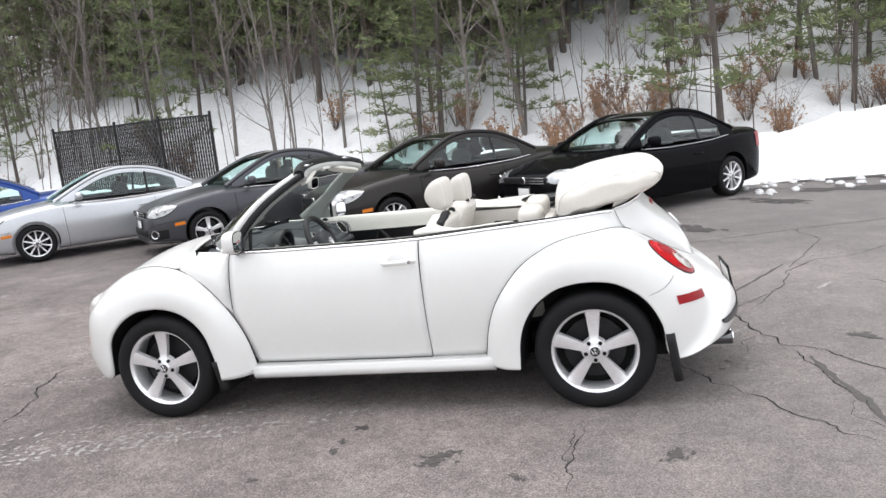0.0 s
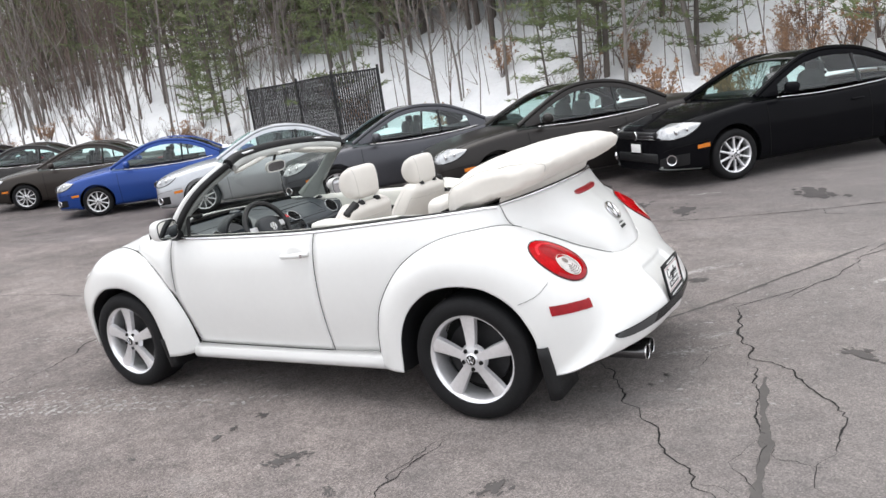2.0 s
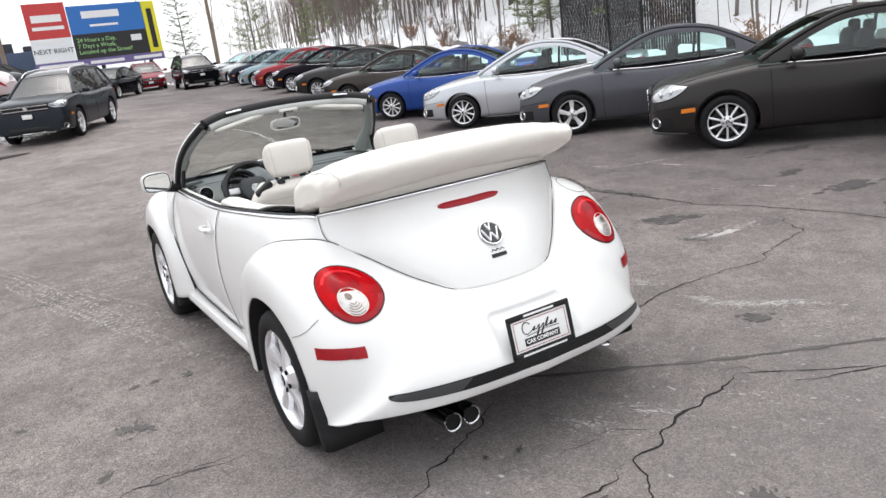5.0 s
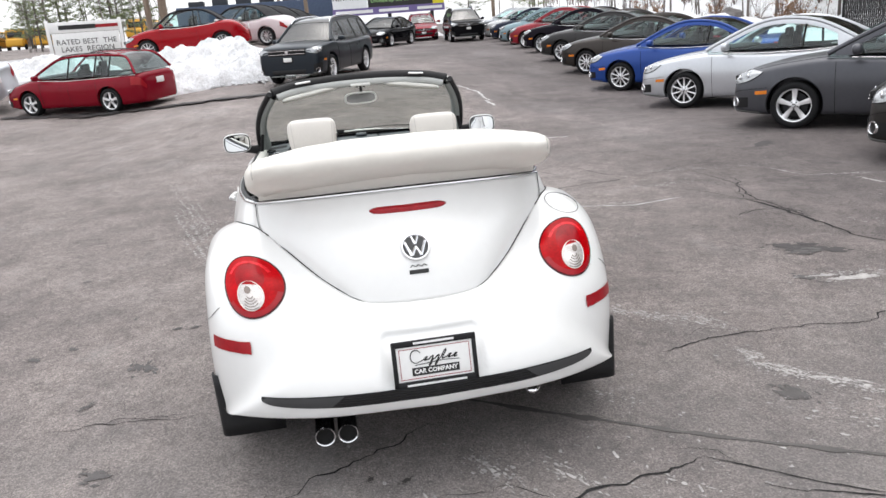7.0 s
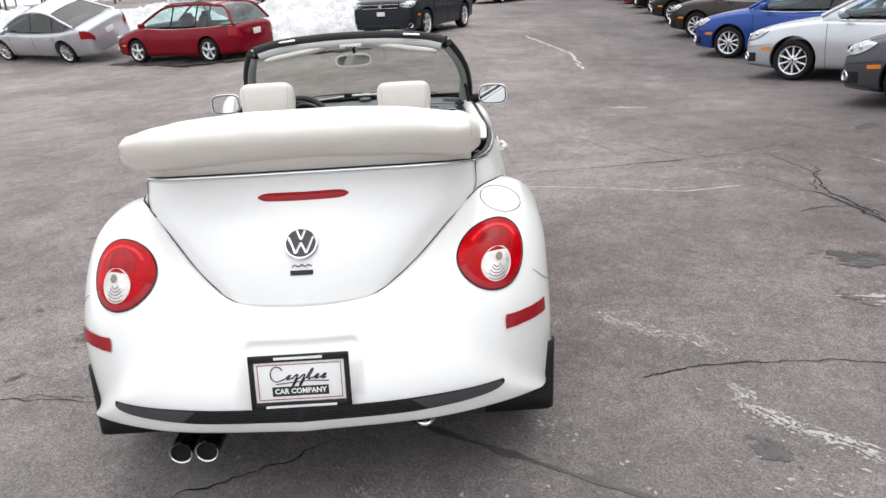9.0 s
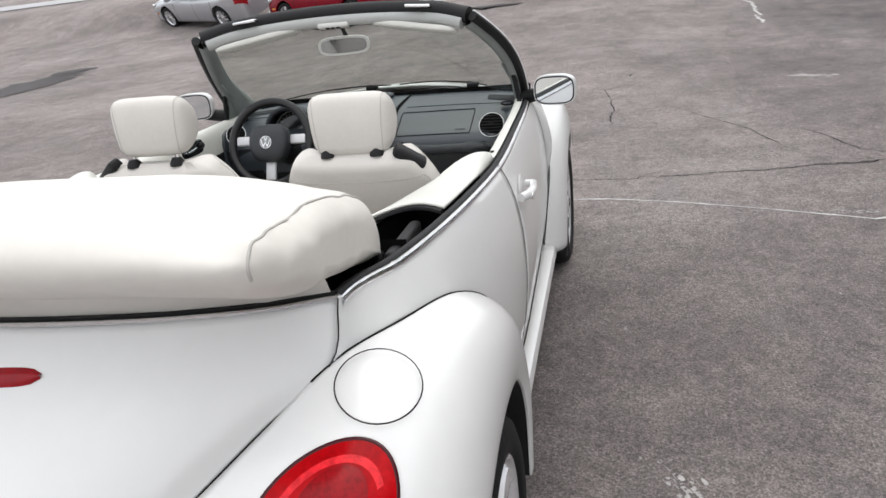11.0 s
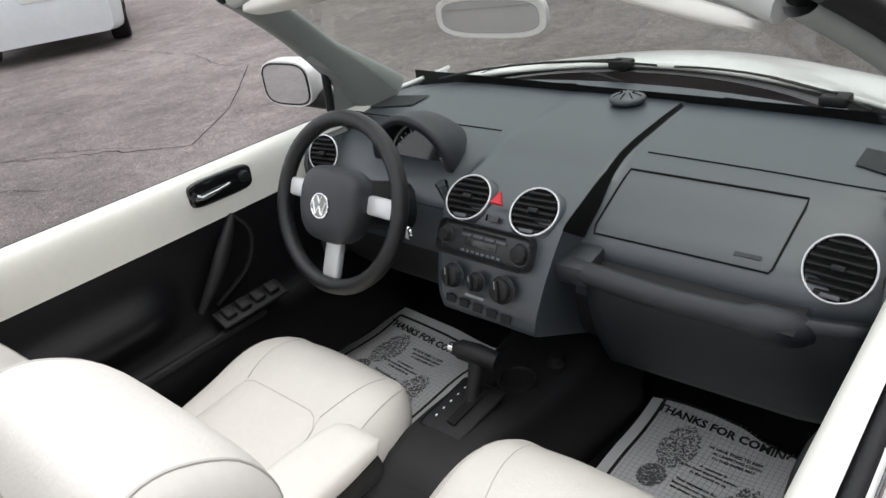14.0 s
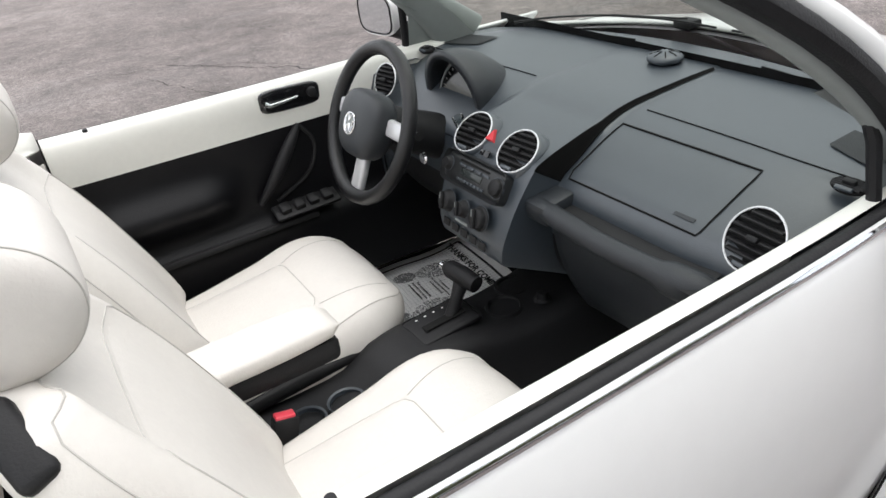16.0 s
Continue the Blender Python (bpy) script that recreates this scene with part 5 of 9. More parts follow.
def vent(fr, r, chrome=True, sy=1.0):
    v = part("air_vent", moved(([(p[0], p[2] * sy, p[1]) for p in lathe([(0, -0.004), (r * 0.92, -0.004), (r, 0.003), (r * 1.03, 0.0)], 32)[0]], [f[::-1] for f in lathe([(0, -0.004), (r * 0.92, -0.004), (r, 0.003), (r * 1.03, 0.0)], 32)[1]]), fr), SEAM, dash, "round black air vent with chrome ring")
    if chrome:
        part("vent_ring", ring(fr, r * 1.02, 0.0019, sy=sy, lift=0.003), mat("bright_ring", (0.75, 0.76, 0.77), 0.25, 0.3, var=0.03), v)
    for k in range(-3, 4):
        yy = k * r * 0.26
        w = math.sqrt(max(0, (r * 0.93) ** 2 - yy ** 2))
        part("vent_slat", bx(2 * w, 0.004, 0.010, 0.001, m=fr @ pose(0, yy * sy, 0.002, 35)), BLACK, v)
    part("vent_tab", bx(0.022, 0.010, 0.010, 0.003, m=fr @ pose(0, 0, 0.008)), BLACK, v)
    part("vent_wheel", bx(0.03, 0.008, 0.006, 0.002, m=fr @ pose(0, -r * 0.86 * sy, 0.006)), SOFT, v)
    return v


def facing(x, y, z, pitch, yaw=0.0):
    """A frame at a point, its z leaning up by pitch from the car's rear direction."""
    n = Vector((math.cos(radians(pitch)) * math.cos(radians(yaw)), math.cos(radians(pitch)) * math.sin(radians(yaw)), math.sin(radians(pitch))))
    side = Vector((-math.sin(radians(yaw)), math.cos(radians(yaw)), 0))
    up = n.cross(side)
    return Matrix.Translation((x, y, z)) @ Matrix(((*side, 0), (*up, 0), (*n, 0), (0, 0, 0, 1))).transposed()


for y in (-0.088, 0.070):
    fr = facing(-0.484, y, 0.903, 50, 4)
    part("vent_pod", moved(([(p[0], p[2], p[1]) for p in lathe([(0.050, 0.002), (0.053, 0.0), (0.058, -0.02), (0.066, -0.06)], 28)[0]], [f[::-1] for f in lathe([(0.050, 0.002), (0.053, 0.0), (0.058, -0.02), (0.066, -0.06)], 28)[1]]), fr), SOFT, dash)
    vent(fr, 0.048)
vent(facing(-0.557, 0.577, 0.879, 34, -4), 0.052)
vent(facing(-0.535, -0.585, 0.905, 24, 8), 0.044)
for y in (-0.63, 0.63):
    vent(facing(-0.70, y, 0.940, 75), 0.030, False, 0.6)
# hazard switch, lettered lamp, tweeter grille, seams, demister slots
fh = facing(-0.480, -0.008, 0.916, 44)
part("hazard_switch", moved(([(-0.013, -0.010, 0.007), (0.013, -0.010, 0.007), (0, 0.013, 0.007), (-0.015, -0.012, 0), (0.015, -0.012, 0), (0, 0.016, 0)], [(0, 1, 2), (0, 3, 4, 1), (1, 4, 5, 2), (2, 5, 3, 0)]), fh), mat("hazard_red", (0.55, 0.02, 0.03), 0.3, var=0.1), dash, "red triangular hazard switch", smooth=0)
part("airbag_lamp", bx(0.030, 0.013, 0.004, 0.001, m=facing(-0.458, -0.012, 0.884, 38)), GLOSSBLACK, dash)
ft = Matrix.Translation((-0.960, 0.008, 0.966))
part("dash_speaker", moved(ball(0.042, 0.042, 0.016, nu=24, nv=10), ft), SOFT, dash, "small domed speaker grille")
part("dash_speaker_slot", joined(*[tube([(-0.960 + 0.034 * math.cos(a), 0.008 + 0.034 * math.sin(a), 0.975), (-0.960 + 0.012 * math.cos(a), 0.008 + 0.012 * math.sin(a), 0.982)], 0.002, 4) for a in np.linspace(0, 2 * math.pi, 9)[:-1]]), SEAM, dash)


def groove(u, v):
    t = 0.085 + 0.47 * u
    y = tongue_half(t) - 0.001 + 0.011 * v
    p = dash_point(y, t)
    a, b = dash_point(y + 0.05, t - 0.02), dash_point(y + 0.05, t + 0.02)
    n = np.array((a[1] - b[1], b[0] - a[0]))
    n = n / np.linalg.norm(n)
    return (p[0] + n[0] * 0.002, y + 0.0012, p[1] + n[1] * 0.002)


part("dash_groove", grid(groove, 60, 9), GAPBLACK, dash, "dark groove beside the centre console")
for y0, y1 in ((-0.68, -0.19), (0.17, 0.69)):
    part("dash_seam", tube([(p[0], y, p[1] + 0.0005) for y, p in ((y, dash_point(y, 0.262)) for y in np.linspace(y0, y1, 14))], 0.0016, 4), SEAM, dash)
for y in (-0.30, 0.30):
    part("demister_slot", tube([(p[0], yy, p[1] + 0.002) for yy, p in ((yy, dash_point(yy, 0.03)) for yy in np.linspace(y - 0.11, y + 0.11, 8))], 0.0028, 4), SEAM, dash)
for y in (-0.60, 0.60):
    part("speaker_grille", grid(lambda u, v: (lambda p: (p[0], y + (u - 0.5) * 0.15, p[1] + 0.003))(dash_point(y + (u - 0.5) * 0.15, 0.12 + 0.10 * v * (0.6 + 0.4 * u if y > 0 else 1 - 0.4 * u))), 8, 6), mat("grey_grille", (0.020, 0.023, 0.025), 0.8, var=0.2, bump=0.4, bscale=700), dash, "dark corner speaker grille")
# upper glovebox lid with its gap, grab bar, lower glovebox
gpts = [dframe(y, t, 0.001).translation for y, t in [*[(0.165 + 0.325 * k / 8, 0.338) for k in range(9)], *[(0.492 - 0.002 * k, 0.37 + 0.038 * k) for k in range(5)], *[(0.480 - 0.315 * k / 8, 0.535) for k in range(9)], *[(0.160 + 0.001 * k, 0.51 - 0.035 * k) for k in range(5)]]]
part("glovebox_gap", tube(gpts, 0.0022, 4, closed=True), SEAM, dash)
part("airbag_mark", bx(0.045, 0.008, 0.0006, at=(0, 0, 0), m=dframe(0.44, 0.505, 0.001)), DARKDASH, dash)
bar_pts = spline([(-0.470, 0.150, 0.816), (-0.462, 0.22, 0.814), (-0.458, 0.34, 0.810), (-0.465, 0.45, 0.808), (-0.480, 0.52, 0.800), (-0.515, 0.575, 0.786)], 20)
part("grab_bar", tube(bar_pts, [0.020] * 3 + [0.021] * 9 + [0.022, 0.029, 0.031, 0.031, 0.030, 0.027, 0.022, 0.012], 12), DARKDASH, dash, "padded passenger grab bar")
part("bar_mount", bx(0.085, 0.070, 0.046, 0.010, m=pose(-0.490, 0.160, 0.814, 0, 8)), DARKDASH, dash)
part("bar_tray", grid(lambda u, v: (-0.535 + 0.085 * u, 0.19 + 0.36 * v, 0.820 - 0.010 * u), 4, 8), BLACK, dash, "shallow tray behind the grab bar")
gl = part("glovebox", grid(lambda u, v: (lambda x, z: (x - 0.02 * max(0, v - 0.8) * 5, 0.175 + 0.46 * v, z))(-0.500 - 0.085 * u * u, 0.805 - 0.250 * u + 0.015 * v), 14, 20, flip=True), DARKDASH, car, "charcoal lower glovebox door")
solid(gl, 0.02)
part("glovebox_latch", bx(0.075, 0.035, 0.006, 0.006, m=facing(-0.508, 0.335, 0.690, -12)), GLOSSBLACK, gl, "black glovebox latch")
part("latch_lock", moved(([(p[0], p[2], p[1]) for p in lathe([(0, 0.003), (0.007, 0.003), (0.008, 0)], 12)[0]], [f[::-1] for f in lathe([(0, 0.003), (0.007, 0.003), (0.008, 0)], 12)[1]]), facing(-0.504, 0.328, 0.690, -12)), CHROME, gl)
part("dash_end", bx(0.20, 0.06, 0.36, 0.05, m=pose(-0.62, 0.665, 0.74)), SOFT, dash)
part("dash_end", bx(0.20, 0.06, 0.36, 0.05, m=pose(-0.62, -0.665, 0.74)), SOFT, dash)
part("knee_panel", grid(lambda u, v: (-0.52 - 0.06 * u, -0.65 + 0.50 * v, 0.84 - 0.24 * u), 8, 10, flip=True), DARKDASH, dash)
# radio and heater panel


def knob(fr, r, h, parent, mark=True):
    k = part("knob", moved(([(p[0], p[2], p[1]) for p in lathe([(0, h), (r * 0.72, h), (r * 0.80, h * 0.9), (r * 0.86, h * 0.35), (r, h * 0.2), (r, 0)], 24)[0]], [f[::-1] for f in lathe([(0, h), (r * 0.72, h), (r * 0.80, h * 0.9), (r * 0.86, h * 0.35), (r, h * 0.2), (r, 0)], 24)[1]]), fr), BLACK, parent)
    if mark:
        part("knob_grip", bx(r * 0.36, r * 1.5, 0.010, 0.003, m=fr @ pose(0, 0, h + 0.003, 0, 0, 15)), BLACK, k)
        part("knob_mark", bx(r * 0.07, r * 0.55, 0.001, m=fr @ pose(-r * 0.10, r * 0.42, h + 0.0085, 0, 0, 15)), GREYTRIM, k)
    part("knob_ring", ring(fr, r * 1.05, 0.0010, 24, lift=0.002), SOFT, k)
    return k


fr_radio = facing(-0.430, -0.015, 0.840, 28)
radio = part("radio", bx(0.222, 0.070, 0.012, 0.018, m=fr_radio, seg=3), mat("radio_black", (0.016, 0.017, 0.018), 0.4, var=0.1), dash, "black car radio with two round knobs")
part("radio_screen", bx(0.075, 0.016, 0.002, 0.002, m=fr_radio @ pose(-0.005, -0.002, 0.0065)), mat("lcd_glass", (0.03, 0.035, 0.035), 0.15, var=0.05), radio)
part("radio_slot", bx(0.105, 0.005, 0.002, 0.001, m=fr_radio @ pose(-0.002, 0.020, 0.0065)), SEAM, radio)
for k in range(8):
    part("radio_button", bx(0.010, 0.006, 0.004, 0.001, m=fr_radio @ pose(-0.045 + 0.0125 * k, -0.020, 0.007)), SOFT, radio)
for k in range(4):
    part("radio_button", bx(0.024, 0.006, 0.003, 0.001, m=fr_radio @ pose(-0.042 + 0.028 * k, 0.011, 0.0068)), SOFT, radio)
knob(fr_radio @ pose(-0.091, 0.002, 0.006), 0.016, 0.014, radio, False)
knob(fr_radio @ pose(0.089, 0.0, 0.006), 0.021, 0.014, radio, False)
for y, r in ((-0.075, 0.025), (-0.016, 0.020), (0.046, 0.027)):
    knob(facing(-0.395, y, 0.774, 22), r, 0.018, dash)
for k in range(5):
    part("console_button", bx(0.024, 0.017, 0.003, 0.001, m=facing(-0.387, -0.084 + 0.034 * k, 0.722 - 0.002 * k, 14)), BLACK, dash)
part("fan_slider", bx(0.045, 0.005, 0.004, 0.001, m=facing(-0.386, -0.02, 0.744, 18)), GREYTRIM, dash)
part("bud_vase", tube([(-0.512, -0.165, 0.845), (-0.504, -0.167, 0.88), (-0.496, -0.169, 0.915)], [0.006, 0.010, 0.014], 14, caps=False), glass("vase_plastic", (0.8, 0.85, 0.85), 0.7, 0.1), dash, "clear bud vase beside the radio")
# instrument hood


def hood(u, v):
    a = math.pi * (1.56 * u - 0.28)
    q = math.sin(math.pi / 2 * min(1.0, v * 1.25))
    x = -0.73 + 0.150 * v
    r = 0.045 + 0.053 * q
    return (x - 0.012 * (1 - math.sin(a)) * v, -0.345 - 1.05 * r * math.cos(a), 0.895 + (0.030 + 0.066 * q) * math.sin(a))


# the shade on the hood's steep flanks is put in by the darker dash colour
hd = part("instrument_hood", grid(hood, 28, 16), DARKDASH, dash, "rounded hood over the instruments")
solid(hd, 0.020)
fg = facing(-0.612, -0.340, 0.898, 20)
gauge = part("speedometer", moved(([(p[0], p[2], p[1]) for p in lathe([(0, 0), (0.086, 0.0), (0.090, 0.004)], 32)[0]], [f[::-1] for f in lathe([(0, 0), (0.086, 0.0), (0.090, 0.004)], 32)[1]]), fg), GLOSSBLACK, hd, "dark round speedometer")
for k in range(21):
    a = radians(225 - 13.5 * k)
    part("dial_mark", bx(0.010 if k % 2 == 0 else 0.006, 0.0016, 0.001, m=fg @ pose(0.070 * math.cos(a), 0.070 * math.sin(a), 0.002, 0, 0, math.degrees(a))), LIGHTTRIM, gauge)
part("dial_needle", bx(0.055, 0.002, 0.002, m=fg @ pose(-0.022, -0.022, 0.003, 0, 0, 45)), mat("needle_red", (0.6, 0.03, 0.02), 0.4, var=0.1), gauge)
part("dial_ring", ring(fg, 0.084, 0.003, lift=0.003), GREYTRIM, gauge)

# steering wheel, tilted on its column
fw = facing(-0.348, -0.333, 0.902, 24)
rim_pts = [tuple(fw @ Vector((0.176 * math.cos(a), 0.176 * math.sin(a), -0.004))) for a in np.linspace(0, 2 * math.pi, 49)[:-1]]
wheel = part("steering_wheel", tube(rim_pts, 0.0175, 12, closed=True), mat("black_leather", (0.007, 0.007, 0.008), 0.38, var=0.1, bump=0.2, bscale=300), car, "black leather steering wheel with silver spokes")
pad = ball(0.090, 0.080, 0.044, nu=28, nv=12, power=0.62)
part("airbag_pad", moved(([(p[0] * (1 - 0.18 * (p[1] < 0) * abs(p[1]) / 0.08), p[1] - 0.004, p[2] + 0.002) for p in pad[0]], pad[1]), fw), mat("airbag_vinyl", (0.026, 0.029, 0.033), 0.5, var=0.06, bump=0.15, bscale=400), wheel)
for a in (0, 180):
    part("wheel_spoke", bx(0.070, 0.040, 0.020, 0.007, m=fw @ pose(0.122 * math.cos(radians(a)), 0.012, -0.008)), mat("satin_silver", (0.62, 0.62, 0.63), 0.35, 0.3, var=0.03), wheel, "silver spoke")
part("wheel_spoke", bx(0.046, 0.085, 0.020, 0.007, m=fw @ pose(0.0, -0.118, -0.010)), mat("satin_silver", (0, 0, 0)), wheel, "silver spoke")
part("wheel_badge", moved(([(p[0], p[2], p[1]) for p in lathe([(0, 0.004), (0.024, 0.003), (0.026, 0)], 24)[0]], [f[::-1] for f in lathe([(0, 0.004), (0.024, 0.003), (0.026, 0)], 24)[1]]), fw @ pose(0, -0.006, 0.044)), GREYTRIM, wheel)
part("badge_ring", ring(fw @ pose(0, -0.006, 0.047), 0.025, 0.002), CHROME, wheel)
for st_ in strokes(fw @ pose(0, -0.006, 0.048), 0.024, 0.0):
    part("stroke", st_, CHROME, wheel)
part("steering_column", tube([tuple(fw @ Vector((0, 0, -0.02))), (-0.60, -0.328, 0.78)], [0.05, 0.06], 14), BLACK, car, "black steering column shroud")
for s, ln in ((-1, 0.13), (1, 0.15)):
    part("column_stalk", tube([tuple(fw @ Vector((s * 0.04, -0.01, -0.06))), tuple(fw @ Vector((s * ln, 0.012, -0.05)))], [0.008, 0.011], 8), BLACK, wheel)
part("ignition_lock", moved(([(p[0], p[2], p[1]) for p in lathe([(0, 0.004), (0.012, 0.004), (0.015, 0)], 14)[0]], [f[::-1] for f in lathe([(0, 0.004), (0.012, 0.004), (0.015, 0)], 14)[1]]), facing(-0.42, -0.215, 0.825, 10)), CHROME, dash)

# tunnel console, gear lever, handbrake, armrest
part("console", grid(lambda u, v: (lambda a, x: (x, 0.115 * math.copysign(abs(math.cos(a)) ** 0.4, math.cos(a)) * (1 + 0.25 * max(0, -0.32 - x) * 3), 0.27 + smooth_at([(-0.75, 0.27), (-0.45, 0.235), (-0.30, 0.255), (-0.15, 0.245), (-0.05, 0.20), (0.5, 0.20)], x) * abs(math.sin(a)) ** 0.4))(math.pi * u, -0.75 + 1.25 * v), 24, 36), BLACK, car, "black centre console")
gate = part("gear_gate", bx(0.155, 0.108, 0.012, 0.010, m=pose(-0.302, -0.013, 0.526, 0, 4)), BLACK, car, "black gear selector plate")
part("gate_slot", bx(0.105, 0.022, 0.004, 0.002, m=pose(-0.302, -0.003, 0.536, 0, 4)), SEAM, gate)
for k in range(5):
    part("gate_mark", bx(0.005, 0.003, 0.001, m=pose(-0.252 - 0.023 * k, -0.040, 0.5355 + 0.0012 * k, 0, 4)), PAPER, gate)
for x, y, r in ((-0.455, 0.012, 0.038), (-0.520, -0.045, 0.036)):
    part("console_cup", ([(x + v[0], y + v[2], 0.508 + v[1]) for v in lathe([(0, -0.004), (r * 0.9, -0.004), (r, 0.004), (r + 0.006, 0.004), (r + 0.008, -0.006)], 28)[0]], lathe([(0, -0.004), (r * 0.9, -0.004), (r, 0.004), (r + 0.006, 0.004), (r + 0.008, -0.006)], 28)[1]), BLACK, car, "black cup holder ring")
part("lighter", ([(-0.530 + v[0], 0.062 + v[2], 0.520 + v[1]) for v in lathe([(0, 0.022), (0.013, 0.020), (0.015, 0.004), (0.022, 0.0)], 20)[0]], lathe([(0, 0.022), (0.013, 0.020), (0.015, 0.004), (0.022, 0.0)], 20)[1]), BLACK, car, "round black lighter knob")
lev = part("gear_lever", tube([(-0.318, -0.008, 0.52), (-0.345, -0.012, 0.565), (-0.366, -0.018, 0.598)], [0.016, 0.014, 0.018], 12), BLACK, car, "black gear lever with chrome button")
part("lever_grip", tube([(-0.360, -0.070, 0.620), (-0.364, -0.055, 0.619), (-0.372, -0.018, 0.614), (-0.380, 0.024, 0.606)], [0.012, 0.021, 0.023, 0.020], 14), BLACK, lev)
part("lever_button", tube([(-0.358, -0.080, 0.621), (-0.360, -0.068, 0.620)], [0.010, 0.012], 12), CHROME, lev)
brk = part("handbrake", tube([(0.16, -0.078, 0.475), (0.0, -0.083, 0.485), (-0.165, -0.088, 0.490)], [0.016, 0.018, 0.016], 10), BLACK, car, "black handbrake with chrome button")
part("brake_button", tube([(-0.163, -0.088, 0.490), (-0.190, -0.088, 0.491)], 0.008, 10), CHROME, brk)
arm = part("armrest", moved(cushion([(0.33, 0.655), (0.20, 0.658), (0.05, 0.660), (-0.055, 0.657)], [(0.055, 0.020), (0.062, 0.024), (0.062, 0.024), (0.050, 0.018)], 2, 24, 14, 0.6), Matrix.Translation((0, -0.012, 0))), CREAM, car, "cream topped centre armrest")
part("armrest_box", bx(0.37, 0.105, 0.055, 0.016, m=pose(0.14, -0.012, 0.614)), BLACK, arm)
part("armrest_stem", bx(0.06, 0.08, 0.20, 0.01, m=pose(0.33, -0.012, 0.54)), BLACK, arm)
for x, y in ((-0.03, 0.035), (0.06, 0.035)):
    part("cup_holder", ([(x + v[0], y + v[2], 0.478 + v[1]) for v in lathe([(0.036, -0.01), (0.037, 0.0), (0.042, 0.002), (0.043, -0.004)], 24)[0]], lathe([(0.036, -0.01), (0.037, 0.0), (0.042, 0.002), (0.043, -0.004)], 24)[1]), SOFT, car)
bk = part("belt_buckle", bx(0.05, 0.028, 0.10, 0.006, m=pose(0.12, 0.075, 0.50, 0, -14)), BLACK, car, "black belt buckle with red button")
part("buckle_button", bx(0.040, 0.020, 0.012, 0.003, m=pose(0.110, 0.075, 0.549, 0, -14)), mat("buckle_red", (0.7, 0.06, 0.09), 0.4, var=0.05), bk)
part("foot_rest", bx(0.30, 0.18, 0.03, 0.01, m=pose(-0.90, 0.50, 0.38, 0, 40)), CARPET, car)

# sun visors, mirror, roof latches
for s in (-1, 1):
    v = part("sun_visor", moved(ball(0.030, 0.185, 0.013, nu=28, nv=10, power=0.5), Matrix.Translation((-0.398, s * 0.325, 1.315)) @ Euler((radians(-s * 9), radians(-22), radians(-s * 8))).to_matrix().to_4x4()), mat("visor_vinyl", (0.66, 0.65, 0.61), 0.6, var=0.03), car, "pale folded sun visor")
    part("visor_rod", tube([(-0.43, s * 0.15, 1.345), (-0.425, s * 0.35, 1.34), (-0.40, s * 0.50, 1.315)], 0.005, 6), LIGHTTRIM, v)
    part("roof_latch", bx(0.05, 0.10, 0.012, 0.005, m=pose(-0.385, s * 0.36, 1.390, -s * 5, -5)), CHROME, car, "chrome roof latch plate")
mr = part("interior_mirror", moved((lambda b: ([(min(v[0], 0.008), v[1], v[2]) for v in b[0]], b[1]))(ball(0.022, 0.108, 0.038, nu=36, nv=16, power=0.6)), pose(-0.500, 0.0, 1.258, 0, 6, 8)), LIGHTTRIM, car, "grey interior mirror")
part("interior_mirror_glass", moved(([(0.0085, 0.096 * math.copysign(abs(math.cos(a)) ** 0.6, math.cos(a)), 0.029 * math.copysign(abs(math.sin(a)) ** 0.6, math.sin(a))) for a in np.linspace(0, 2 * math.pi, 33)[:-1]], [tuple(range(32))]), pose(-0.500, 0.0, 1.258, 0, 6, 8)), mat("dimmed_mirror", (0.30, 0.31, 0.32), 0.03, 1.0, var=0.03), mr, smooth=0)
part("mirror_stalk", tube([(-0.52, 0.01, 1.285), (-0.49, 0.005, 1.33), (-0.455, 0, 1.365)], 0.009, 8), BLACK, mr)
part("map_lamp", bx(0.03, 0.13, 0.022, 0.008, m=pose(-0.408, 0, 1.345, 0, -25)), LIGHTTRIM, car, "grey map lamp panel")
for y in (-0.022, 0.0, 0.022):
    part("map_switch", bx(0.010, 0.017, 0.006, 0.002, m=pose(-0.399, y, 1.337, 0, -25)), SEAM, car)
# wipers
for y0, y1, yp in ((-0.52, -0.02, -0.13), (0.02, 0.44, 0.42)):
    w = [Vector(screen((y0 + (y1 - y0) * k / 8 + 0.70) / 1.40, 0.020 + 0.022 * math.sin(math.pi * k / 8))) + Vector((-0.006, 0, 0.008)) for k in range(9)]
    wp = part("wiper", tube(w, 0.0030, 6), BLACK, car, "black windshield wiper")
    part("wiper_pivot", bx(0.05, 0.055, 0.022, 0.006, m=pose(-1.20 + 0.30 * (yp / 0.6) ** 2, yp, 0.974)), BLACK, wp)
    part("wiper_arm", tube([(-1.20 + 0.30 * (yp / 0.6) ** 2, yp, 0.985), w[4]], 0.0036, 6), BLACK, wp)

# paper floor mats with printed footprints


def paper_mat(m, wide, long):
    mt = part("paper_mat", grid(lambda u, v: (lambda x, y: tuple(m @ Vector((x, y, 0.012 * noise.noise((x * 6, y * 6, 2)) + 0.10 * max(0.0, v - 0.80) ** 1.5))))((u - 0.5) * wide, (v - 0.5) * long), 24, 30), mat("mat_paper", (0.84, 0.84, 0.83), 0.8, var=0.03), None, smooth=180)
    tagged(mt, "white printed paper floor mat lying on black carpet", "floor mat", group="paper floor mats")
    return mt


GRIDINK = mat("grey_ink", (0.42, 0.42, 0.43), 0.8, var=0.05)
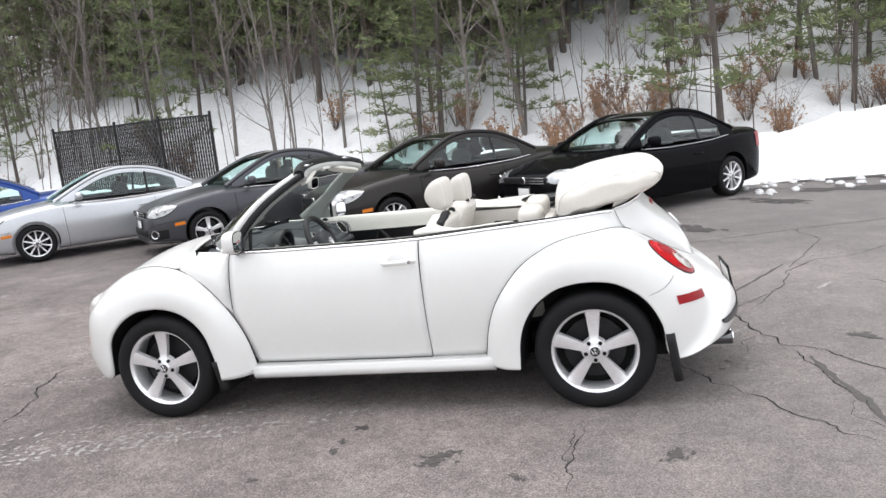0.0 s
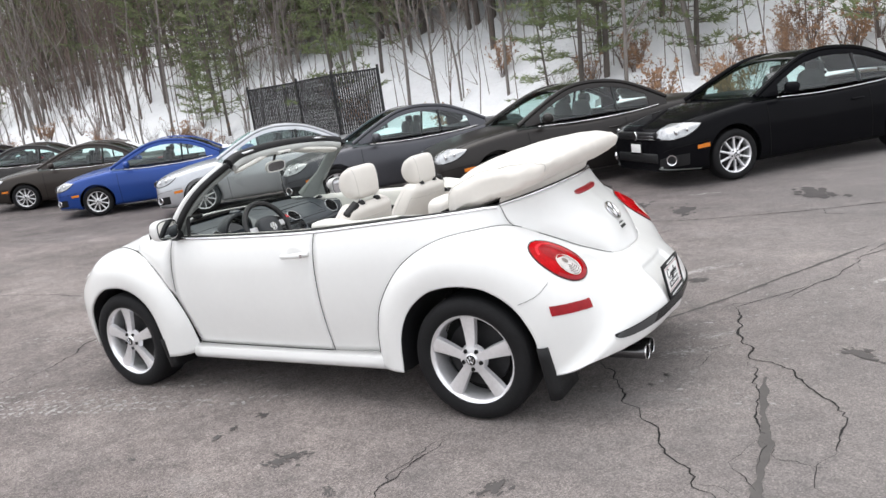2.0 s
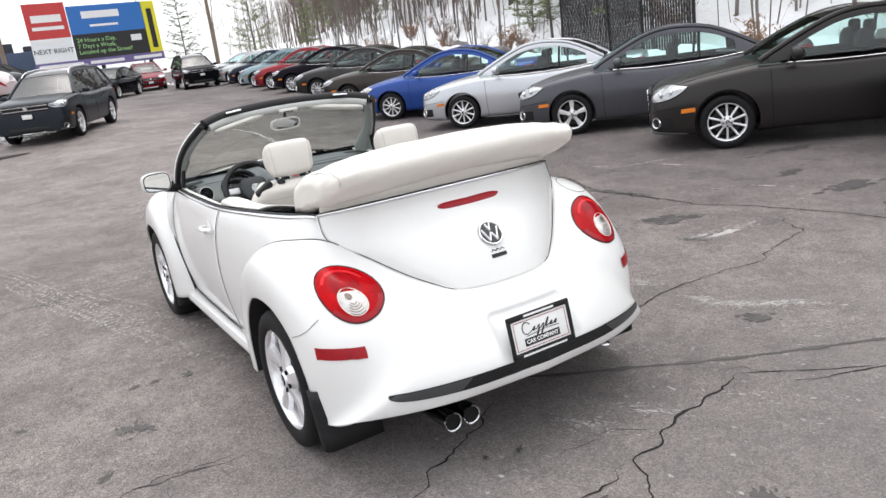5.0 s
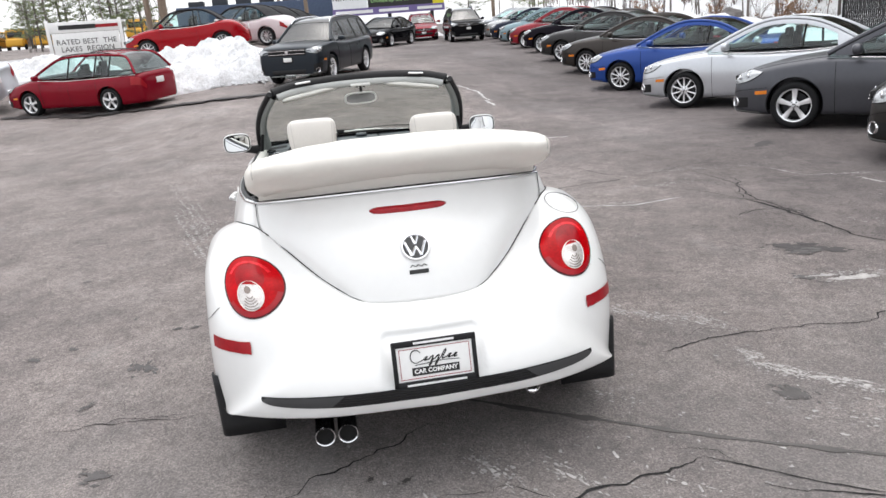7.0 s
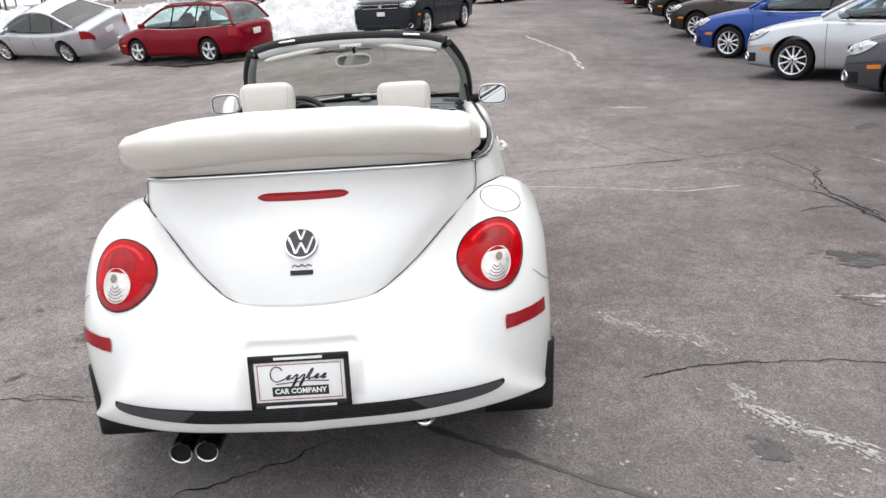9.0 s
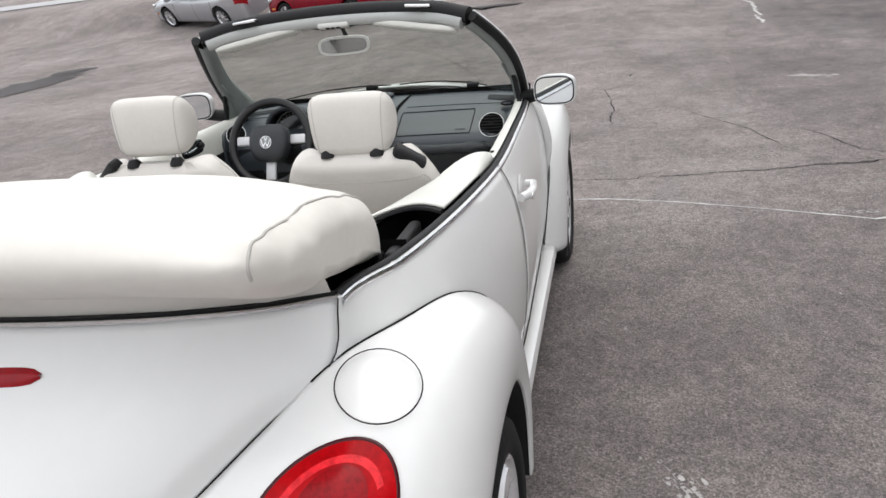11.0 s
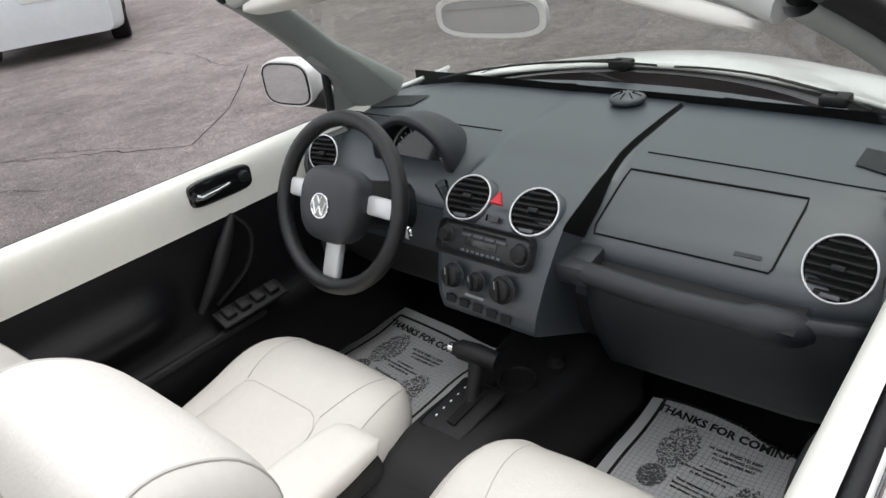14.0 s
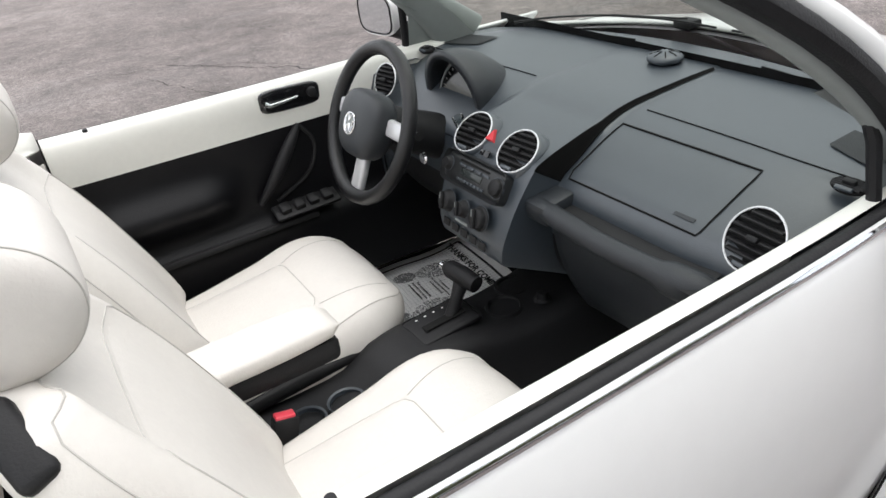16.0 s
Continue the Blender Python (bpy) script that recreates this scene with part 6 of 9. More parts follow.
TONER = mat("footprint_ink", (0.16, 0.16, 0.165), 0.8, var=0.3)


def print_on(mt, m, wide, long):
    """Border, ruled grid, words and two stippled soles, a hair above the paper."""
    def at(x, y, lift=0.0015):
        v = y / long + 0.5
        return m @ Vector((x, y, 0.012 * noise.noise((x * 6, y * 6, 2)) + 0.10 * max(0.0, v - 0.80) ** 1.5 + lift))
    def stroke(x0, y0, x1, y1, w, n=16):
        vs, fs = [], []
        d = Vector((x1 - x0, y1 - y0)).normalized()
        px, py = -d.y * w / 2, d.x * w / 2
        for k in range(n + 1):
            x, y = x0 + (x1 - x0) * k / n, y0 + (y1 - y0) * k / n
            vs += [tuple(at(x + px, y + py)), tuple(at(x - px, y - py))]
        for k in range(n):
            fs.append((2 * k, 2 * k + 1, 2 * k + 3, 2 * k + 2))
        return vs, fs
    a, b = wide / 2 - 0.030, long / 2 - 0.035
    part("mat_border", joined(stroke(-a, b, a, b, 0.008), stroke(-a, -b, a, -b, 0.008), stroke(-a, -b, -a, b, 0.008), stroke(a, -b, a, b, 0.008)), INK, mt, smooth=0)
    lines = [stroke(-a + 0.012 * k, -b, -a + 0.012 * k, b, 0.0008) for k in range(1, int(2 * a / 0.012))] + [stroke(-a, -b + 0.012 * k, a, -b + 0.012 * k, 0.0008) for k in range(1, int(2 * b / 0.012))]
    tagged(part("mat_grid", joined(*lines), GRIDINK, mt, smooth=0), kind="stuff")
    rng = random.Random(5)
    dots = []
    for cx, cy, r1, r2 in ((-0.085, 0.085, 0.040, 0.075), (-0.095, -0.025, 0.030, 0.035), (0.095, -0.02, 0.040, 0.075), (0.085, -0.13, 0.030, 0.035)):
        for k in range(900):
            x, y = rng.uniform(-1, 1), rng.uniform(-1, 1)
            if x * x + y * y < 1 and rng.random() < 0.85:
                s = rng.uniform(0.0008, 0.0022)
                p = [tuple(at(cx + x * r1 + s * i, cy + y * r2 + s * j * rng.uniform(0.6, 1.4), 0.002)) for i, j in ((-1, -1), (1, -1), (1, 1), (-1, 1))]
                dots.append((p, [(0, 1, 2, 3)]))
    tagged(part("sole_print", joined(*dots), TONER, mt, smooth=0), kind="stuff")
    def line_at(txt, x, y, size):
        p, q, r = at(x, y, 0.0025), at(x + 0.02, y, 0.0025), at(x, y + 0.02, 0.0025)
        sx = (q - p).normalized()
        n = sx.cross(r - p).normalized()
        fr = Matrix.Translation(p) @ Matrix(((*sx, 0), (*n.cross(sx), 0), (*n, 0), (0, 0, 0, 1))).transposed()
        words(txt, size, INK, fr, mt, extrude=0.0002, bold=0.035 * size)
    line_at("THANKS FOR COMING IN", 0.0, long / 2 - 0.075, 0.030)
    for k, txt in enumerate(("WE HAVE TRIED TO KEEP", "YOUR CARPETING CLEAN", "WITH THIS PAPER MAT")):
        line_at(txt, 0.025, long / 2 - 0.125 - 0.014 * k, 0.0105)
    for k, txt in enumerate(("A customer is", "the most important person", "in the world to us.")):
        line_at(txt, 0.005, long / 2 - 0.190 - 0.014 * k, 0.0105)
    for k, txt in enumerate(("Your suggestions for", "improving our service", "are always welcome.")):
        line_at(txt, -0.005, long / 2 - 0.255 - 0.014 * k, 0.0105)


for m in (pose(-0.575, 0.366, 0.285, 0, 0, 90), pose(-0.508, -0.480, 0.285, 0, 0, 87)):
    mt = paper_mat(m, 0.41, 0.50)
    print_on(mt, m, 0.41, 0.50)

# ---- parked vehicles ----
DARKSEAT = mat("dark_seat_cloth", (0.05, 0.05, 0.052), 0.85, var=0.2, scale=20)
HEADLENS = mat("headlamp_glass", (0.42, 0.43, 0.44), 0.10, 0.55, var=0.5, scale=9, coat=0.5)
EOS = dict(nose=-2.16, tail=2.24, axle=1.289, r=0.317, wg=0.80, zb=0.975,
           top=[(-2.16, 0.60), (-2.14, 0.68), (-2.09, 0.745), (-1.98, 0.80), (-1.6, 0.895), (-1.2, 0.955), (-0.9, 0.985), (0.0, 0.955), (0.9, 0.98), (1.4, 1.03), (2.0, 1.045), (2.2, 1.01), (2.24, 0.80)],
           wid=[(-2.16, 0.54), (-2.13, 0.67), (-2.06, 0.77), (-1.9, 0.84), (-1.6, 0.88), (-1.2, 0.89), (0.0, 0.885), (1.2, 0.89), (1.8, 0.86), (2.1, 0.77), (2.24, 0.62)],
           roof=[(-0.92, 0.98), (-0.53, 1.19), (-0.16, 1.36), (0.12, 1.425), (0.42, 1.430), (0.78, 1.375), (1.10, 1.245), (1.44, 1.06)], a=2, c=5, glass=(-0.58, 1.13), pillars=(0.62,), doors=(-0.80, 0.72),
           grille=(0.665, 0.105, 0.98, 3), lamp=(0.010, 0.45, 0.605, 0.735, 0.775), frame=0.05, quarter=1.44)
SUV = dict(nose=-2.48, tail=2.55, axle=1.49, r=0.385, wg=0.88, zb=1.12,
           top=[(-2.48, 0.93), (-2.465, 1.01), (-2.42, 1.06), (-2.25, 1.11), (-1.8, 1.16), (-1.25, 1.19), (0.0, 1.12), (1.5, 1.14), (2.3, 1.14), (2.5, 1.06), (2.55, 0.9)],
           wid=[(-2.48, 0.76), (-2.455, 0.85), (-2.36, 0.92), (-2.1, 0.97), (-1.6, 0.985), (0, 0.985), (1.8, 0.98), (2.35, 0.92), (2.55, 0.82)],
           roof=[(-1.25, 1.16), (-0.92, 1.40), (-0.58, 1.63), (-0.20, 1.75), (0.8, 1.79), (1.7, 1.76), (2.15, 1.66), (2.42, 1.15)], a=2, c=5, glass=(-0.90, 2.2), pillars=(-0.02, 0.95, 1.75), doors=(-0.95, 0.05, 1.0),
           grille=(0.93, 0.19, 1.16, 2), lamp=(0.004, 0.40, 0.86, 1.00, 1.02), sill=0.26, frame=0.045)
WAGON = dict(nose=-2.18, tail=2.30, axle=1.289, r=0.317, wg=0.79, zb=0.95,
             top=[(-2.18, 0.60), (-2.14, 0.70), (-2.0, 0.77), (-1.6, 0.88), (-1.1, 0.97), (0.0, 0.93), (1.4, 0.96), (2.0, 0.98), (2.18, 0.965), (2.26, 0.90), (2.30, 0.72)],
             wid=[(-2.18, 0.58), (-2.10, 0.72), (-1.9, 0.82), (-1.5, 0.87), (0, 0.885), (1.4, 0.88), (2.0, 0.83), (2.20, 0.77), (2.27, 0.69), (2.30, 0.56)],
             roof=[(-1.12, 0.97), (-0.72, 1.20), (-0.32, 1.40), (0.1, 1.465), (0.8, 1.475), (1.5, 1.44), (1.88, 1.36), (2.16, 0.98)], a=2, c=5, glass=(-0.85, 1.98), pillars=(0.05, 0.90, 1.35), doors=(-0.85, 0.05, 0.95))
SEDAN = dict(nose=-2.35, tail=2.45, axle=1.355, r=0.33, wg=0.82, zb=0.93,
             top=[(-2.35, 0.60), (-2.30, 0.68), (-2.1, 0.76), (-1.6, 0.86), (-1.1, 0.94), (0, 0.92), (1.3, 0.96), (1.8, 1.03), (2.25, 1.045), (2.38, 1.01), (2.43, 0.92), (2.45, 0.74)],
             wid=[(-2.35, 0.60), (-2.28, 0.74), (-2.0, 0.86), (-1.5, 0.915), (0, 0.925), (1.4, 0.92), (2.1, 0.86), (2.34, 0.79), (2.42, 0.70), (2.45, 0.56)],
             roof=[(-1.15, 0.94), (-0.72, 1.17), (-0.25, 1.35), (0.15, 1.415), (0.6, 1.42), (1.0, 1.36), (1.4, 1.22), (1.9, 1.04)], a=2, c=5, glass=(-0.85, 1.55), pillars=(0.15, 1.05), doors=(-0.85, 0.15, 1.05))
SOFTTOP = dict(nose=-2.05, tail=2.12, axle=1.26, r=0.32, wg=0.74, zb=0.97,
               top=[(-2.05, 0.60), (-2.0, 0.70), (-1.8, 0.82), (-1.4, 0.93), (-0.9, 0.99), (0.0, 0.95), (0.9, 0.98), (1.3, 1.03), (1.6, 1.0), (1.9, 0.86), (2.12, 0.60)],
               wid=[(-2.05, 0.50), (-1.95, 0.68), (-1.7, 0.81), (-1.25, 0.90), (-0.6, 0.84), (0, 0.83), (0.6, 0.84), (1.25, 0.90), (1.7, 0.82), (2.0, 0.66), (2.12, 0.50)],
               roof=[(-0.95, 0.98), (-0.65, 1.20), (-0.38, 1.38), (-0.1, 1.455), (0.3, 1.47), (0.7, 1.42), (1.0, 1.28), (1.32, 1.04)], a=2, c=5, glass=(-0.70, 0.95), pillars=(0.40,), doors=(-0.75, 0.45))


HATCH = dict(WAGON, tail=1.96, top=[(-2.18, 0.60), (-2.14, 0.70), (-2.0, 0.77), (-1.6, 0.88), (-1.1, 0.97), (0.0, 0.93), (1.4, 0.97), (1.75, 1.0), (1.93, 0.93), (1.96, 0.80)],
             wid=[(-2.18, 0.58), (-2.10, 0.72), (-1.9, 0.82), (-1.5, 0.87), (0, 0.885), (1.4, 0.885), (1.8, 0.84), (1.96, 0.74)],
             roof=[(-1.12, 0.97), (-0.72, 1.20), (-0.32, 1.40), (0.1, 1.45), (0.8, 1.45), (1.3, 1.40), (1.62, 1.32), (1.86, 1.0)], glass=(-0.85, 1.70), pillars=(0.05, 0.90), doors=(-0.85, 0.05, 0.95))


def car_skin(sp, x, q):
    """A point of the body's right half at station x; q from 0 (centre of the top) to 1 (sill)."""
    t, w = smooth_at(sp["top"], x), smooth_at(sp["wid"], x)
    lo = sp.get("sill", 0.18) + 0.06 * max(0.0, (abs(x) - sp["axle"] - 0.35) / 0.8)
    pts = [(0, t), (0.42 * w, t - 0.004), (0.74 * w, t - 0.022), (0.905 * w, t - 0.065), (0.965 * w, t - 0.13), (0.995 * w, lo + (t - lo) * 0.62), (w, lo + (t - lo) * 0.45), (0.985 * w, lo + (t - lo) * 0.22), (0.955 * w, lo + 0.04), (0.88 * w, lo)]
    c = cr(pts, q)
    return x, c[0], c[1]


def skin_q(sp, x, z):
    """The place down the side at which the body at station x has height z."""
    a, b = 0.12, 0.8
    for _ in range(24):
        c = (a + b) / 2
        a, b = (c, b) if car_skin(sp, x, c)[2] > z else (a, c)
    return (a + b) / 2


def arches_cut(v, f, sp):
    """Cuts the wheel openings out of a closed body and gives the mesh."""
    me = bpy.data.meshes.new("body_raw")
    me.from_pydata(v, [], f)
    ob = new("body_raw", me)
    vs, fs = [], []
    for x in (-sp["axle"], sp["axle"]):
        for s in (-1, 1):
            n, r = 36, sp["r"] * 1.16
            o = len(vs)
            for y in (s * 0.58, s * 1.3):
                vs += [(x + r * math.cos(2 * math.pi * k / n), y, sp["r"] + 0.015 + r * math.sin(2 * math.pi * k / n)) for k in range(n)]
            side = [(o + k, o + (k + 1) % n, o + n + (k + 1) % n, o + n + k) for k in range(n)]
            caps = [tuple(o + k for k in range(n))[::-1], tuple(o + n + k for k in range(n))]
            fs += [q[::-1] if s > 0 else q for q in side + caps]
    cm = bpy.data.meshes.new("arch_tool")
    cm.from_pydata(vs, [], fs)
    cb = bmesh.new()
    cb.from_mesh(cm)
    bmesh.ops.recalc_face_normals(cb, faces=cb.faces)
    cb.to_mesh(cm)
    cb.free()
    tool = new("arch_tool", cm)
    md = ob.modifiers.new("arches", "BOOLEAN")
    md.operation, md.object, md.solver = "DIFFERENCE", tool, "EXACT"
    out = bpy.data.meshes.new_from_object(ob.evaluated_get(bpy.context.evaluated_depsgraph_get()))
    bpy.data.objects.remove(ob)
    bpy.data.objects.remove(tool)
    return out


def build_car(name, sp, paint, label, spokes=10, five=False, roof_mat=None, panes=None, rails=None, spokes_seg=None):
    """A whole car heading along -x, its parts under one empty at the ground."""
    root = thing(name, label, "car")
    panes = panes or CARGLASS
    ns, nq = 70, 22
    xs = [sp["nose"] + (sp["tail"] - sp["nose"]) * (0.5 - 0.5 * math.cos(math.pi * i / (ns - 1))) for i in range(ns)]
    vs, fs = [], []
    m = 2 * nq - 1
    for x in xs:
        half = [car_skin(sp, x, j / (nq - 1)) for j in range(nq)]
        vs += [(p[0], -p[1], p[2]) for p in half[::-1]] + half[1:]
    for i in range(ns - 1):
        for j in range(m):
            k = (j + 1) % m
            fs.append((i * m + j, i * m + k, (i + 1) * m + k, (i + 1) * m + j))
    fs += [tuple(range(m))[::-1], tuple((ns - 1) * m + j for j in range(m))]
    bm = bmesh.new()
    vv = [bm.verts.new(v) for v in vs]
    for f in fs:
        bm.faces.new([vv[i] for i in f])
    bmesh.ops.recalc_face_normals(bm, faces=bm.faces)
    v2, f2 = as_piece(bm)
    me = arches_cut(v2, f2, sp)
    me.name = "body"
    link_mesh("body", me, paint, root, 38)
    # arch linings
    for x in (-sp["axle"], sp["axle"]):
        for s in (-1, 1):
            part("wheel_housing", grid(lambda u, v: (x + sp["r"] * 1.15 * math.cos(math.pi * (1.15 * u - 0.075)), s * (0.60 + 0.20 * v), sp["r"] + 0.015 + sp["r"] * 1.15 * math.sin(math.pi * (1.15 * u - 0.075))), 18, 3), SEAM, root)
            wheel_parts(root, sp["r"], spokes, 0.2, (x, s * (smooth_at(sp["wid"], x) - 0.03), sp["r"]), s, five)
    # cabin
    tum = 0.44
    framed = sp.get("frame", 0.0)
    zb, wg = sp["zb"], sp["wg"]

    def hw(z):
        return wg - tum * (z - zb)
    n = len(sp["roof"]) - 1

    def line(t):
        p = cr(sp["roof"], t)
        return p[0], p[1]

    def over(t0, t1, inset, bulge, lift=0.0):
        def f(u, v):
            x, z = line(t0 + (t1 - t0) * u)
            k = 2 * v - 1
            return (x - bulge * (1 - k * k), k * (hw(z) - inset), z + lift + 0.03 * (1 - k * k) * (1 if z > zb + 0.2 else 0.3))
        return f
    ta, tc = sp["a"] / n, sp["c"] / n
    part("windshield", grid(over(0.0, ta, 0.035, 0.10), 12, 14), SKYSCREEN if panes is CARGLASS else DARKSCREEN, root)
    rf = part("roof", grid(over(ta, tc, 0.0, 0.04), 20, 14), roof_mat or GLOSSBLACK, root, "dark roof")
    solid(rf, 0.02)
    part("rear_window", grid(over(tc, 1.0, 0.05, -0.04), 12, 14), roof_mat if name == "parked_soft_top" else DARKGLASS, root)
    for s in (-1, 1):
        part("roof_rail", tube([(x, s * hw(z), z) for x, z in (line(t) for t in np.linspace(0, 1, 40))], 0.034, 8), roof_mat or paint, root)

        def pane(u, v):
            x = sp["glass"][0] + (sp["glass"][1] - sp["glass"][0]) * u
            ts = np.linspace(0, 1, 80)
            zt = max(zb + 0.012, float(np.interp(x, [line(t)[0] for t in ts], [line(t)[1] for t in ts])) - 0.035 - framed)
            z = zb - 0.01 + (zt - zb + 0.01) * v
            return (x, s * (hw(z) + 0.004), z)
        part("side_window", grid(pane, 26, 6), panes, root)
        if framed:
            # painted frame over the windows and the panel behind them
            def head(u, v):
                x = sp["roof"][0][0] + 0.10 + (sp["roof"][-1][0] - 0.02 - sp["roof"][0][0] - 0.10) * u
                ts = np.linspace(0, 1, 80)
                z1 = float(np.interp(x, [line(t)[0] for t in ts], [line(t)[1] for t in ts]))
                z0 = max(zb - 0.02, z1 - 0.040 - framed) if sp["glass"][0] < x < sp["glass"][1] else zb - 0.02
                z = z0 + (max(z1, z0 + 0.004) - z0) * v
                return (x, s * (hw(z) + 0.008 + 0.006 * math.sin(math.pi * v)), z)
            part("window_frame", grid(head, 90, 5), roof_mat or paint, root)
        for x in sp["pillars"]:
            u = (x - sp["glass"][0]) / (sp["glass"][1] - sp["glass"][0])
            part("pillar", tube([pane(u + 0.01 * k, k) for k in (0, 0.5, 1.0)], 0.022, 6), GLOSSBLACK, root)
        part("belt_strip", tube([(x, s * (smooth_at(sp["wid"], x) * 0.925 + 0.004), smooth_at(sp["top"], x) - 0.050) for x in np.linspace(sp["glass"][0] - 0.05, sp["glass"][1] + 0.15, 24)], 0.006, 6), CHROME, root, "chrome window strip")
        for x in sp["doors"]:
            part("door_gap", tube([(p[0], s * (p[1] + 0.001), p[2]) for p in (car_skin(sp, x + 0.05 * (q - 0.5), q) for q in np.linspace(0.42, 0.93, 14))], 0.004, 4), SEAM, root)
        for x in sp["doors"][1:]:
            hx = x - 0.20
            p = car_skin(sp, hx, 0.50)
            part("door_handle", tube([(hx - 0.09, s * (p[1] + 0.006), p[2]), (hx, s * (p[1] + 0.03), p[2] + 0.004), (hx + 0.09, s * (p[1] + 0.006), p[2] + 0.006)], 0.013, 8), paint, root)
        mx = sp["glass"][0] + 0.04
        part("door_mirror", joined(ball(0.065, 0.11, 0.07, (mx, s * (wg + 0.20), zb + 0.06), 18, 10, 0.75), tube([(mx, s * (wg + 0.02), zb), (mx, s * (wg + 0.12), zb + 0.03)], 0.02, 6)), paint if spokes_seg != "dark" else GLOSSBLACK, root)

        def patch(x0, x1, q0, q1, lift, taper=0.0):
            def f(u, v):
                x = x0 + (x1 - x0) * u
                p = car_skin(sp, x, q0 + (q1 - q0) * (v * (1 - taper * u) + 0.2 * taper * u))
                d = -1 if x < 0 else 1
                return (p[0] + d * lift * 0.7, s * (p[1] + lift), p[2] + lift * 0.5)
            return grid(f, 12, 6, flip=s > 0)
        nx, tx = sp["nose"], sp["tail"]
        zn = smooth_at(sp["top"], nx + 0.02)
        l0, l1, zl, zh, ze = sp.get("lamp", (0.012, 0.44, zn - 0.05, zn + 0.05, zn + 0.11))

        def lens(u, v):
            x = nx + l0 + (l1 - l0) * u
            low = zl + (ze - zl) * (0.25 * u + 0.75 * u ** 3)
            high = zh + (ze - zh) * u + 0.045 * math.sin(math.pi * min(1, u)) ** 1.2
            low += 0.03 * math.exp(-u / 0.05)
            z = low + (max(high, low + 0.002) - low) * v
            z = min(z, smooth_at(sp["top"], x) - 0.012)
            p = car_skin(sp, x, skin_q(sp, x, z))
            bulge = 0.006 + 0.010 * math.sin(math.pi * v) * math.sin(math.pi * u)
            return (p[0] - bulge * 0.7, s * (p[1] + bulge), p[2])
        lamp = part("headlamp", grid(lens, 20, 8, flip=s > 0), HEADLENS, root, "clear headlamp")
        for du, rr in ((0.30, 0.040), (0.58, 0.034)):
            c = lens(du, 0.48)
            part("headlamp_lens", ball(0.018, rr, rr, (c[0] - 0.002, c[1], c[2]), 14, 8), CHROME, lamp)
        part("headlamp_rim", tube([lens(u, 0) for u in np.linspace(0, 1, 18)], 0.006, 5), GLOSSBLACK, lamp)
        part("tail_lamp", patch(tx - 0.30, tx - 0.008, 0.40, 0.56, 0.008), DARKRED, root, "red tail lamp")
        part("side_marker", patch(nx + 0.36, nx + 0.52, 0.645, 0.685, 0.006), ORANGE, root)
        fz = 0.20 + 0.55 * (sp["r"] - 0.2) + 0.10
        fo = car_skin(sp, nx + 0.075, skin_q(sp, nx + 0.075, fz))
        fv, ff = lathe([(0, -0.012), (0.046, -0.012), (0.052, 0.006), (0.066, 0.010), (0.074, -0.02)], 20)
        part("fog_lamp", moved(([(-p[1], p[0], p[2]) for p in fv], ff), Matrix.Translation((fo[0] - 0.010, s * (fo[1] - 0.004), fz)) @ Matrix.Rotation(radians(-42 * s), 4, "Z")), CHROME, root, "round fog lamp with a bright ring")
        part("lower_intake", patch(nx + 0.004, nx + 0.26, 0.70, 0.86, 0.003, 0.25), BLACK, root)
        part("bumper_lip", patch(nx + 0.004, nx + 0.42, 0.90, 0.945, 0.010), GREYTRIM, root, "pale bumper lip")
        part("bumper_crease", tube([(p[0] - 0.002, s * (p[1] + 0.002), p[2]) for p in (car_skin(sp, nx + 0.02 + 0.50 * k, 0.61) for k in np.linspace(0, 1, 16))], 0.003, 4), SEAM, root)
        part("bonnet_gap", tube([(p[0], s * p[1], p[2] + 0.001) for p in (car_skin(sp, nx + 0.10 + (sp["glass"][0] - nx - 0.25) * k, 0.285) for k in np.linspace(0, 1, 24))], 0.0035, 4), SEAM, root)
    # nose: grille bars, intake, plate, badge
    z0 = smooth_at(sp["top"], sp["nose"])
    gz, gh, gw, gn = sp.get("grille", (z0 + 0.015, 0.12, 1.02, 3))
    nose_x = sp["nose"] + (0.0 if gn == 2 else 0.012)
    part("grille", bx(0.06, gw, gh, 0.025, m=pose(nose_x, 0, gz, 0, -10)), BLACK, root, "black grille with chrome bars")
    for k in range(gn):
        dz = (k - (gn - 1) / 2) * gh / gn
        part("grille_bar", bx(0.014, gw - 0.04, 0.012 if gn == 3 else 0.024, 0.003, m=pose(nose_x - 0.031 + (0.18 * dz if gn == 3 else -0.012), 0, gz + dz, 0, -10)), CHROME, root)
    part("front_intake", bx(0.05, 1.05, 0.13, 0.03, m=pose(sp["nose"] + 0.005, 0, 0.38)), BLACK, root)
    part("badge", moved(([(p[1], p[0], p[2]) for p in lathe([(0, 0.012), (0.052, 0.010), (0.058, 0)], 20)[0]], lathe([(0, 0.012), (0.052, 0.010), (0.058, 0)], 20)[1]), Matrix.Translation((nose_x - 0.036, 0, gz)) @ Matrix.Scale(-1, 4, (1, 0, 0))), CHROME, root)
    part("front_plate", bx(0.012, 0.31, 0.16, 0.004, m=pose(sp["nose"] - 0.014, 0, gz - gh / 2 - 0.11)), GLOSSBLACK, root)
    part("plate_face", bx(0.006, 0.25, 0.11, 0.003, m=pose(sp["nose"] - 0.020, 0, gz - gh / 2 - 0.11)), PAPER, root)
    part("rear_plate", bx(0.012, 0.31, 0.15, 0.004, m=pose(sp["tail"] + 0.008, 0, 0.72)), PAPER, root)
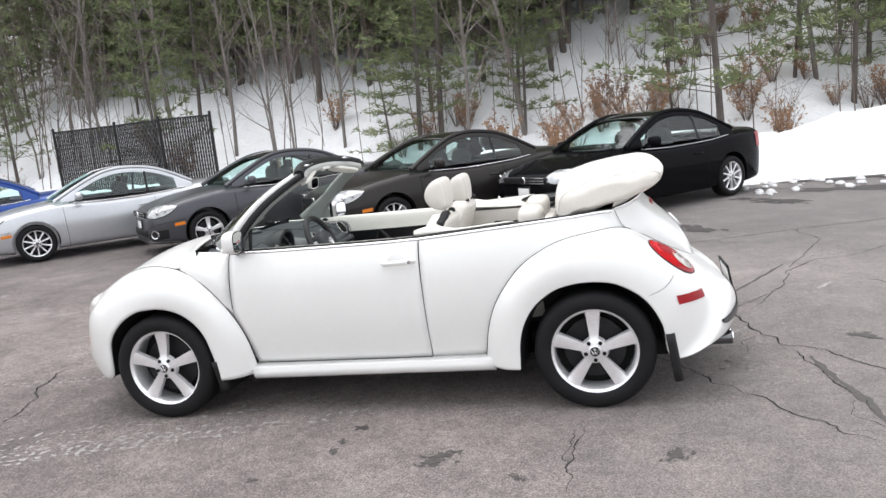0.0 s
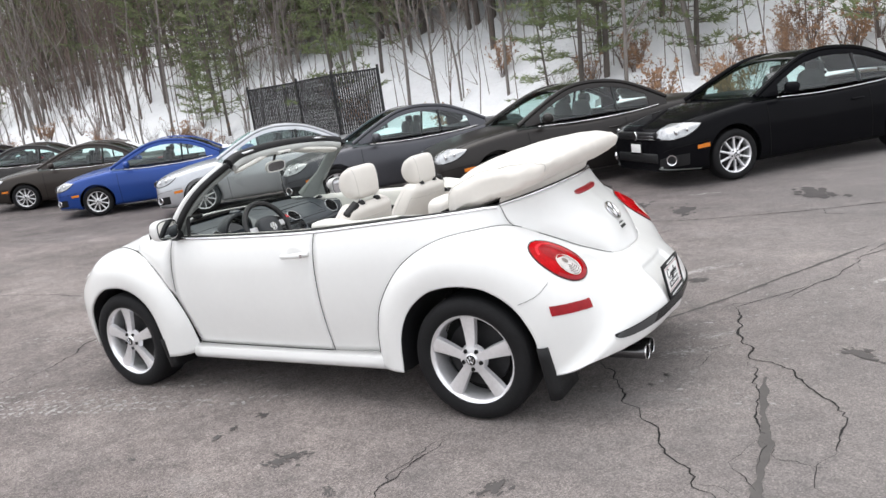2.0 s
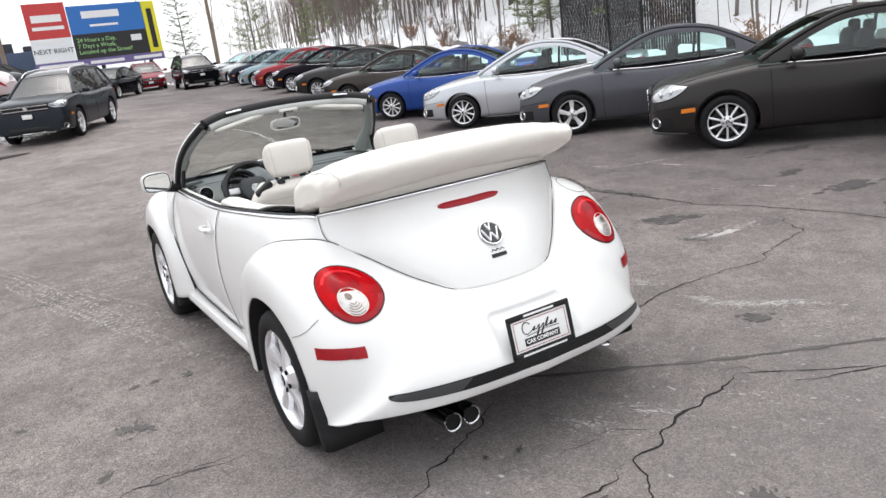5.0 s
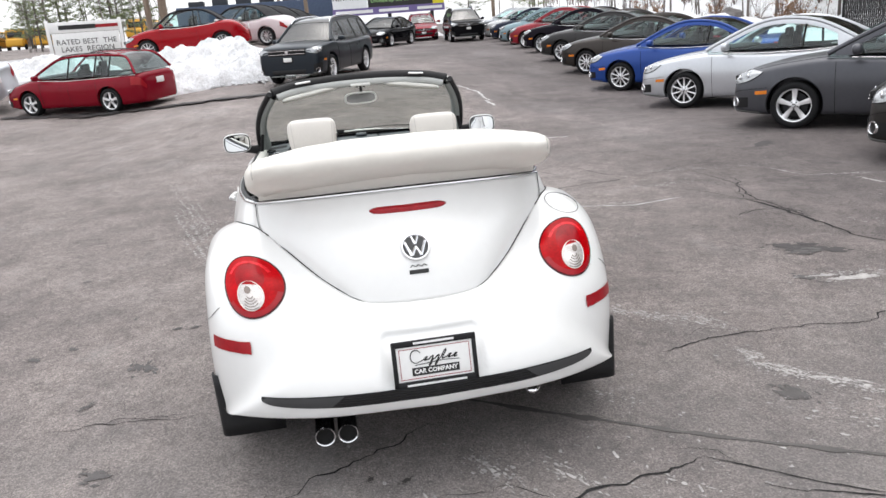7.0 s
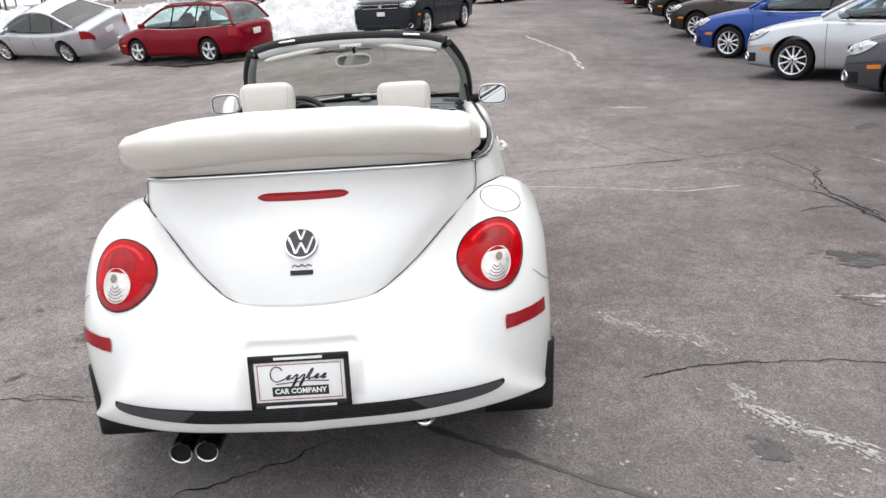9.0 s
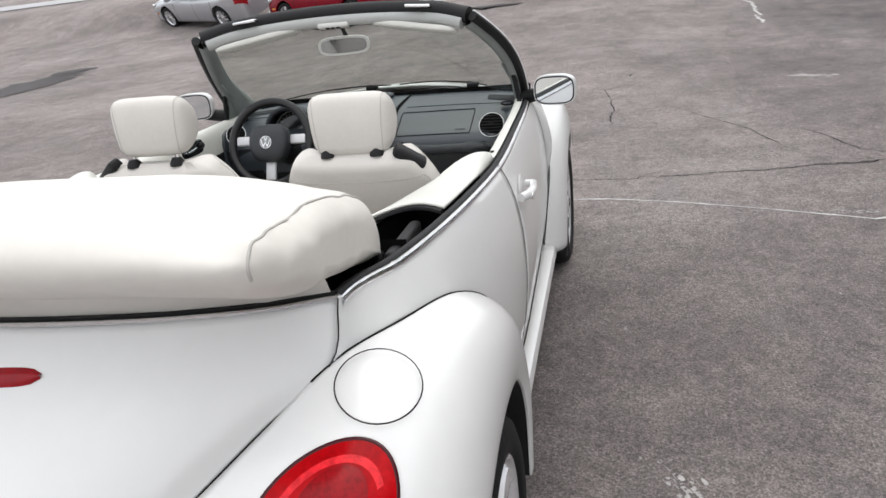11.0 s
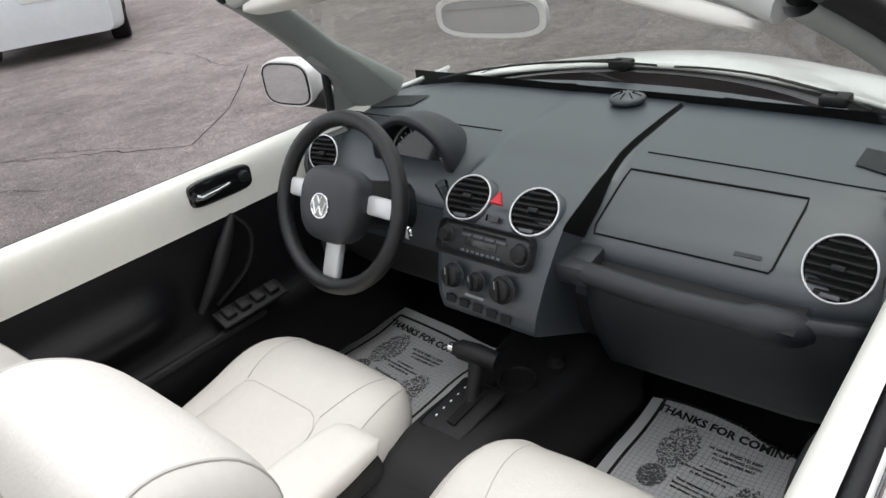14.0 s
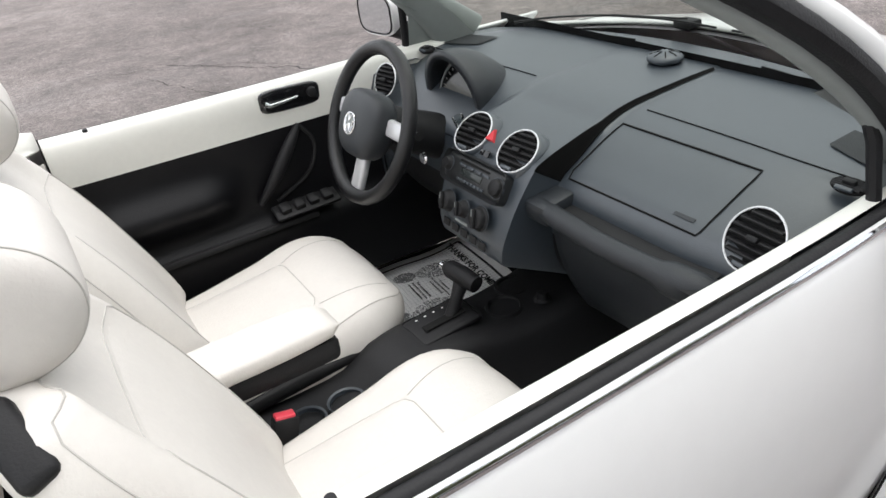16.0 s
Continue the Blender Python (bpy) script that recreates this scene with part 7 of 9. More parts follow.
    part("bumper_strip", bx(0.03, 1.2, 0.03, 0.012, m=pose(sp["nose"] + 0.02, 0, 0.27)), GREYTRIM, root)
    # dark cabin with seats
    part("cabin_floor", grid(lambda u, v: (sp["glass"][0] - 0.1 + (sp["glass"][1] - sp["glass"][0] + 0.2) * u, (2 * v - 1) * (wg - 0.05), zb + 0.006), 6, 4), SEAM, root)
    for x in (0.18,):
        for y in (-0.36, 0.36):
            part("car_seat", joined(ball(0.09, 0.24, 0.20, (x + 0.08, y, zb + 0.02), 14, 8, 0.7), ball(0.05, 0.15, 0.075, (x + 0.14, y, zb + 0.235), 12, 8, 0.5)), DARKSEAT, root, "dark seat with headrest")
    part("dash_top", ball(0.25, wg - 0.1, 0.05, (sp["glass"][0] + 0.0, 0, zb + 0.01), 16, 8, 0.6), BLACK, root)
    if rails:
        for s in (-1, 1):
            part("luggage_rail", tube([(x, s * (hw(z) - 0.02), z + 0.055 - 0.05 * (abs(k - 0.5) * 2) ** 6) for k, (x, z) in ((k, line(ta + (tc - ta) * k)) for k in np.linspace(0.02, 1.05, 20))], 0.016, 6), rails, root, "roof rail")
    return root


def paint(name, col, metal=0.35, rough=0.3):
    top = max(col)
    if top < 0.026:
        return mat("paint_" + name, tuple(0.6 * c for c in col), 0.06, 0.0, var=0.04, scale=2, spec=0.045)
    if top < 0.12:
        return mat("paint_" + name, col, 0.30, 0.45, var=0.05, scale=2, coat=0.10, spec=0.3)
    return mat("paint_" + name, col, rough, metal, var=0.04, scale=2, coat=0.12 if top < 0.45 else 0.6)


def recolour(ob, old, new_mat):
    for o in (ob, *ob.children_recursive):
        if o.type == "MESH":
            for sl in o.material_slots:
                if sl.material == old:
                    sl.link = "OBJECT"
                    sl.material = new_mat


def put_car(src, front_wheel, heading, sp, label=None, colour=None, base=None, first=False):
    """Sets a car so that its left front wheel stands at front_wheel. heading: degrees from -x, turning left."""
    a = radians(heading)
    rot = Matrix.Rotation(a, 4, "Z")
    off = rot @ Vector((-sp["axle"], -sp["wid"][4][1] + 0.02, 0))
    px, py = front_wheel[0] - off.x, front_wheel[1] - off.y
    zf = rise(*(front_wheel[:2]))
    back = rot @ Vector((2 * sp["axle"], 0, 0))
    zr = rise(front_wheel[0] + back.x, front_wheel[1] + back.y)
    lat = rot @ Vector((0, 1.6, 0))
    zl = rise(front_wheel[0] + lat.x, front_wheel[1] + lat.y)
    pitch = math.atan2(zf - zr, 2 * sp["axle"])
    roll = math.atan2(zl - zf, 1.6)
    m = Matrix.Translation((px, py, (zf + zr) / 2 + (zl - zf) / 2 + 0.006)) @ rot @ Matrix.Rotation(pitch, 4, "Y") @ Matrix.Rotation(roll, 4, "X")
    if first:
        src.matrix_basis = m
        ob = src
    else:
        ob = copy_thing(src, m)
    if label:
        ob["label"] = label
    if colour and base:
        recolour(ob, base, colour)
    return ob


BASE_EOS = paint("black", (0.010, 0.010, 0.012), 0.0, 0.2)
eos = build_car("parked_coupe", EOS, BASE_EOS, "glossy black hardtop coupe parked before a snow bank", spokes_seg=None)
eos["group"] = "coupes parked in a row"
ROW = [((1.47, 6.10), "glossy black hardtop coupe parked before a snow bank", None),
       ((-1.62, 5.77), "dark grey-brown hardtop coupe parked in the row", paint("umber", (0.030, 0.027, 0.026))),
       ((-4.82, 6.16), "mid grey hardtop coupe parked in the row", paint("grey", (0.082, 0.083, 0.094))),
       ((-8.12, 6.26), "silver hardtop coupe parked in the row", paint("silver", (0.54, 0.555, 0.585), 0.62)),
       ((-11.82, 6.64), "bright blue hardtop coupe parked in the row", paint("blue", (0.014, 0.058, 0.27), 0.3)),
       ((-15.3, 7.15), "brown-grey hardtop coupe parked in the row", paint("brown", (0.045, 0.038, 0.034))),
       ((-18.6, 7.6), "dark grey hardtop coupe parked in the row", paint("graphite", (0.040, 0.038, 0.038))),
       ((-21.9, 8.0), "dark purple hardtop coupe with paper in its window", paint("purple", (0.020, 0.016, 0.024))),
       ((-25.2, 8.4), "dark red hardtop coupe parked in the row", paint("red", (0.26, 0.008, 0.02), 0.2)),
       ((-28.4, 8.8), "pale teal hardtop coupe parked in the row", paint("teal", (0.26, 0.36, 0.40))),
       ((-31.6, 9.2), "navy hardtop coupe parked in the row", paint("navy", (0.015, 0.02, 0.04))),
       ((-34.8, 9.6), "white hardtop coupe parked in the row", paint("white", (0.70, 0.71, 0.72), 0.0)),
       ((-38.2, 10.0), "pale silver hardtop coupe parked in the row", paint("silver", (0, 0, 0)))]
for i, (fw_at, lab, col) in enumerate(ROW):
    if i == 2:
        spoked = build_car("parked_coupe", EOS, col, lab, 5, True)
        spoked["group"] = "coupes parked in a row"
        put_car(spoked, fw_at, 43, EOS, first=True)
    elif i:
        put_car(eos, fw_at, 43, EOS, lab, col, BASE_EOS)
put_car(eos, ROW[0][0], 43, EOS, first=True)

SUV_PAINT = paint("slate", (0.022, 0.028, 0.036), 0.3)
suv = build_car("parked_suv", SUV, SUV_PAINT, "dark slate large suv parked beside a snow pile", 5, True, rails=CHROME, panes=DARKGLASS)
put_car(suv, (-16.5, 0.45), 156, SUV, first=True)
suv.matrix_basis = suv.matrix_basis @ Matrix.Scale(0.92, 4)
put_car(suv, (-35.4, 9.2), 176, SUV, "black large suv standing far up the lot", paint("black", (0, 0, 0)), SUV_PAINT)
WAGON_PAINT = mat("paint_cherry", (0.20, 0.002, 0.012), 0.18, 0.1, var=0.04, scale=2, spec=0.25)
wagon = build_car("parked_wagon", WAGON, WAGON_PAINT, "dark red estate car with black roof rails", 5, True, rails=GLOSSBLACK, roof_mat=WAGON_PAINT)
h_w = math.degrees(math.atan2(-2.37, -1.16)) - 180
put_car(wagon, (-17.7, -7.75), h_w, WAGON, first=True)
put_car(wagon, (-40.6, 7.6), 174, WAGON, "red compact car standing far up the lot")
SEDAN_PAINT = paint("silver", (0, 0, 0))
sedan = build_car("parked_sedan", SEDAN, SEDAN_PAINT, "pale silver four-door sedan parked by the road", 10, False, roof_mat=SEDAN_PAINT, panes=DARKGLASS)
put_car(sedan, (-19.9, -12.6), h_w, SEDAN, first=True)
put_car(sedan, (-35.0, 4.2), 150, SEDAN, "black sedan standing far up the lot", paint("black", (0, 0, 0)), SEDAN_PAINT)
HATCH_PAINT = paint("pearl", (0.66, 0.69, 0.71), 0.15)
hatch = build_car("parked_hatchback", HATCH, HATCH_PAINT, "pale silver hatchback with dealer plate, parked on the lot", 5, True, roof_mat=HATCH_PAINT, panes=DARKGLASS)
put_car(hatch, (-3.71, -11.65), 63, HATCH, first=True)
ST_PAINT = mat("paint_bright_red", (0.30, 0.003, 0.008), 0.18, var=0.04, scale=2, spec=0.25)
CLOTH = mat("black_cloth", (0.012, 0.012, 0.014), 0.85, var=0.2, bump=0.3, bscale=120)
st = build_car("parked_soft_top", SOFTTOP, ST_PAINT, "red convertible with closed black soft top", 10, False, roof_mat=CLOTH)
put_car(st, (-23.2, -5.5), 88, SOFTTOP, first=True)
put_car(st, (-26.6, -3.9), 66, SOFTTOP, "pale pink-white convertible with black soft top", paint("shell", (0.62, 0.52, 0.53), 0.1), ST_PAINT)
put_car(st, (-29.4, -3.3), 58, SOFTTOP, "black convertible with closed black soft top", paint("black", (0, 0, 0)), ST_PAINT)
put_car(st, (-32.0, -2.7), 58, SOFTTOP, "dark convertible with closed black soft top", paint("graphite", (0, 0, 0)), ST_PAINT)
put_car(st, (-34.8, -2.2), 58, SOFTTOP, "dark brown convertible with closed black soft top", paint("brown", (0, 0, 0)), ST_PAINT)

# ---- fence, snow piles, rocks and woods ----
FENCE = mat("black_fence", (0.010, 0.010, 0.011), 0.6, var=0.2)
fence = thing("screen_fence", "black chain-link enclosure fence with woven slats", "fence")
corners = [(-12.75, 12.9), (-10.95, 12.95), (-9.45, 12.6), (-8.35, 13.2)]
for i, (x, y) in enumerate(corners):
    z = rise(x, y)
    part("post", tube([(x, y, z - 0.3), (x, y, 2.56)], 0.035, 8), FENCE, fence)
    part("post_cap", ball(0.04, 0.04, 0.03, (x, y, 2.56), 8, 6), FENCE, fence)
for (x0, y0), (x1, y1) in zip(corners, corners[1:]):
    n = int(math.hypot(x1 - x0, y1 - y0) / 0.062)
    for z in (0.45, 2.48):
        part("fence_rail", tube([(x0, y0, z), (x1, y1, z)], 0.022, 6), FENCE, fence)
    a = math.degrees(math.atan2(y1 - y0, x1 - x0))
    slat_me = None
    for k in range(n):
        f = (k + 0.5) / n
        x, y = x0 + (x1 - x0) * f, y0 + (y1 - y0) * f
        if slat_me is None:
            s0 = part("slat", bx(0.049, 0.006, 2.02, 0.0), FENCE, fence, smooth=0)
            slat_me = s0.data
        else:
            s0 = new("slat", slat_me)
            s0.parent = fence
        s0.matrix_basis = pose(x, y, 1.47, 0, 0, a)
    wires = []
    for k in range(-20, n + 2, 2):
        for d in (1, -1):
            pts = []
            for j in range(21):
                f = (k + d * j * 0.9 + (18 if d < 0 else 0)) / n
                if 0 <= f <= 1:
                    pts.append((x0 + (x1 - x0) * f, y0 + (y1 - y0) * f - 0.012, 0.46 + 2.0 * j / 20))
            if len(pts) > 1:
                wires.append(tube(pts, 0.007, 3, caps=False))
    tagged(part("wire_mesh", joined(*wires), mat("dark_wire", (0.15, 0.15, 0.155), 0.45, 0.3, var=0.3), fence), kind="stuff")

BARK = mat("grey_bark", (0.105, 0.090, 0.082), 0.9, col2=(0.25, 0.225, 0.21), scale=7, stretch=(1, 1, 0.25))
TWIG = mat("brown_twig", (0.135, 0.100, 0.085), 0.9, var=0.2)
DARKBARK = mat("dark_bark", (0.07, 0.06, 0.055), 0.95, col2=(0.15, 0.13, 0.115), scale=6, stretch=(1, 1, 0.3))
NEEDLE = mat("pine_needles", (0.085, 0.112, 0.048), 0.75, col2=(0.225, 0.265, 0.12), scale=2.2)
DEADLEAF = mat("dead_leaves", (0.22, 0.125, 0.07), 0.8, col2=(0.42, 0.25, 0.15), scale=8)


def bare_tree(seed, tall, thick, stems=1):
    """A leafless tree: one or several leaning stems, limbs from low down, and a haze of twigs."""
    r = random.Random(seed)
    root = thing("bare_tree", "thin leafless tree growing out of the snow", "tree", group="bare trees on the bank")
    limbs, twigs = [], []
    for q in range(stems):
        a0 = r.uniform(0, 2 * math.pi)
        sp = r.uniform(0.08, 0.24) if stems > 1 else r.uniform(0.0, 0.10)
        h = tall * (1 if q == 0 else r.uniform(0.55, 0.95))
        bow = r.uniform(-0.05, 0.05)
        pts = [(math.cos(a0) * sp * h * f ** 1.2 + 0.05 * r.uniform(-1, 1), math.sin(a0) * sp * h * f ** 1.2 + bow * h * f * f + 0.05 * r.uniform(-1, 1), h * f) for f in np.linspace(0, 1, 10)]
        pts[0] = (0.05 * math.cos(a0), 0.05 * math.sin(a0), -0.3)
        th = thick * (1 if q == 0 else r.uniform(0.5, 0.85))
        part("trunk", tube(pts, [th * (1 - 0.85 * i / 9) for i in range(10)], 6, caps=False), BARK, root)
        for k in range(int(h * (2.6 if stems == 1 else 1.7))):
            f = r.uniform(0.14, 0.97)
            i = min(8, int(f * 9))
            b = Vector(pts[i]).lerp(Vector(pts[i + 1]), f * 9 - i)
            a, ln = r.uniform(0, 2 * math.pi), (h * 0.20 * (1.1 - f) + 0.35) * r.uniform(0.5, 1.3)
            d = Vector((math.cos(a), math.sin(a), r.uniform(0.5, 1.7))).normalized()
            e = [b, b + d * ln * 0.5 + Vector((0, 0, 0.04)), b + d * ln + Vector((0, 0, 0.14 * ln))]
            limbs.append(tube(e, [th * 0.38 * (1 - 0.6 * f) + 0.003, th * 0.22 * (1 - 0.5 * f) + 0.002, 0.003], 4, caps=False))
            for j in range(4):
                s0 = e[0].lerp(e[2], r.uniform(0.2, 1.0))
                dd = (d + Vector((r.uniform(-1, 1), r.uniform(-1, 1), r.uniform(-0.2, 0.8)))).normalized()
                tw = ln * r.uniform(0.25, 0.6)
                twigs.append(tube([s0, s0 + dd * tw * 0.6, s0 + dd * tw + Vector((0, 0, 0.05))], [0.005, 0.0035, 0.002], 3, caps=False))
    part("limbs", joined(*limbs), BARK, root)
    tagged(part("twigs", joined(*twigs), TWIG, root), kind="stuff")
    return root


def pine(seed, tall, full):
    """A young pine: thin dark trunk, whorled boughs from near the ground, fluffy sprays of needles."""
    r = random.Random(seed)
    root = thing("pine_tree", "olive green young pine with fluffy boughs", "tree", group="pines on the bank")
    part("trunk", tube([(0, 0, -0.3), (0.03, 0.02, tall * 0.5), (0.0, 0.03, tall)], [0.007 * tall + 0.015, 0.004 * tall + 0.010, 0.008], 7, caps=False), DARKBARK, root)
    boughs, tufts = [], []
    whorls = int(tall * 2.1)
    for k in range(whorls):
        f0 = 0.10 + 0.89 * (k + 0.5) / whorls
        for q in range(full):
            f = min(0.995, max(0.06, f0 + r.uniform(-0.02, 0.02)))
            a = 2 * math.pi * (q + r.uniform(-0.4, 0.4)) / full + 0.7 * k
            ln = ((1.0 - f) ** 0.65 * tall * 0.24 + 0.22) * r.uniform(0.45, 1.15)
            b = Vector((0.02, 0.02, tall * f))
            e = b + Vector((math.cos(a), math.sin(a), r.uniform(0.05, 0.40))) * ln
            m = b.lerp(e, 0.5) - Vector((0, 0, 0.05 * ln))
            boughs.append(tube([b, m, e], [0.013, 0.008, 0.004], 4, caps=False))
            for j in range(int(4 + ln * 9)):
                g = r.uniform(0.25, 1.02)
                c = (b.lerp(m, g * 2) if g < 0.5 else m.lerp(e, g * 2 - 1)) + Vector((r.uniform(-1, 1), r.uniform(-1, 1), r.uniform(-0.3, 0.5))) * 0.16 * (0.35 + 0.35 * ln)
                out = (e - b).normalized()
                for s in range(5):
                    v = (out * 0.7 + Vector((r.gauss(0, 1), r.gauss(0, 1), r.gauss(0.35, 0.6)))).normalized()
                    w = v.orthogonal().normalized() * r.uniform(0.008, 0.017)
                    l = r.uniform(0.09, 0.19)
                    tufts.append(([tuple(c - w * 1.3), tuple(c + w * 1.3), tuple(c + v * l * 1.1)], [(0, 1, 2)]))
    part("boughs", joined(*boughs), DARKBARK, root)
    tagged(part("needles", joined(*tufts), NEEDLE, root, smooth=0), kind="stuff")
    return root


def shrub(seed, leafy):
    r = random.Random(seed)
    root = thing("shrub", "leafless shrub with brown dead leaves" if leafy else "leafless grey shrub in the snow", "shrub", group="shrubs on the bank")
    stems, leaves = [], []
    for k in range(22):
        a, h = r.uniform(0, 2 * math.pi), r.uniform(0.5, 1.5)
        d = Vector((math.cos(a) * 0.45, math.sin(a) * 0.45, 1)).normalized()
        p = [Vector((0, 0, -0.1)), d * h * 0.5, d * h + Vector((r.uniform(-0.2, 0.2), r.uniform(-0.2, 0.2), 0))]
        stems.append(tube(p, [0.009, 0.006, 0.002], 4, caps=False))
        for j in range(5):
            s0 = p[1].lerp(p[2], r.random())
            e = s0 + Vector((r.uniform(-1, 1), r.uniform(-1, 1), r.uniform(0.2, 1))).normalized() * r.uniform(0.1, 0.3)
            stems.append(tube([s0, e], [0.004, 0.002], 3, caps=False))
            if leafy:
                for q in range(5):
                    c = s0.lerp(e, r.random()) + Vector((r.uniform(-1, 1), r.uniform(-1, 1), r.uniform(-1, 1))) * 0.05
                    u = Vector((r.gauss(0, 1), r.gauss(0, 1), r.gauss(0, 1))).normalized()
                    w = u.orthogonal().normalized() * 0.022
                    leaves.append(([tuple(c - u * 0.045), tuple(c + w), tuple(c + u * 0.045), tuple(c - w)], [(0, 1, 2, 3)]))
    tagged(part("stem_cluster", joined(*stems), TWIG, root), kind="stuff")
    if leafy:
        tagged(part("leaves", joined(*leaves), DEADLEAF, root, smooth=0), kind="stuff")
    return root


rng = random.Random(11)
bares = [bare_tree(20 + k, h, t, (3, 1, 4, 1, 3, 2)[k]) for k, (h, t) in enumerate(((7.5, 0.034), (9.0, 0.044), (6.0, 0.024), (10.5, 0.062), (5.0, 0.018), (8.0, 0.030)))]
pines = [pine(50 + k, h, f) for k, (h, f) in enumerate(((5.5, 5), (8.0, 5), (3.4, 6), (6.6, 6)))]
shrubs = [shrub(80, True), shrub(81, False), shrub(82, True), shrub(83, False)]


def hill_foot(x):
    return 9.6 - 0.15 * min(0, x + 4) - 0.06 * max(0, x - 3)


def plant(src, x, y, first, size=None):
    s = size or rng.uniform(0.8, 1.25)
    m = pose(x, y, hill_height(x, y) - 0.05, rng.uniform(-4, 4), rng.uniform(-5, 5), rng.uniform(0, 360)) @ Matrix.Scale(s, 4)
    if first:
        src.matrix_basis = m
        return src
    ob = copy_thing(src, pose(0, 0, 0))
    ob.matrix_basis = m
    return ob


spots = {"bare": [], "pine": [], "shrub": []}
for k in range(200):
    x = rng.uniform(-46, 11) if k % 3 == 0 else rng.uniform(-40, -9) if k % 3 == 1 or k % 2 else rng.uniform(-95, -36)
    d = 2.6 + rng.random() ** 1.2 * 17
    spots["bare"].append((x, hill_foot(x) + d))
for k in range(110):
    x = rng.uniform(-8, 12) if k % 3 == 2 else rng.uniform(-20, 12) if k % 3 else rng.uniform(-70, 12)
    d = 3.0 + rng.random() ** 0.8 * 17
    spots["pine"].append((x, hill_foot(x) + d))
for k in range(60):
    x = rng.uniform(-34, 9)
    spots["shrub"].append((x, hill_foot(x) + 1.8 + rng.random() * 4))
for k in range(105):
    x = rng.uniform(-44, 10) if k % 2 else rng.uniform(-20, 2)
    spots["pine"].append((x, hill_foot(x) + 6.5 + rng.random() * 13))
for k in range(90):
    x = rng.uniform(-18, 5)
    spots["pine"].append((x, hill_foot(x) + 8.5 + rng.random() * 12))
for k in range(26):
    x = rng.uniform(1.5, 11.5)
    spots["pine" if k % 4 == 3 else "bare"].append((x, hill_foot(x) + 5.0 + rng.random() * 12))
for k in range(34):
    x = rng.uniform(1.0, 11.0)
    spots["shrub"].append((x, hill_foot(x) + 2.4 + rng.random() * 8))
for kind, srcs in (("bare", bares), ("pine", pines), ("shrub", shrubs)):
    for i, (x, y) in enumerate(spots[kind]):
        plant(srcs[i % len(srcs)], x, y, i < len(srcs), rng.uniform(0.5, 0.9) if kind == "shrub" else rng.uniform(1.15, 1.75) if kind == "pine" and y > hill_foot(x) + 6.5 else None)

# thicket of thin saplings, too many to count
rt = random.Random(77)
stems = []
for k in range(980):
    x = rt.uniform(-46, 12) if k % 3 == 0 else rt.uniform(-24, 4) if k % 3 == 1 else rt.uniform(-48, -13)
    y = hill_foot(x) + 2.2 + rt.random() ** 0.8 * 20
    z, h = hill_height(x, y), rt.uniform(2.2, 6.5)
    lx, ly = rt.uniform(-0.12, 0.12) * h, rt.uniform(-0.12, 0.12) * h
    base = Vector((x, y, z - 0.2))
    tip = Vector((x + lx, y + ly, z + h))
    mid = base.lerp(tip, 0.5) + Vector((rt.uniform(-0.1, 0.1), 0, 0))
    th = rt.uniform(0.008, 0.018)
    stems.append(tube([base, mid, tip], [th, th * 0.7, 0.004], 4, caps=False))
    for j in range(9):
        b = base.lerp(tip, rt.uniform(0.25, 0.95))
        d = Vector((rt.uniform(-1, 1), rt.uniform(-1, 1), rt.uniform(0.4, 1.6))).normalized()
        ln = rt.uniform(0.3, 1.0)
        stems.append(tube([b, b + d * ln], [0.007, 0.003], 3, caps=False))
for k in range(1100):
    x = rt.uniform(-95, -26) if k % 3 else rt.uniform(-60, -20)
    y = hill_foot(x) + 5.0 + rt.random() * 24
    z, h = hill_height(x, y), rt.uniform(5.0, 9.5)
    base, tip = Vector((x, y, z - 0.2)), Vector((x + rt.uniform(-0.10, 0.10) * h, y + rt.uniform(-0.1, 0.1) * h, z + h))
    th = rt.uniform(0.02, 0.05)
    stems.append(tube([base, base.lerp(tip, 0.5) + Vector((rt.uniform(-0.2, 0.2), 0, 0)), tip], [th, th * 0.7, 0.008], 4, caps=False))
    for j in range(14):
        b = base.lerp(tip, rt.uniform(0.25, 0.98))
        d = Vector((rt.uniform(-1, 1), rt.uniform(-1, 1), rt.uniform(0.3, 1.6))).normalized()
        stems.append(tube([b, b + d * rt.uniform(0.5, 1.6)], [0.014, 0.005], 3, caps=False))
tagged(part("sapling_thicket", joined(*stems), TWIG), "grey-brown thicket of leafless saplings on the snow", "thicket", kind="stuff")

# boulders in the snow
ROCK = mat("grey_boulder", (0.10, 0.092, 0.09), 0.9, col2=(0.26, 0.24, 0.235), scale=4, bump=0.6, bscale=14)


def boulder(x, y, r, seed, label="grey boulder half buried in snow"):
    def f(u, v):
        a, b = 2 * math.pi * u, math.pi * (v - 0.5)
        d = Vector((math.cos(b) * math.cos(a), math.cos(b) * math.sin(a), math.sin(b) * 0.7))
        k = r * (1 + 0.35 * noise.noise(d * 1.6 + Vector((seed * 7.1, 0, 0))) + 0.12 * noise.noise(d * 5 + Vector((seed, 0, 0))))
        return tuple(d * k)
    ob = part("boulder", grid(f, 22, 14, wrap=True), ROCK, smooth=40)
    ob.matrix_basis = Matrix.Translation((x, y, hill_height(x, y) + r * 0.12))
    return tagged(ob, label, "boulder", group="boulders in the snow")


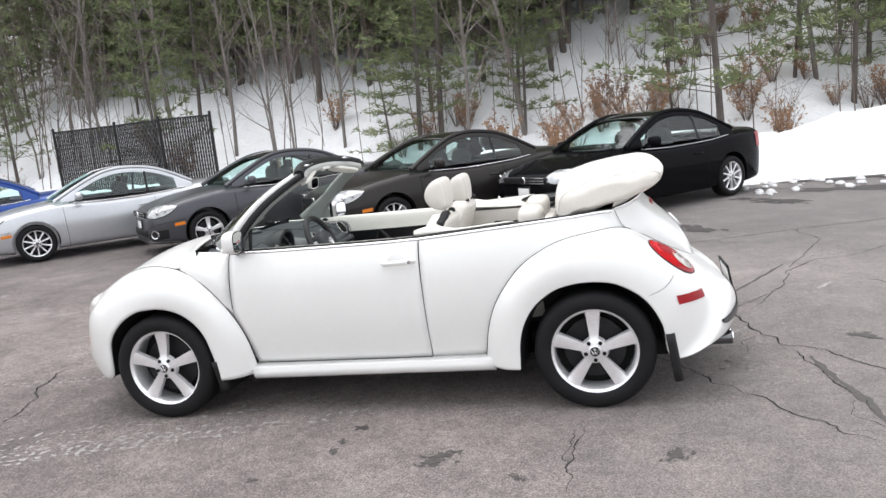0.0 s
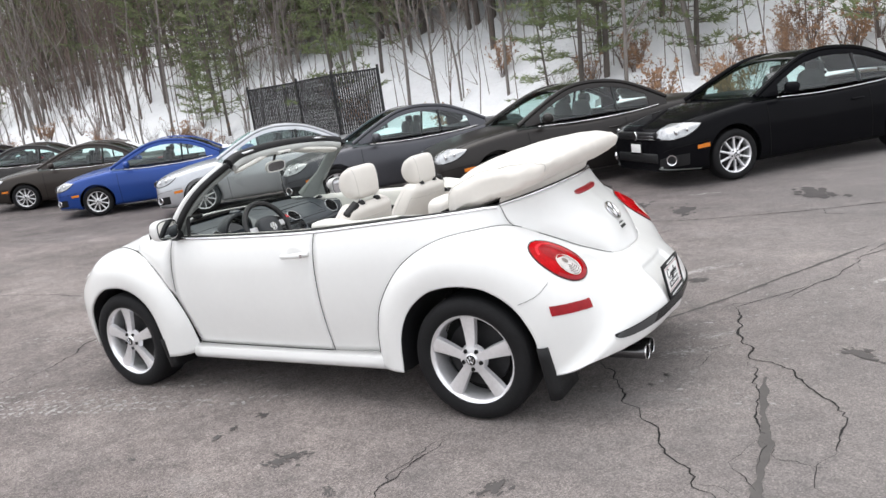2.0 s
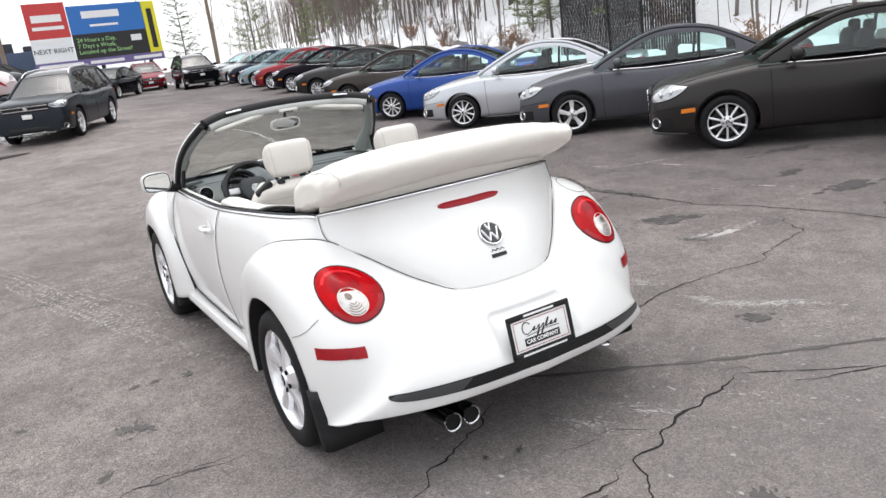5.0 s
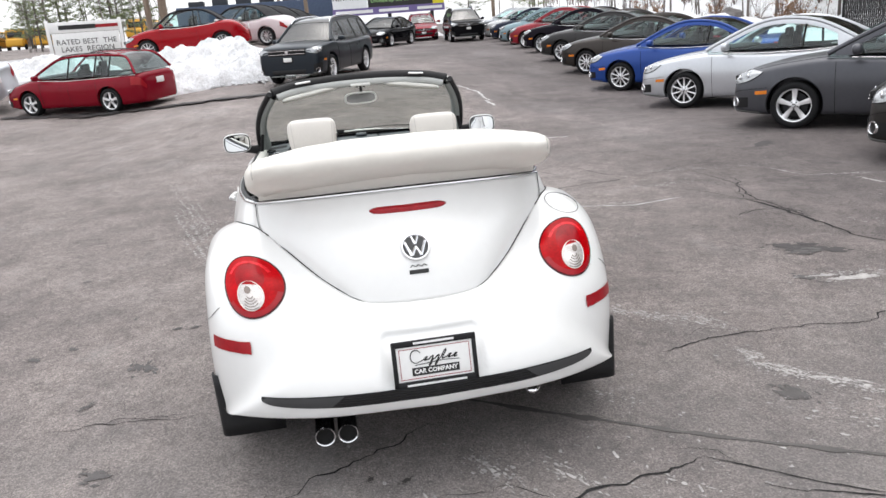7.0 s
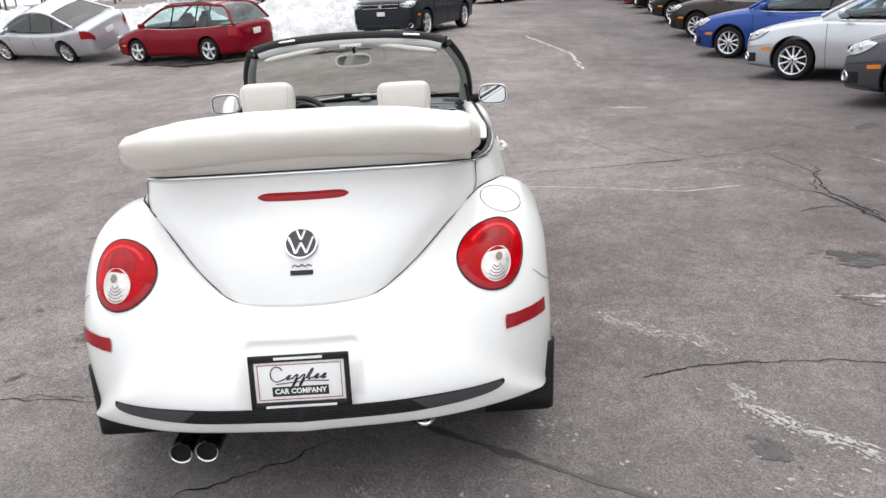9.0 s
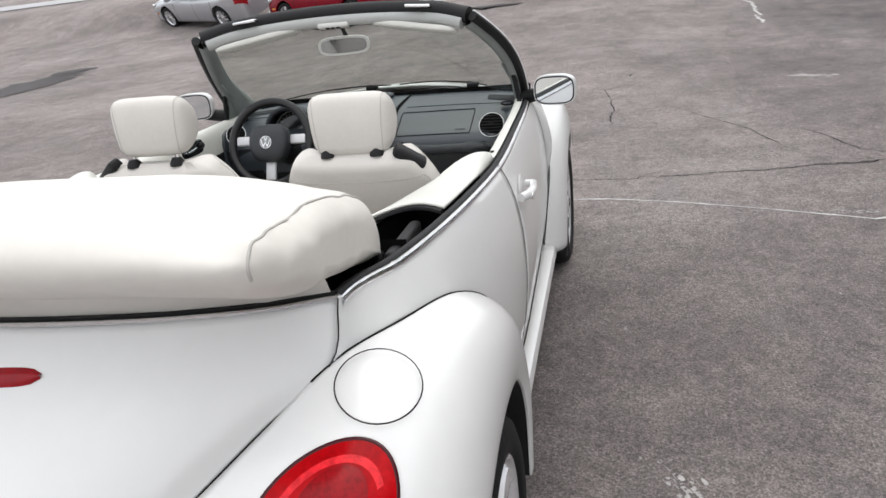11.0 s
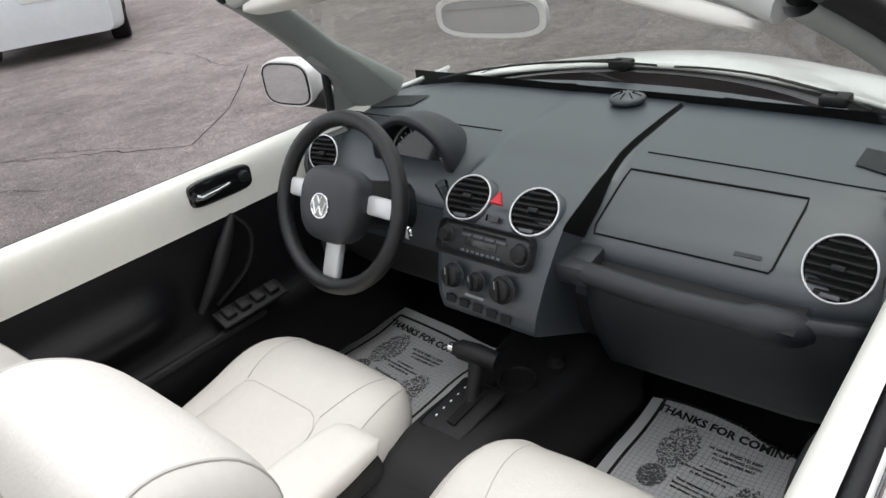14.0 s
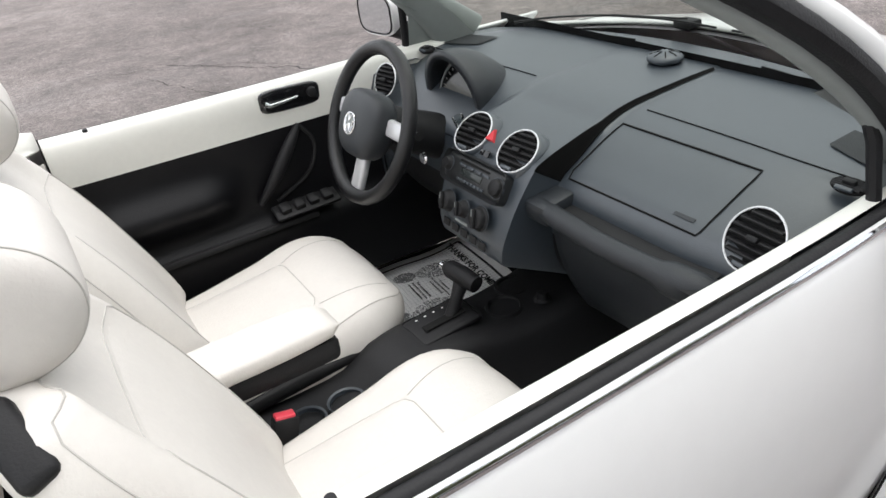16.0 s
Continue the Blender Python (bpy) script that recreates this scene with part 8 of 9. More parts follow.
for k, (x, d, r) in enumerate(((-1.4, 1.7, 0.5), (-3.6, 3.4, 0.35), (-14.6, 2.0, 0.4), (-15.4, 2.2, 0.55), (-16.6, 1.9, 0.35), (-17.4, 2.5, 0.45), (-20.5, 2.2, 0.5), (-22.0, 3.0, 0.6), (-24.5, 2.4, 0.4), (-27.0, 2.6, 0.6), (-12.9, 3.2, 0.3), (-30.0, 2.5, 0.5))):
    boulder(x, hill_foot(x) + d, r, k)

# ploughed snow heaps
DIRTYSNOW = mat("ploughed_snow", (0.56, 0.555, 0.56), 0.85, col2=(0.83, 0.84, 0.86), scale=2.2, bump=1.0, bscale=9, bdist=0.06)


def heap(cx, cy, rx, ry, h, seed, turn=0.0, label="heap of ploughed lumpy snow"):
    def f(u, v):
        a, r = 2 * math.pi * u, 1 - v
        x, y = rx * r * math.cos(a), ry * r * math.sin(a)
        c, s = math.cos(radians(turn)), math.sin(radians(turn))
        wx, wy = cx + x * c - y * s, cy + x * s + y * c
        k = (1 - r * r) ** 0.7 * h
        k *= 1 + 0.45 * noise.noise((wx * 0.9, wy * 0.9, seed)) + 0.25 * noise.noise((wx * 2.6, wy * 2.6, seed))
        k += (0.16 * noise.noise((wx * 4.5, wy * 4.5, seed)) + 0.09 * abs(noise.noise((wx * 9, wy * 9, seed + 5)))) * (1 - r ** 4)
        return (wx, wy, rise(wx, wy) - 0.05 + max(0, k))
    ob = part("snow_heap", grid(f, 110, 44, wrap=True), DIRTYSNOW, smooth=50)
    return tagged(ob, label, "snow heap", group="ploughed snow heaps")


heap(-20.0, -3.6, 3.4, 1.7, 0.88, 3, 100)
heap(-22.0, -9.0, 3.0, 1.2, 0.55, 5, 80)
heap(-19.4, -2.3, 1.6, 1.1, 0.95, 8, 60)
heap(-46.0, 4.0, 5.0, 1.6, 1.0, 9, 90)
heap(-44.0, 11.5, 3.0, 1.6, 0.9, 12, 90)
heap(-24.0, -14.0, 2.5, 1.0, 0.5, 14, 80)
clods = []
for k in range(240):
    a = rng.random()
    x, y = -17.0 - 0.9 * rng.random() - 1.6 * a, -0.6 - 5.2 * a + rng.uniform(-0.4, 0.4)
    r = rng.uniform(0.03, 0.12)
    clods.append([(v[0] * (1 + 0.3 * rng.random()), v[1], v[2]) for v in ball(r, r * rng.uniform(0.7, 1.3), r * 0.7, (x, y, rise(x, y) + r * 0.3), 7, 5)[0]])
cf = ball(1, 1, 1, nu=7, nv=5)[1]
tagged(part("snow_clods", joined(*[(c, cf) for c in clods]), DIRTYSNOW, smooth=0), "broken lumps of dirty snow at the heap's foot", "snow", kind="stuff")

# ---- far signs, poles, buses and road ----
SIGNX = -52.0
board = thing("billboard", "large roadside billboard with coloured advertising panels", "billboard")
f_sign = Matrix.Translation((SIGNX, 6.2, 0)) @ Euler((radians(90), 0, radians(96))).to_matrix().to_4x4()


def panel(name, x, z, w, h, col, lift=0.0, label=""):
    return part(name, bx(w, h, 0.08, 0.0, m=f_sign @ pose(x, z, lift)), mat("sign_" + col[0], col[1], 0.5, var=0.03), board, label, smooth=0)


panel("panel", -2.85, 6.4, 2.5, 2.2, ("red", (0.55, 0.05, 0.05)), label="red panel with white script")
panel("panel", -2.85, 4.55, 2.5, 1.5, ("white", (0.78, 0.80, 0.82)), label="white panel with black letters")
panel("panel", 0.85, 6.3, 4.8, 1.8, ("blue", (0.03, 0.16, 0.48)), label="blue panel with white bars")
panel("panel", 0.85, 4.60, 4.8, 1.6, ("black", (0.02, 0.02, 0.02)), label="black panel with green and white letters")
panel("panel", 3.70, 5.5, 0.85, 3.4, ("yellow", (0.75, 0.68, 0.03)), label="yellow upright panel")
panel("panel", 0.0, 3.55, 8.3, 0.5, ("violet", (0.16, 0.12, 0.30)), label="dark strip with pale bars")
SIGNWHITE = mat("sign_ink_white", (0.8, 0.8, 0.8), 0.6, var=0.02)
words("NEXT RIGHT", 0.42, INK, f_sign @ pose(-2.85, 4.5, 0.05), board, extrude=0.01)
words("24 Hours a Day,\n7 Days a Week,\nLocated up the Street!", 0.38, mat("sign_ink_green", (0.35, 0.62, 0.25), 0.6, var=0.02), f_sign @ pose(-1.35, 4.62, 0.05), board, extrude=0.01, align="LEFT")
for x, z, w, h in ((-2.85, 6.55, 1.8, 0.45), (-2.85, 5.95, 1.9, 0.22), (-2.85, 5.1, 1.7, 0.22), (0.5, 6.6, 2.4, 0.45), (0.6, 5.9, 1.8, 0.14), (2.5, 4.9, 0.7, 0.4), (-2.6, 3.55, 2.7, 0.22), (0.3, 3.55, 2.2, 0.2), (3.0, 3.55, 1.9, 0.2)):
    part("sign_bar", bx(w, h, 0.02, 0.0, m=f_sign @ pose(x, z, 0.05)), SIGNWHITE, board, smooth=0)
part("sign_bar", bx(0.34, 2.6, 0.02, 0.0, m=f_sign @ pose(3.70, 5.4, 0.05)), INK, board, smooth=0)
for x in (-3.2, 0, 3.2):
    part("sign_post", tube([tuple(f_sign @ Vector((x, 0.5, -0.15))), tuple(f_sign @ Vector((x, 6.8, -0.15)))], 0.14, 8), DARKALLOY, board)

marquee = thing("marquee_sign", "white letter-board sign with black letters on two posts", "sign")
fmq = Matrix.Translation((-27.3, -8.45, 0)) @ Euler((radians(90), 0, radians(105))).to_matrix().to_4x4()
part("letter_board", bx(2.35, 0.95, 0.12, 0.01, m=fmq @ pose(0, 2.25, 0)), PAPER, marquee)
part("sign_header", bx(2.5, 0.40, 0.14, 0.02, m=fmq @ pose(0, 2.93, 0)), PAPER, marquee, "white header with dark script")
part("header_bar", bx(1.3, 0.16, 0.01, 0.0, m=fmq @ pose(-0.25, 2.93, 0.075)), INK, marquee)
part("header_bar", bx(0.8, 0.12, 0.01, 0.0, m=fmq @ pose(0.80, 2.93, 0.075)), DARKRED, marquee)
words("RATED BEST  THE\nLAKES  REGION", 0.27, INK, fmq @ pose(0, 2.25, 0.065), marquee, extrude=0.003)
for x in (-1.28, 1.28):
    part("sign_post", bx(0.12, 2.3, 0.12, 0.01, m=fmq @ pose(x, 2.05, 0)), PAPER, marquee)

POLE = mat("pole_wood", (0.16, 0.12, 0.09), 0.9, col2=(0.28, 0.22, 0.17), scale=5, stretch=(1, 1, 0.2))
for x, y, h, r in ((-34.9, -7.4, 10, 0.16), (-35.0, -6.7, 10, 0.22), (-46.0, 0.2, 11, 0.14), (-54, 14.4, 12, 0.15), (-70, -2, 12, 0.15)):
    pl = part("utility_pole", tube([(x, y, 0), (x + 0.1, y, h)], [r, r * 0.75], 10), POLE)
    tagged(pl, "weathered wooden utility pole", "pole", group="utility poles")
wires = thing("overhead_wires", "thin black overhead wires between the poles", "wire")
for dz in (0.0, 0.5, 1.1):
    for (xa, ya, za), (xb, yb, zb_) in (((-34.9, -7.4, 8.6), (-46, 0.2, 8.0)), ((-46, 0.2, 8.0), (-54, 14.4, 8.2)), ((-20, -34, 9.5), (-34.9, -7.4, 8.6)), ((-54, 14.4, 8.2), (-90, 40, 10))):
        part("wire", tube([(xa + (xb - xa) * k / 10, ya + (yb - ya) * k / 10, za + (zb_ - za) * k / 10 + dz - 0.6 * math.sin(math.pi * k / 10)) for k in range(11)], 0.018, 4), SEAM, wires)


def bus(x, y, turn):
    root = thing("school_bus", "yellow school bus with black window band", "bus", pose(x, y, rise(max(-90, x), y) + 0.06, 0, 0, turn), group="school buses across the road")
    yel = mat("bus_yellow", (0.62, 0.33, 0.03), 0.5, var=0.05)
    part("bus_body", bx(8.2, 2.4, 2.2, 0.25, (0.6, 0, 1.75)), yel, root)
    part("bus_hood", bx(1.6, 2.1, 1.0, 0.2, (-4.2, 0, 1.1)), yel, root)
    for k in range(8):
        for s in (-1, 1):
            part("bus_window", bx(0.75, 0.03, 0.62, 0.03, (-2.9 + 0.95 * k, s * 1.205, 2.2)), GLOSSBLACK, root)
    for s in (-1, 1):
        part("bus_stripe", bx(8.0, 0.02, 0.08, 0.0, (0.6, s * 1.205, 1.5)), SEAM, root)
        for xx in (-3.4, 3.2):
            part("bus_wheel", moved(lathe([(0, 0.02), (0.3, 0.02), (0.48, 0.0), (0.48, -0.25)], 20), Matrix.Translation((xx, s * 1.2, 0.42)) @ Matrix.Diagonal((1, s, 1, 1))), RUBBER, root)
    part("bus_screen", bx(0.03, 1.9, 0.7, 0.05, (-3.52, 0, 2.15)), GLOSSBLACK, root)
    return root


for x, y, t in ((-112, -42.0, 188), (-112, -38.6, 188), (-112, -35.4, 188), (-108, -21.5, 176)):
    bus(x, y, t)
shed = thing("blue_building", "long dark blue industrial building far off", "building")
part("wall", bx(9, 14, 3.4, 0.05, (-66, -3.0, 3.5)), mat("blue_cladding", (0.05, 0.075, 0.13), 0.7, var=0.15), shed)
for k in range(7):
    part("roof_unit", bx(1.2, 1.2, 0.5 + 0.3 * (k % 3), 0.04, (-63, -8.5 + 1.9 * k, 5.4)), mat("dark_cladding", (0.03, 0.035, 0.045), 0.7, var=0.2), shed)

# far woods against the sky
for i, (x, y, s) in enumerate(((-58, -24, 1.3), (-62, -20, 1.5), (-55, -28, 1.2), (-60, -12, 1.4), (-66, -16, 1.6), (-57, -32, 1.4), (-70, 16, 1.3), (-74, 20, 1.5), (-68, 22, 1.3), (-80, 14, 1.4), (-64, -30, 1.6), (-46, -12, 1.0), (-44, -9.5, 0.9))):
    src = (pines[1], bares[3], pines[3], bares[1])[i % 4]
    ob = copy_thing(src, pose(0, 0, 0))
    ob.matrix_basis = pose(x, y, rise(max(-90, x), y), 0, 0, 50 * i) @ Matrix.Scale(s, 4)

rw = random.Random(31)
for i in range(44):
    x, y = rw.uniform(-84, -58), rw.uniform(-40, -11)
    src = (bares[3], pines[1], bares[0], pines[3], bares[1])[i % 5]
    ob = copy_thing(src, pose(0, 0, 0))
    ob.matrix_basis = pose(x, y, rise(max(-90, x), y) - 0.1, 0, 0, 70 * i) @ Matrix.Scale(rw.uniform(0.9, 1.5), 4)

# the road beyond the lot
road = part("road", grid(lambda u, v: (lambda a, b: (a, b, rise(max(a, -90), b) + 0.03))(-34 - 10 * v + 30 * u, -12 - 46 * u + 2 * v), 30, 8), mat("grey_road", (0.36, 0.36, 0.37), 0.8, col2=(0.44, 0.44, 0.45), scale=0.8), smooth=180)
tagged(road, "pale salted road along the lot", "road", kind="structure")

# ---- cracks, stains and snow remnants on the asphalt ----
CRACK = mat("crack_dark", (0.014, 0.013, 0.013), 0.95, var=0.2)
STAIN = mat("oil_stain", (0.075, 0.068, 0.066), 0.6, var=0.2, scale=20)
CHALK = mat("pale_chalk", (0.52, 0.51, 0.50), 0.9, var=0.25, scale=20)
SALT = mat("salt_trace", (0.385, 0.365, 0.355), 0.9, var=0.25, scale=30)
WETDARK = mat("wet_and_dark_asphalt", (0.058, 0.052, 0.052), 0.8, var=0.2, scale=4)


def ribbon(pts, width, rough, seed, step=0.03, lift=0.003):
    """A ragged strip just above the ground along a line."""
    r = random.Random(seed)
    vs, fs = [], []
    line = []
    for (x0, y0), (x1, y1) in zip(pts, pts[1:]):
        n = max(2, int(math.hypot(x1 - x0, y1 - y0) / step))
        line += [(x0 + (x1 - x0) * k / n, y0 + (y1 - y0) * k / n) for k in range(n)]
    line.append(pts[-1])
    out = []
    for k, (x, y) in enumerate(line):
        j = rough * (1.3 * noise.noise((x * 3.1, y * 3.1, seed)) + 0.9 * noise.noise((x * 9, y * 9, seed)) + 0.5 * noise.noise((x * 27, y * 27, seed)))
        out.append((x + j, y + j * 0.8))
    for k, (x, y) in enumerate(out):
        a, b = out[max(0, k - 1)], out[min(len(out) - 1, k + 1)]
        d = Vector((b[0] - a[0], b[1] - a[1]))
        d = d.normalized() if d.length > 1e-6 else Vector((1, 0))
        w = width * 0.72 * (0.25 + 1.1 * abs(noise.noise((x * 6, y * 6, seed + 3))) + 0.3 * r.random())
        w *= min(1, (k + 1) / 6, (len(out) - k) / 6)
        vs += [(x - d.y * w / 2, y + d.x * w / 2, rise(x, y) + lift), (x + d.y * w / 2, y - d.x * w / 2, rise(x, y) + lift)]
    for k in range(len(out) - 1):
        fs.append((2 * k, 2 * k + 1, 2 * k + 3, 2 * k + 2))
    return vs, fs


def crack(pts, width, seed, material=CRACK, rough=0.035, label="ragged dark crack in the asphalt", name="crack", category="crack"):
    ob = part(name, ribbon(pts, width, rough, seed, lift=0.012 if width > 0.5 else 0.003), material, smooth=0)
    return tagged(ob, label, category, group=category + "s in the asphalt", kind="structure")


CRACKS = [
    ([(-1.495, 3.387), (-1.25, 3.44), (-1.06, 3.46), (-0.80, 3.46), (-0.53, 3.44)], 0.060),
    ([(-1.20, 3.44), (-0.98, 3.52), (-0.72, 3.50)], 0.030),
    ([(-2.79, 2.20), (-2.9, 2.9), (-3.18, 3.62), (-3.3, 4.1)], 0.020),
    ([(-3.88, 2.57), (-3.5, 2.70), (-3.19, 2.79), (-2.9, 3.2)], 0.018),
    ([(-3.18, 3.62), (-2.34, 3.67), (-1.96, 3.68), (-1.75, 3.50), (-1.50, 3.39)], 0.022),
    ([(-2.44, 2.9), (-2.03, 3.21), (-1.83, 3.30), (-1.50, 3.39)], 0.014),
    ([(-2.43, -0.89), (-2.55, -0.45), (-2.71, -0.23), (-2.81, 0.08), (-2.76, 0.34)], 0.026),
    ([(2.17, 0.98), (2.21, 0.83), (2.30, 0.38), (2.40, 0.11), (2.60, -0.02), (2.78, -0.34), (2.82, -0.79)], 0.020),
    ([(1.60, 0.02), (1.73, -0.21), (1.94, -0.58), (2.12, -0.80), (2.22, -1.00), (2.34, -1.18), (2.50, -1.25)], 0.016),
    ([(2.40, 1.10), (2.72, 1.71), (2.88, 2.22), (3.19, 2.62), (3.49, 2.66), (3.94, 3.07), (4.8, 3.2)], 0.018),
    ([(-2.33, 3.81), (-1.70, 3.52), (-0.84, 3.48), (-0.14, 3.44), (0.36, 3.63), (1.0, 3.72), (1.63, 3.78), (2.51, 3.98), (3.36, 4.32), (4.6, 4.65)], 0.030),
    ([(1.20, -1.02), (1.15, -1.34), (1.11, -1.56), (1.13, -1.75)], 0.010),
    ([(2.38, 0.10), (2.46, -0.36), (2.52, -0.72), (2.54, -1.0)], 0.014),
    ([(1.24, 1.25), (1.18, 1.81), (1.25, 2.43), (1.02, 3.19), (0.61, 3.46)], 0.018),
    ([(2.17, 0.98), (2.27, 1.10), (2.43, 1.28), (2.55, 1.46)], 0.018),
    ([(-2.60, -2.18), (-2.55, -1.67), (-2.58, -0.78)], 0.016),
    ([(-4.47, -2.32), (-4.07, -1.34), (-3.48, -0.73)], 0.014),
    ([(1.12, -1.60), (1.10, -1.36), (1.18, -1.01)], 0.008),
    ([(-2.67, 0.60), (-2.70, 1.33), (-2.75, 1.96), (-2.9, 2.9)], 0.018),
    ([(-7.55, 1.37), (-6.39, 1.22), (-6.16, 0.98), (-5.24, 1.07), (-4.42, 1.04)], 0.030),
    ([(-1.34, 0.84), (-1.36, 1.01)], 0.010),
    ([(-5.01, 1.65), (-4.48, 1.89), (-4.03, 2.15), (-3.4, 2.3)], 0.018),
    ([(-0.79, -5.41), (-1.31, -4.59), (-1.90, -3.78), (-2.53, -4.25)], 0.022),
    ([(-0.60, -5.2), (-0.82, -4.31), (-1.05, -3.97)], 0.014),
    ([(-2.53, -4.25), (-3.2, -4.97), (-3.48, -5.3), (-3.42, -5.7), (-3.64, -6.5), (-3.48, -8.09)], 0.020),
    ([(-4.85, -9.7), (-5.7, -9.24), (-6.8, -8.78), (-8.4, -8.3)], 0.030),
    ([(-1.69, -4.19), (-1.38, -4.76), (-1.06, -4.98), (-0.3, -5.6)], 0.014),
    ([(3.3, 1.8), (3.9, 0.9), (4.6, 0.4), (5.4, 0.2)], 0.014),
    ([(2.9, 2.3), (3.5, 3.6), (3.4, 4.4)], 0.016),
]
for i, (pts, w) in enumerate(CRACKS):
    crack(pts, w, 3 + i)
    # fine side branches
    r = random.Random(100 + i)
    for k in range(2):
        j = r.randrange(1, len(pts))
        x, y = pts[j]
        a = r.uniform(0, 2 * math.pi)
        ln = r.uniform(0.15, 0.55)
        crack([(x, y), (x + ln * 0.5 * math.cos(a), y + ln * 0.5 * math.sin(a)), (x + ln * math.cos(a + 0.5), y + ln * math.sin(a + 0.5))], w * 0.4, 50 + 3 * i + k)
TAR = mat("seal_tar", (0.080, 0.073, 0.070), 0.7, var=0.15, scale=12)
crack([(1.30, 0.05), (1.50, 0.31), (1.72, 0.61), (1.92, 0.89), (2.18, 1.31), (2.46, 1.77), (2.9, 2.5)], 0.055, 71, TAR, 0.02, "dark sealed seam in the asphalt", "sealed_seam", "seam")
crack([(2.47, -0.10), (2.495, -0.353), (2.542, -0.777), (2.56, -1.209), (2.60, -1.6)], 0.085, 74, TAR, 0.012, "darker filled strip in the asphalt", "sealed_seam", "seam")
crack([(-2.26, 0.66), (-2.23, 1.04), (-2.13, 1.45), (-1.99, 1.85), (-1.73, 2.46), (-1.78, 2.75), (-1.83, 3.02)], 0.032, 72, CHALK, 0.008, "thin pale chalk line on the asphalt", "chalk_line", "line")
crack([(-16.5, 3.0), (-13.0, 3.6), (-10.5, 3.4)], 0.10, 73, CHALK, 0.08, "pale worn line on the asphalt", "chalk_line", "line")


def blot(x, y, rx, ry, turn, seed, material, label, lift=0.0025, category="stain"):
    """A ragged patch made of many small specks, denser in the middle."""
    r = random.Random(seed + 900)
    c, s = math.cos(turn), math.sin(turn)
    specks = []
    for k in range(46):
        a, d = r.uniform(0, 2 * math.pi), abs(r.gauss(0, 0.5))
        px, py = rx * d * math.cos(a), ry * d * math.sin(a)
        wx, wy = x + px * c - py * s, y + px * s + py * c
        q = min(rx, 3 * ry) * r.uniform(0.05, 0.20) * (1.15 - 0.5 * min(1, d))
        n = 9
        ring_ = [(wx + q * (1 + 0.5 * r.uniform(-1, 1)) * (math.cos(2 * math.pi * i / n) * c * 1.4 - math.sin(2 * math.pi * i / n) * s * 0.7), wy + q * (1 + 0.5 * r.uniform(-1, 1)) * (math.cos(2 * math.pi * i / n) * s * 1.4 + math.sin(2 * math.pi * i / n) * c * 0.7)) for i in range(n)]
        specks.append(([(p[0], p[1], rise(p[0], p[1]) + lift + 0.00004 * k) for p in ring_], [tuple(range(n))]))
    ob = part("ground_stain", joined(*specks), material, smooth=0)
    return tagged(ob, label, category, group="stains on the asphalt", kind="structure")


STAINS = [(-0.0, -1.03, 0.07), (0.51, -1.38, 0.10), (1.59, -1.38, 0.10), (-0.06, -1.31, 0.06), (2.87, 0.26, 0.13), (0.47, -1.45, 0.09), (1.84, 1.58, 0.11), (0.15, -2.09, 0.07), (-0.05, -1.20, 0.045), (0.9, -1.6, 0.05), (-0.35, -1.62, 0.04), (1.9, -2.0, 0.06), (0.05, -1.9, 0.05), (-1.4, -2.2, 0.06), (2.0, -0.15, 0.035), (1.95, -0.28, 0.03), (1.83, 1.62, 0.10), (0.54, 2.57, 0.12), (0.06, 2.90, 0.16)]
for i, (x, y, r) in enumerate(STAINS):
    blot(x, y, r, r * 0.55, 0.6 * i, i, STAIN, "small dark oil stain on the asphalt")
for i, (x, y, rx, ry) in enumerate(((0.0, 2.95, 0.30, 0.12), (-0.93, 5.98, 0.35, 0.18), (0.6, 4.6, 0.4, 0.14), (1.2, 4.3, 0.35, 0.16), (-0.2, 4.9, 0.25, 0.10), (2.4, 4.9, 0.5, 0.16), (3.8, 6.9, 0.7, 0.25), (-4.0, 5.2, 0.3, 0.12), (5.2, 7.6, 1.2, 0.4))):
    blot(x, y, rx, ry, 1.0 + 0.2 * i, 40 + i, WETDARK, "damp dark patch on the asphalt", 0.002)
crack([(-6.6, -10.4), (-7.75, -10.77), (-9.1, -11.17), (-10.16, -10.77), (-13.43, -11.22)], 2.0, 91, WETDARK, 0.25, "long damp streak on the asphalt", "damp_streak", "streak")
# a strip of darker ground along the heap's foot
crack([(-18.0, -8.6), (-16.6, -5.6), (-15.6, -3.0), (-15.2, -1.2)], 1.3, 94, WETDARK, 0.3, "darker strip along the ploughed snow", "damp_streak", "streak")
crack([(4.6, 9.4), (6.5, 8.9), (9.5, 8.2)], 1.2, 92, WETDARK, 0.3, "damp meltwater strip beside the snow", "damp_streak", "streak")
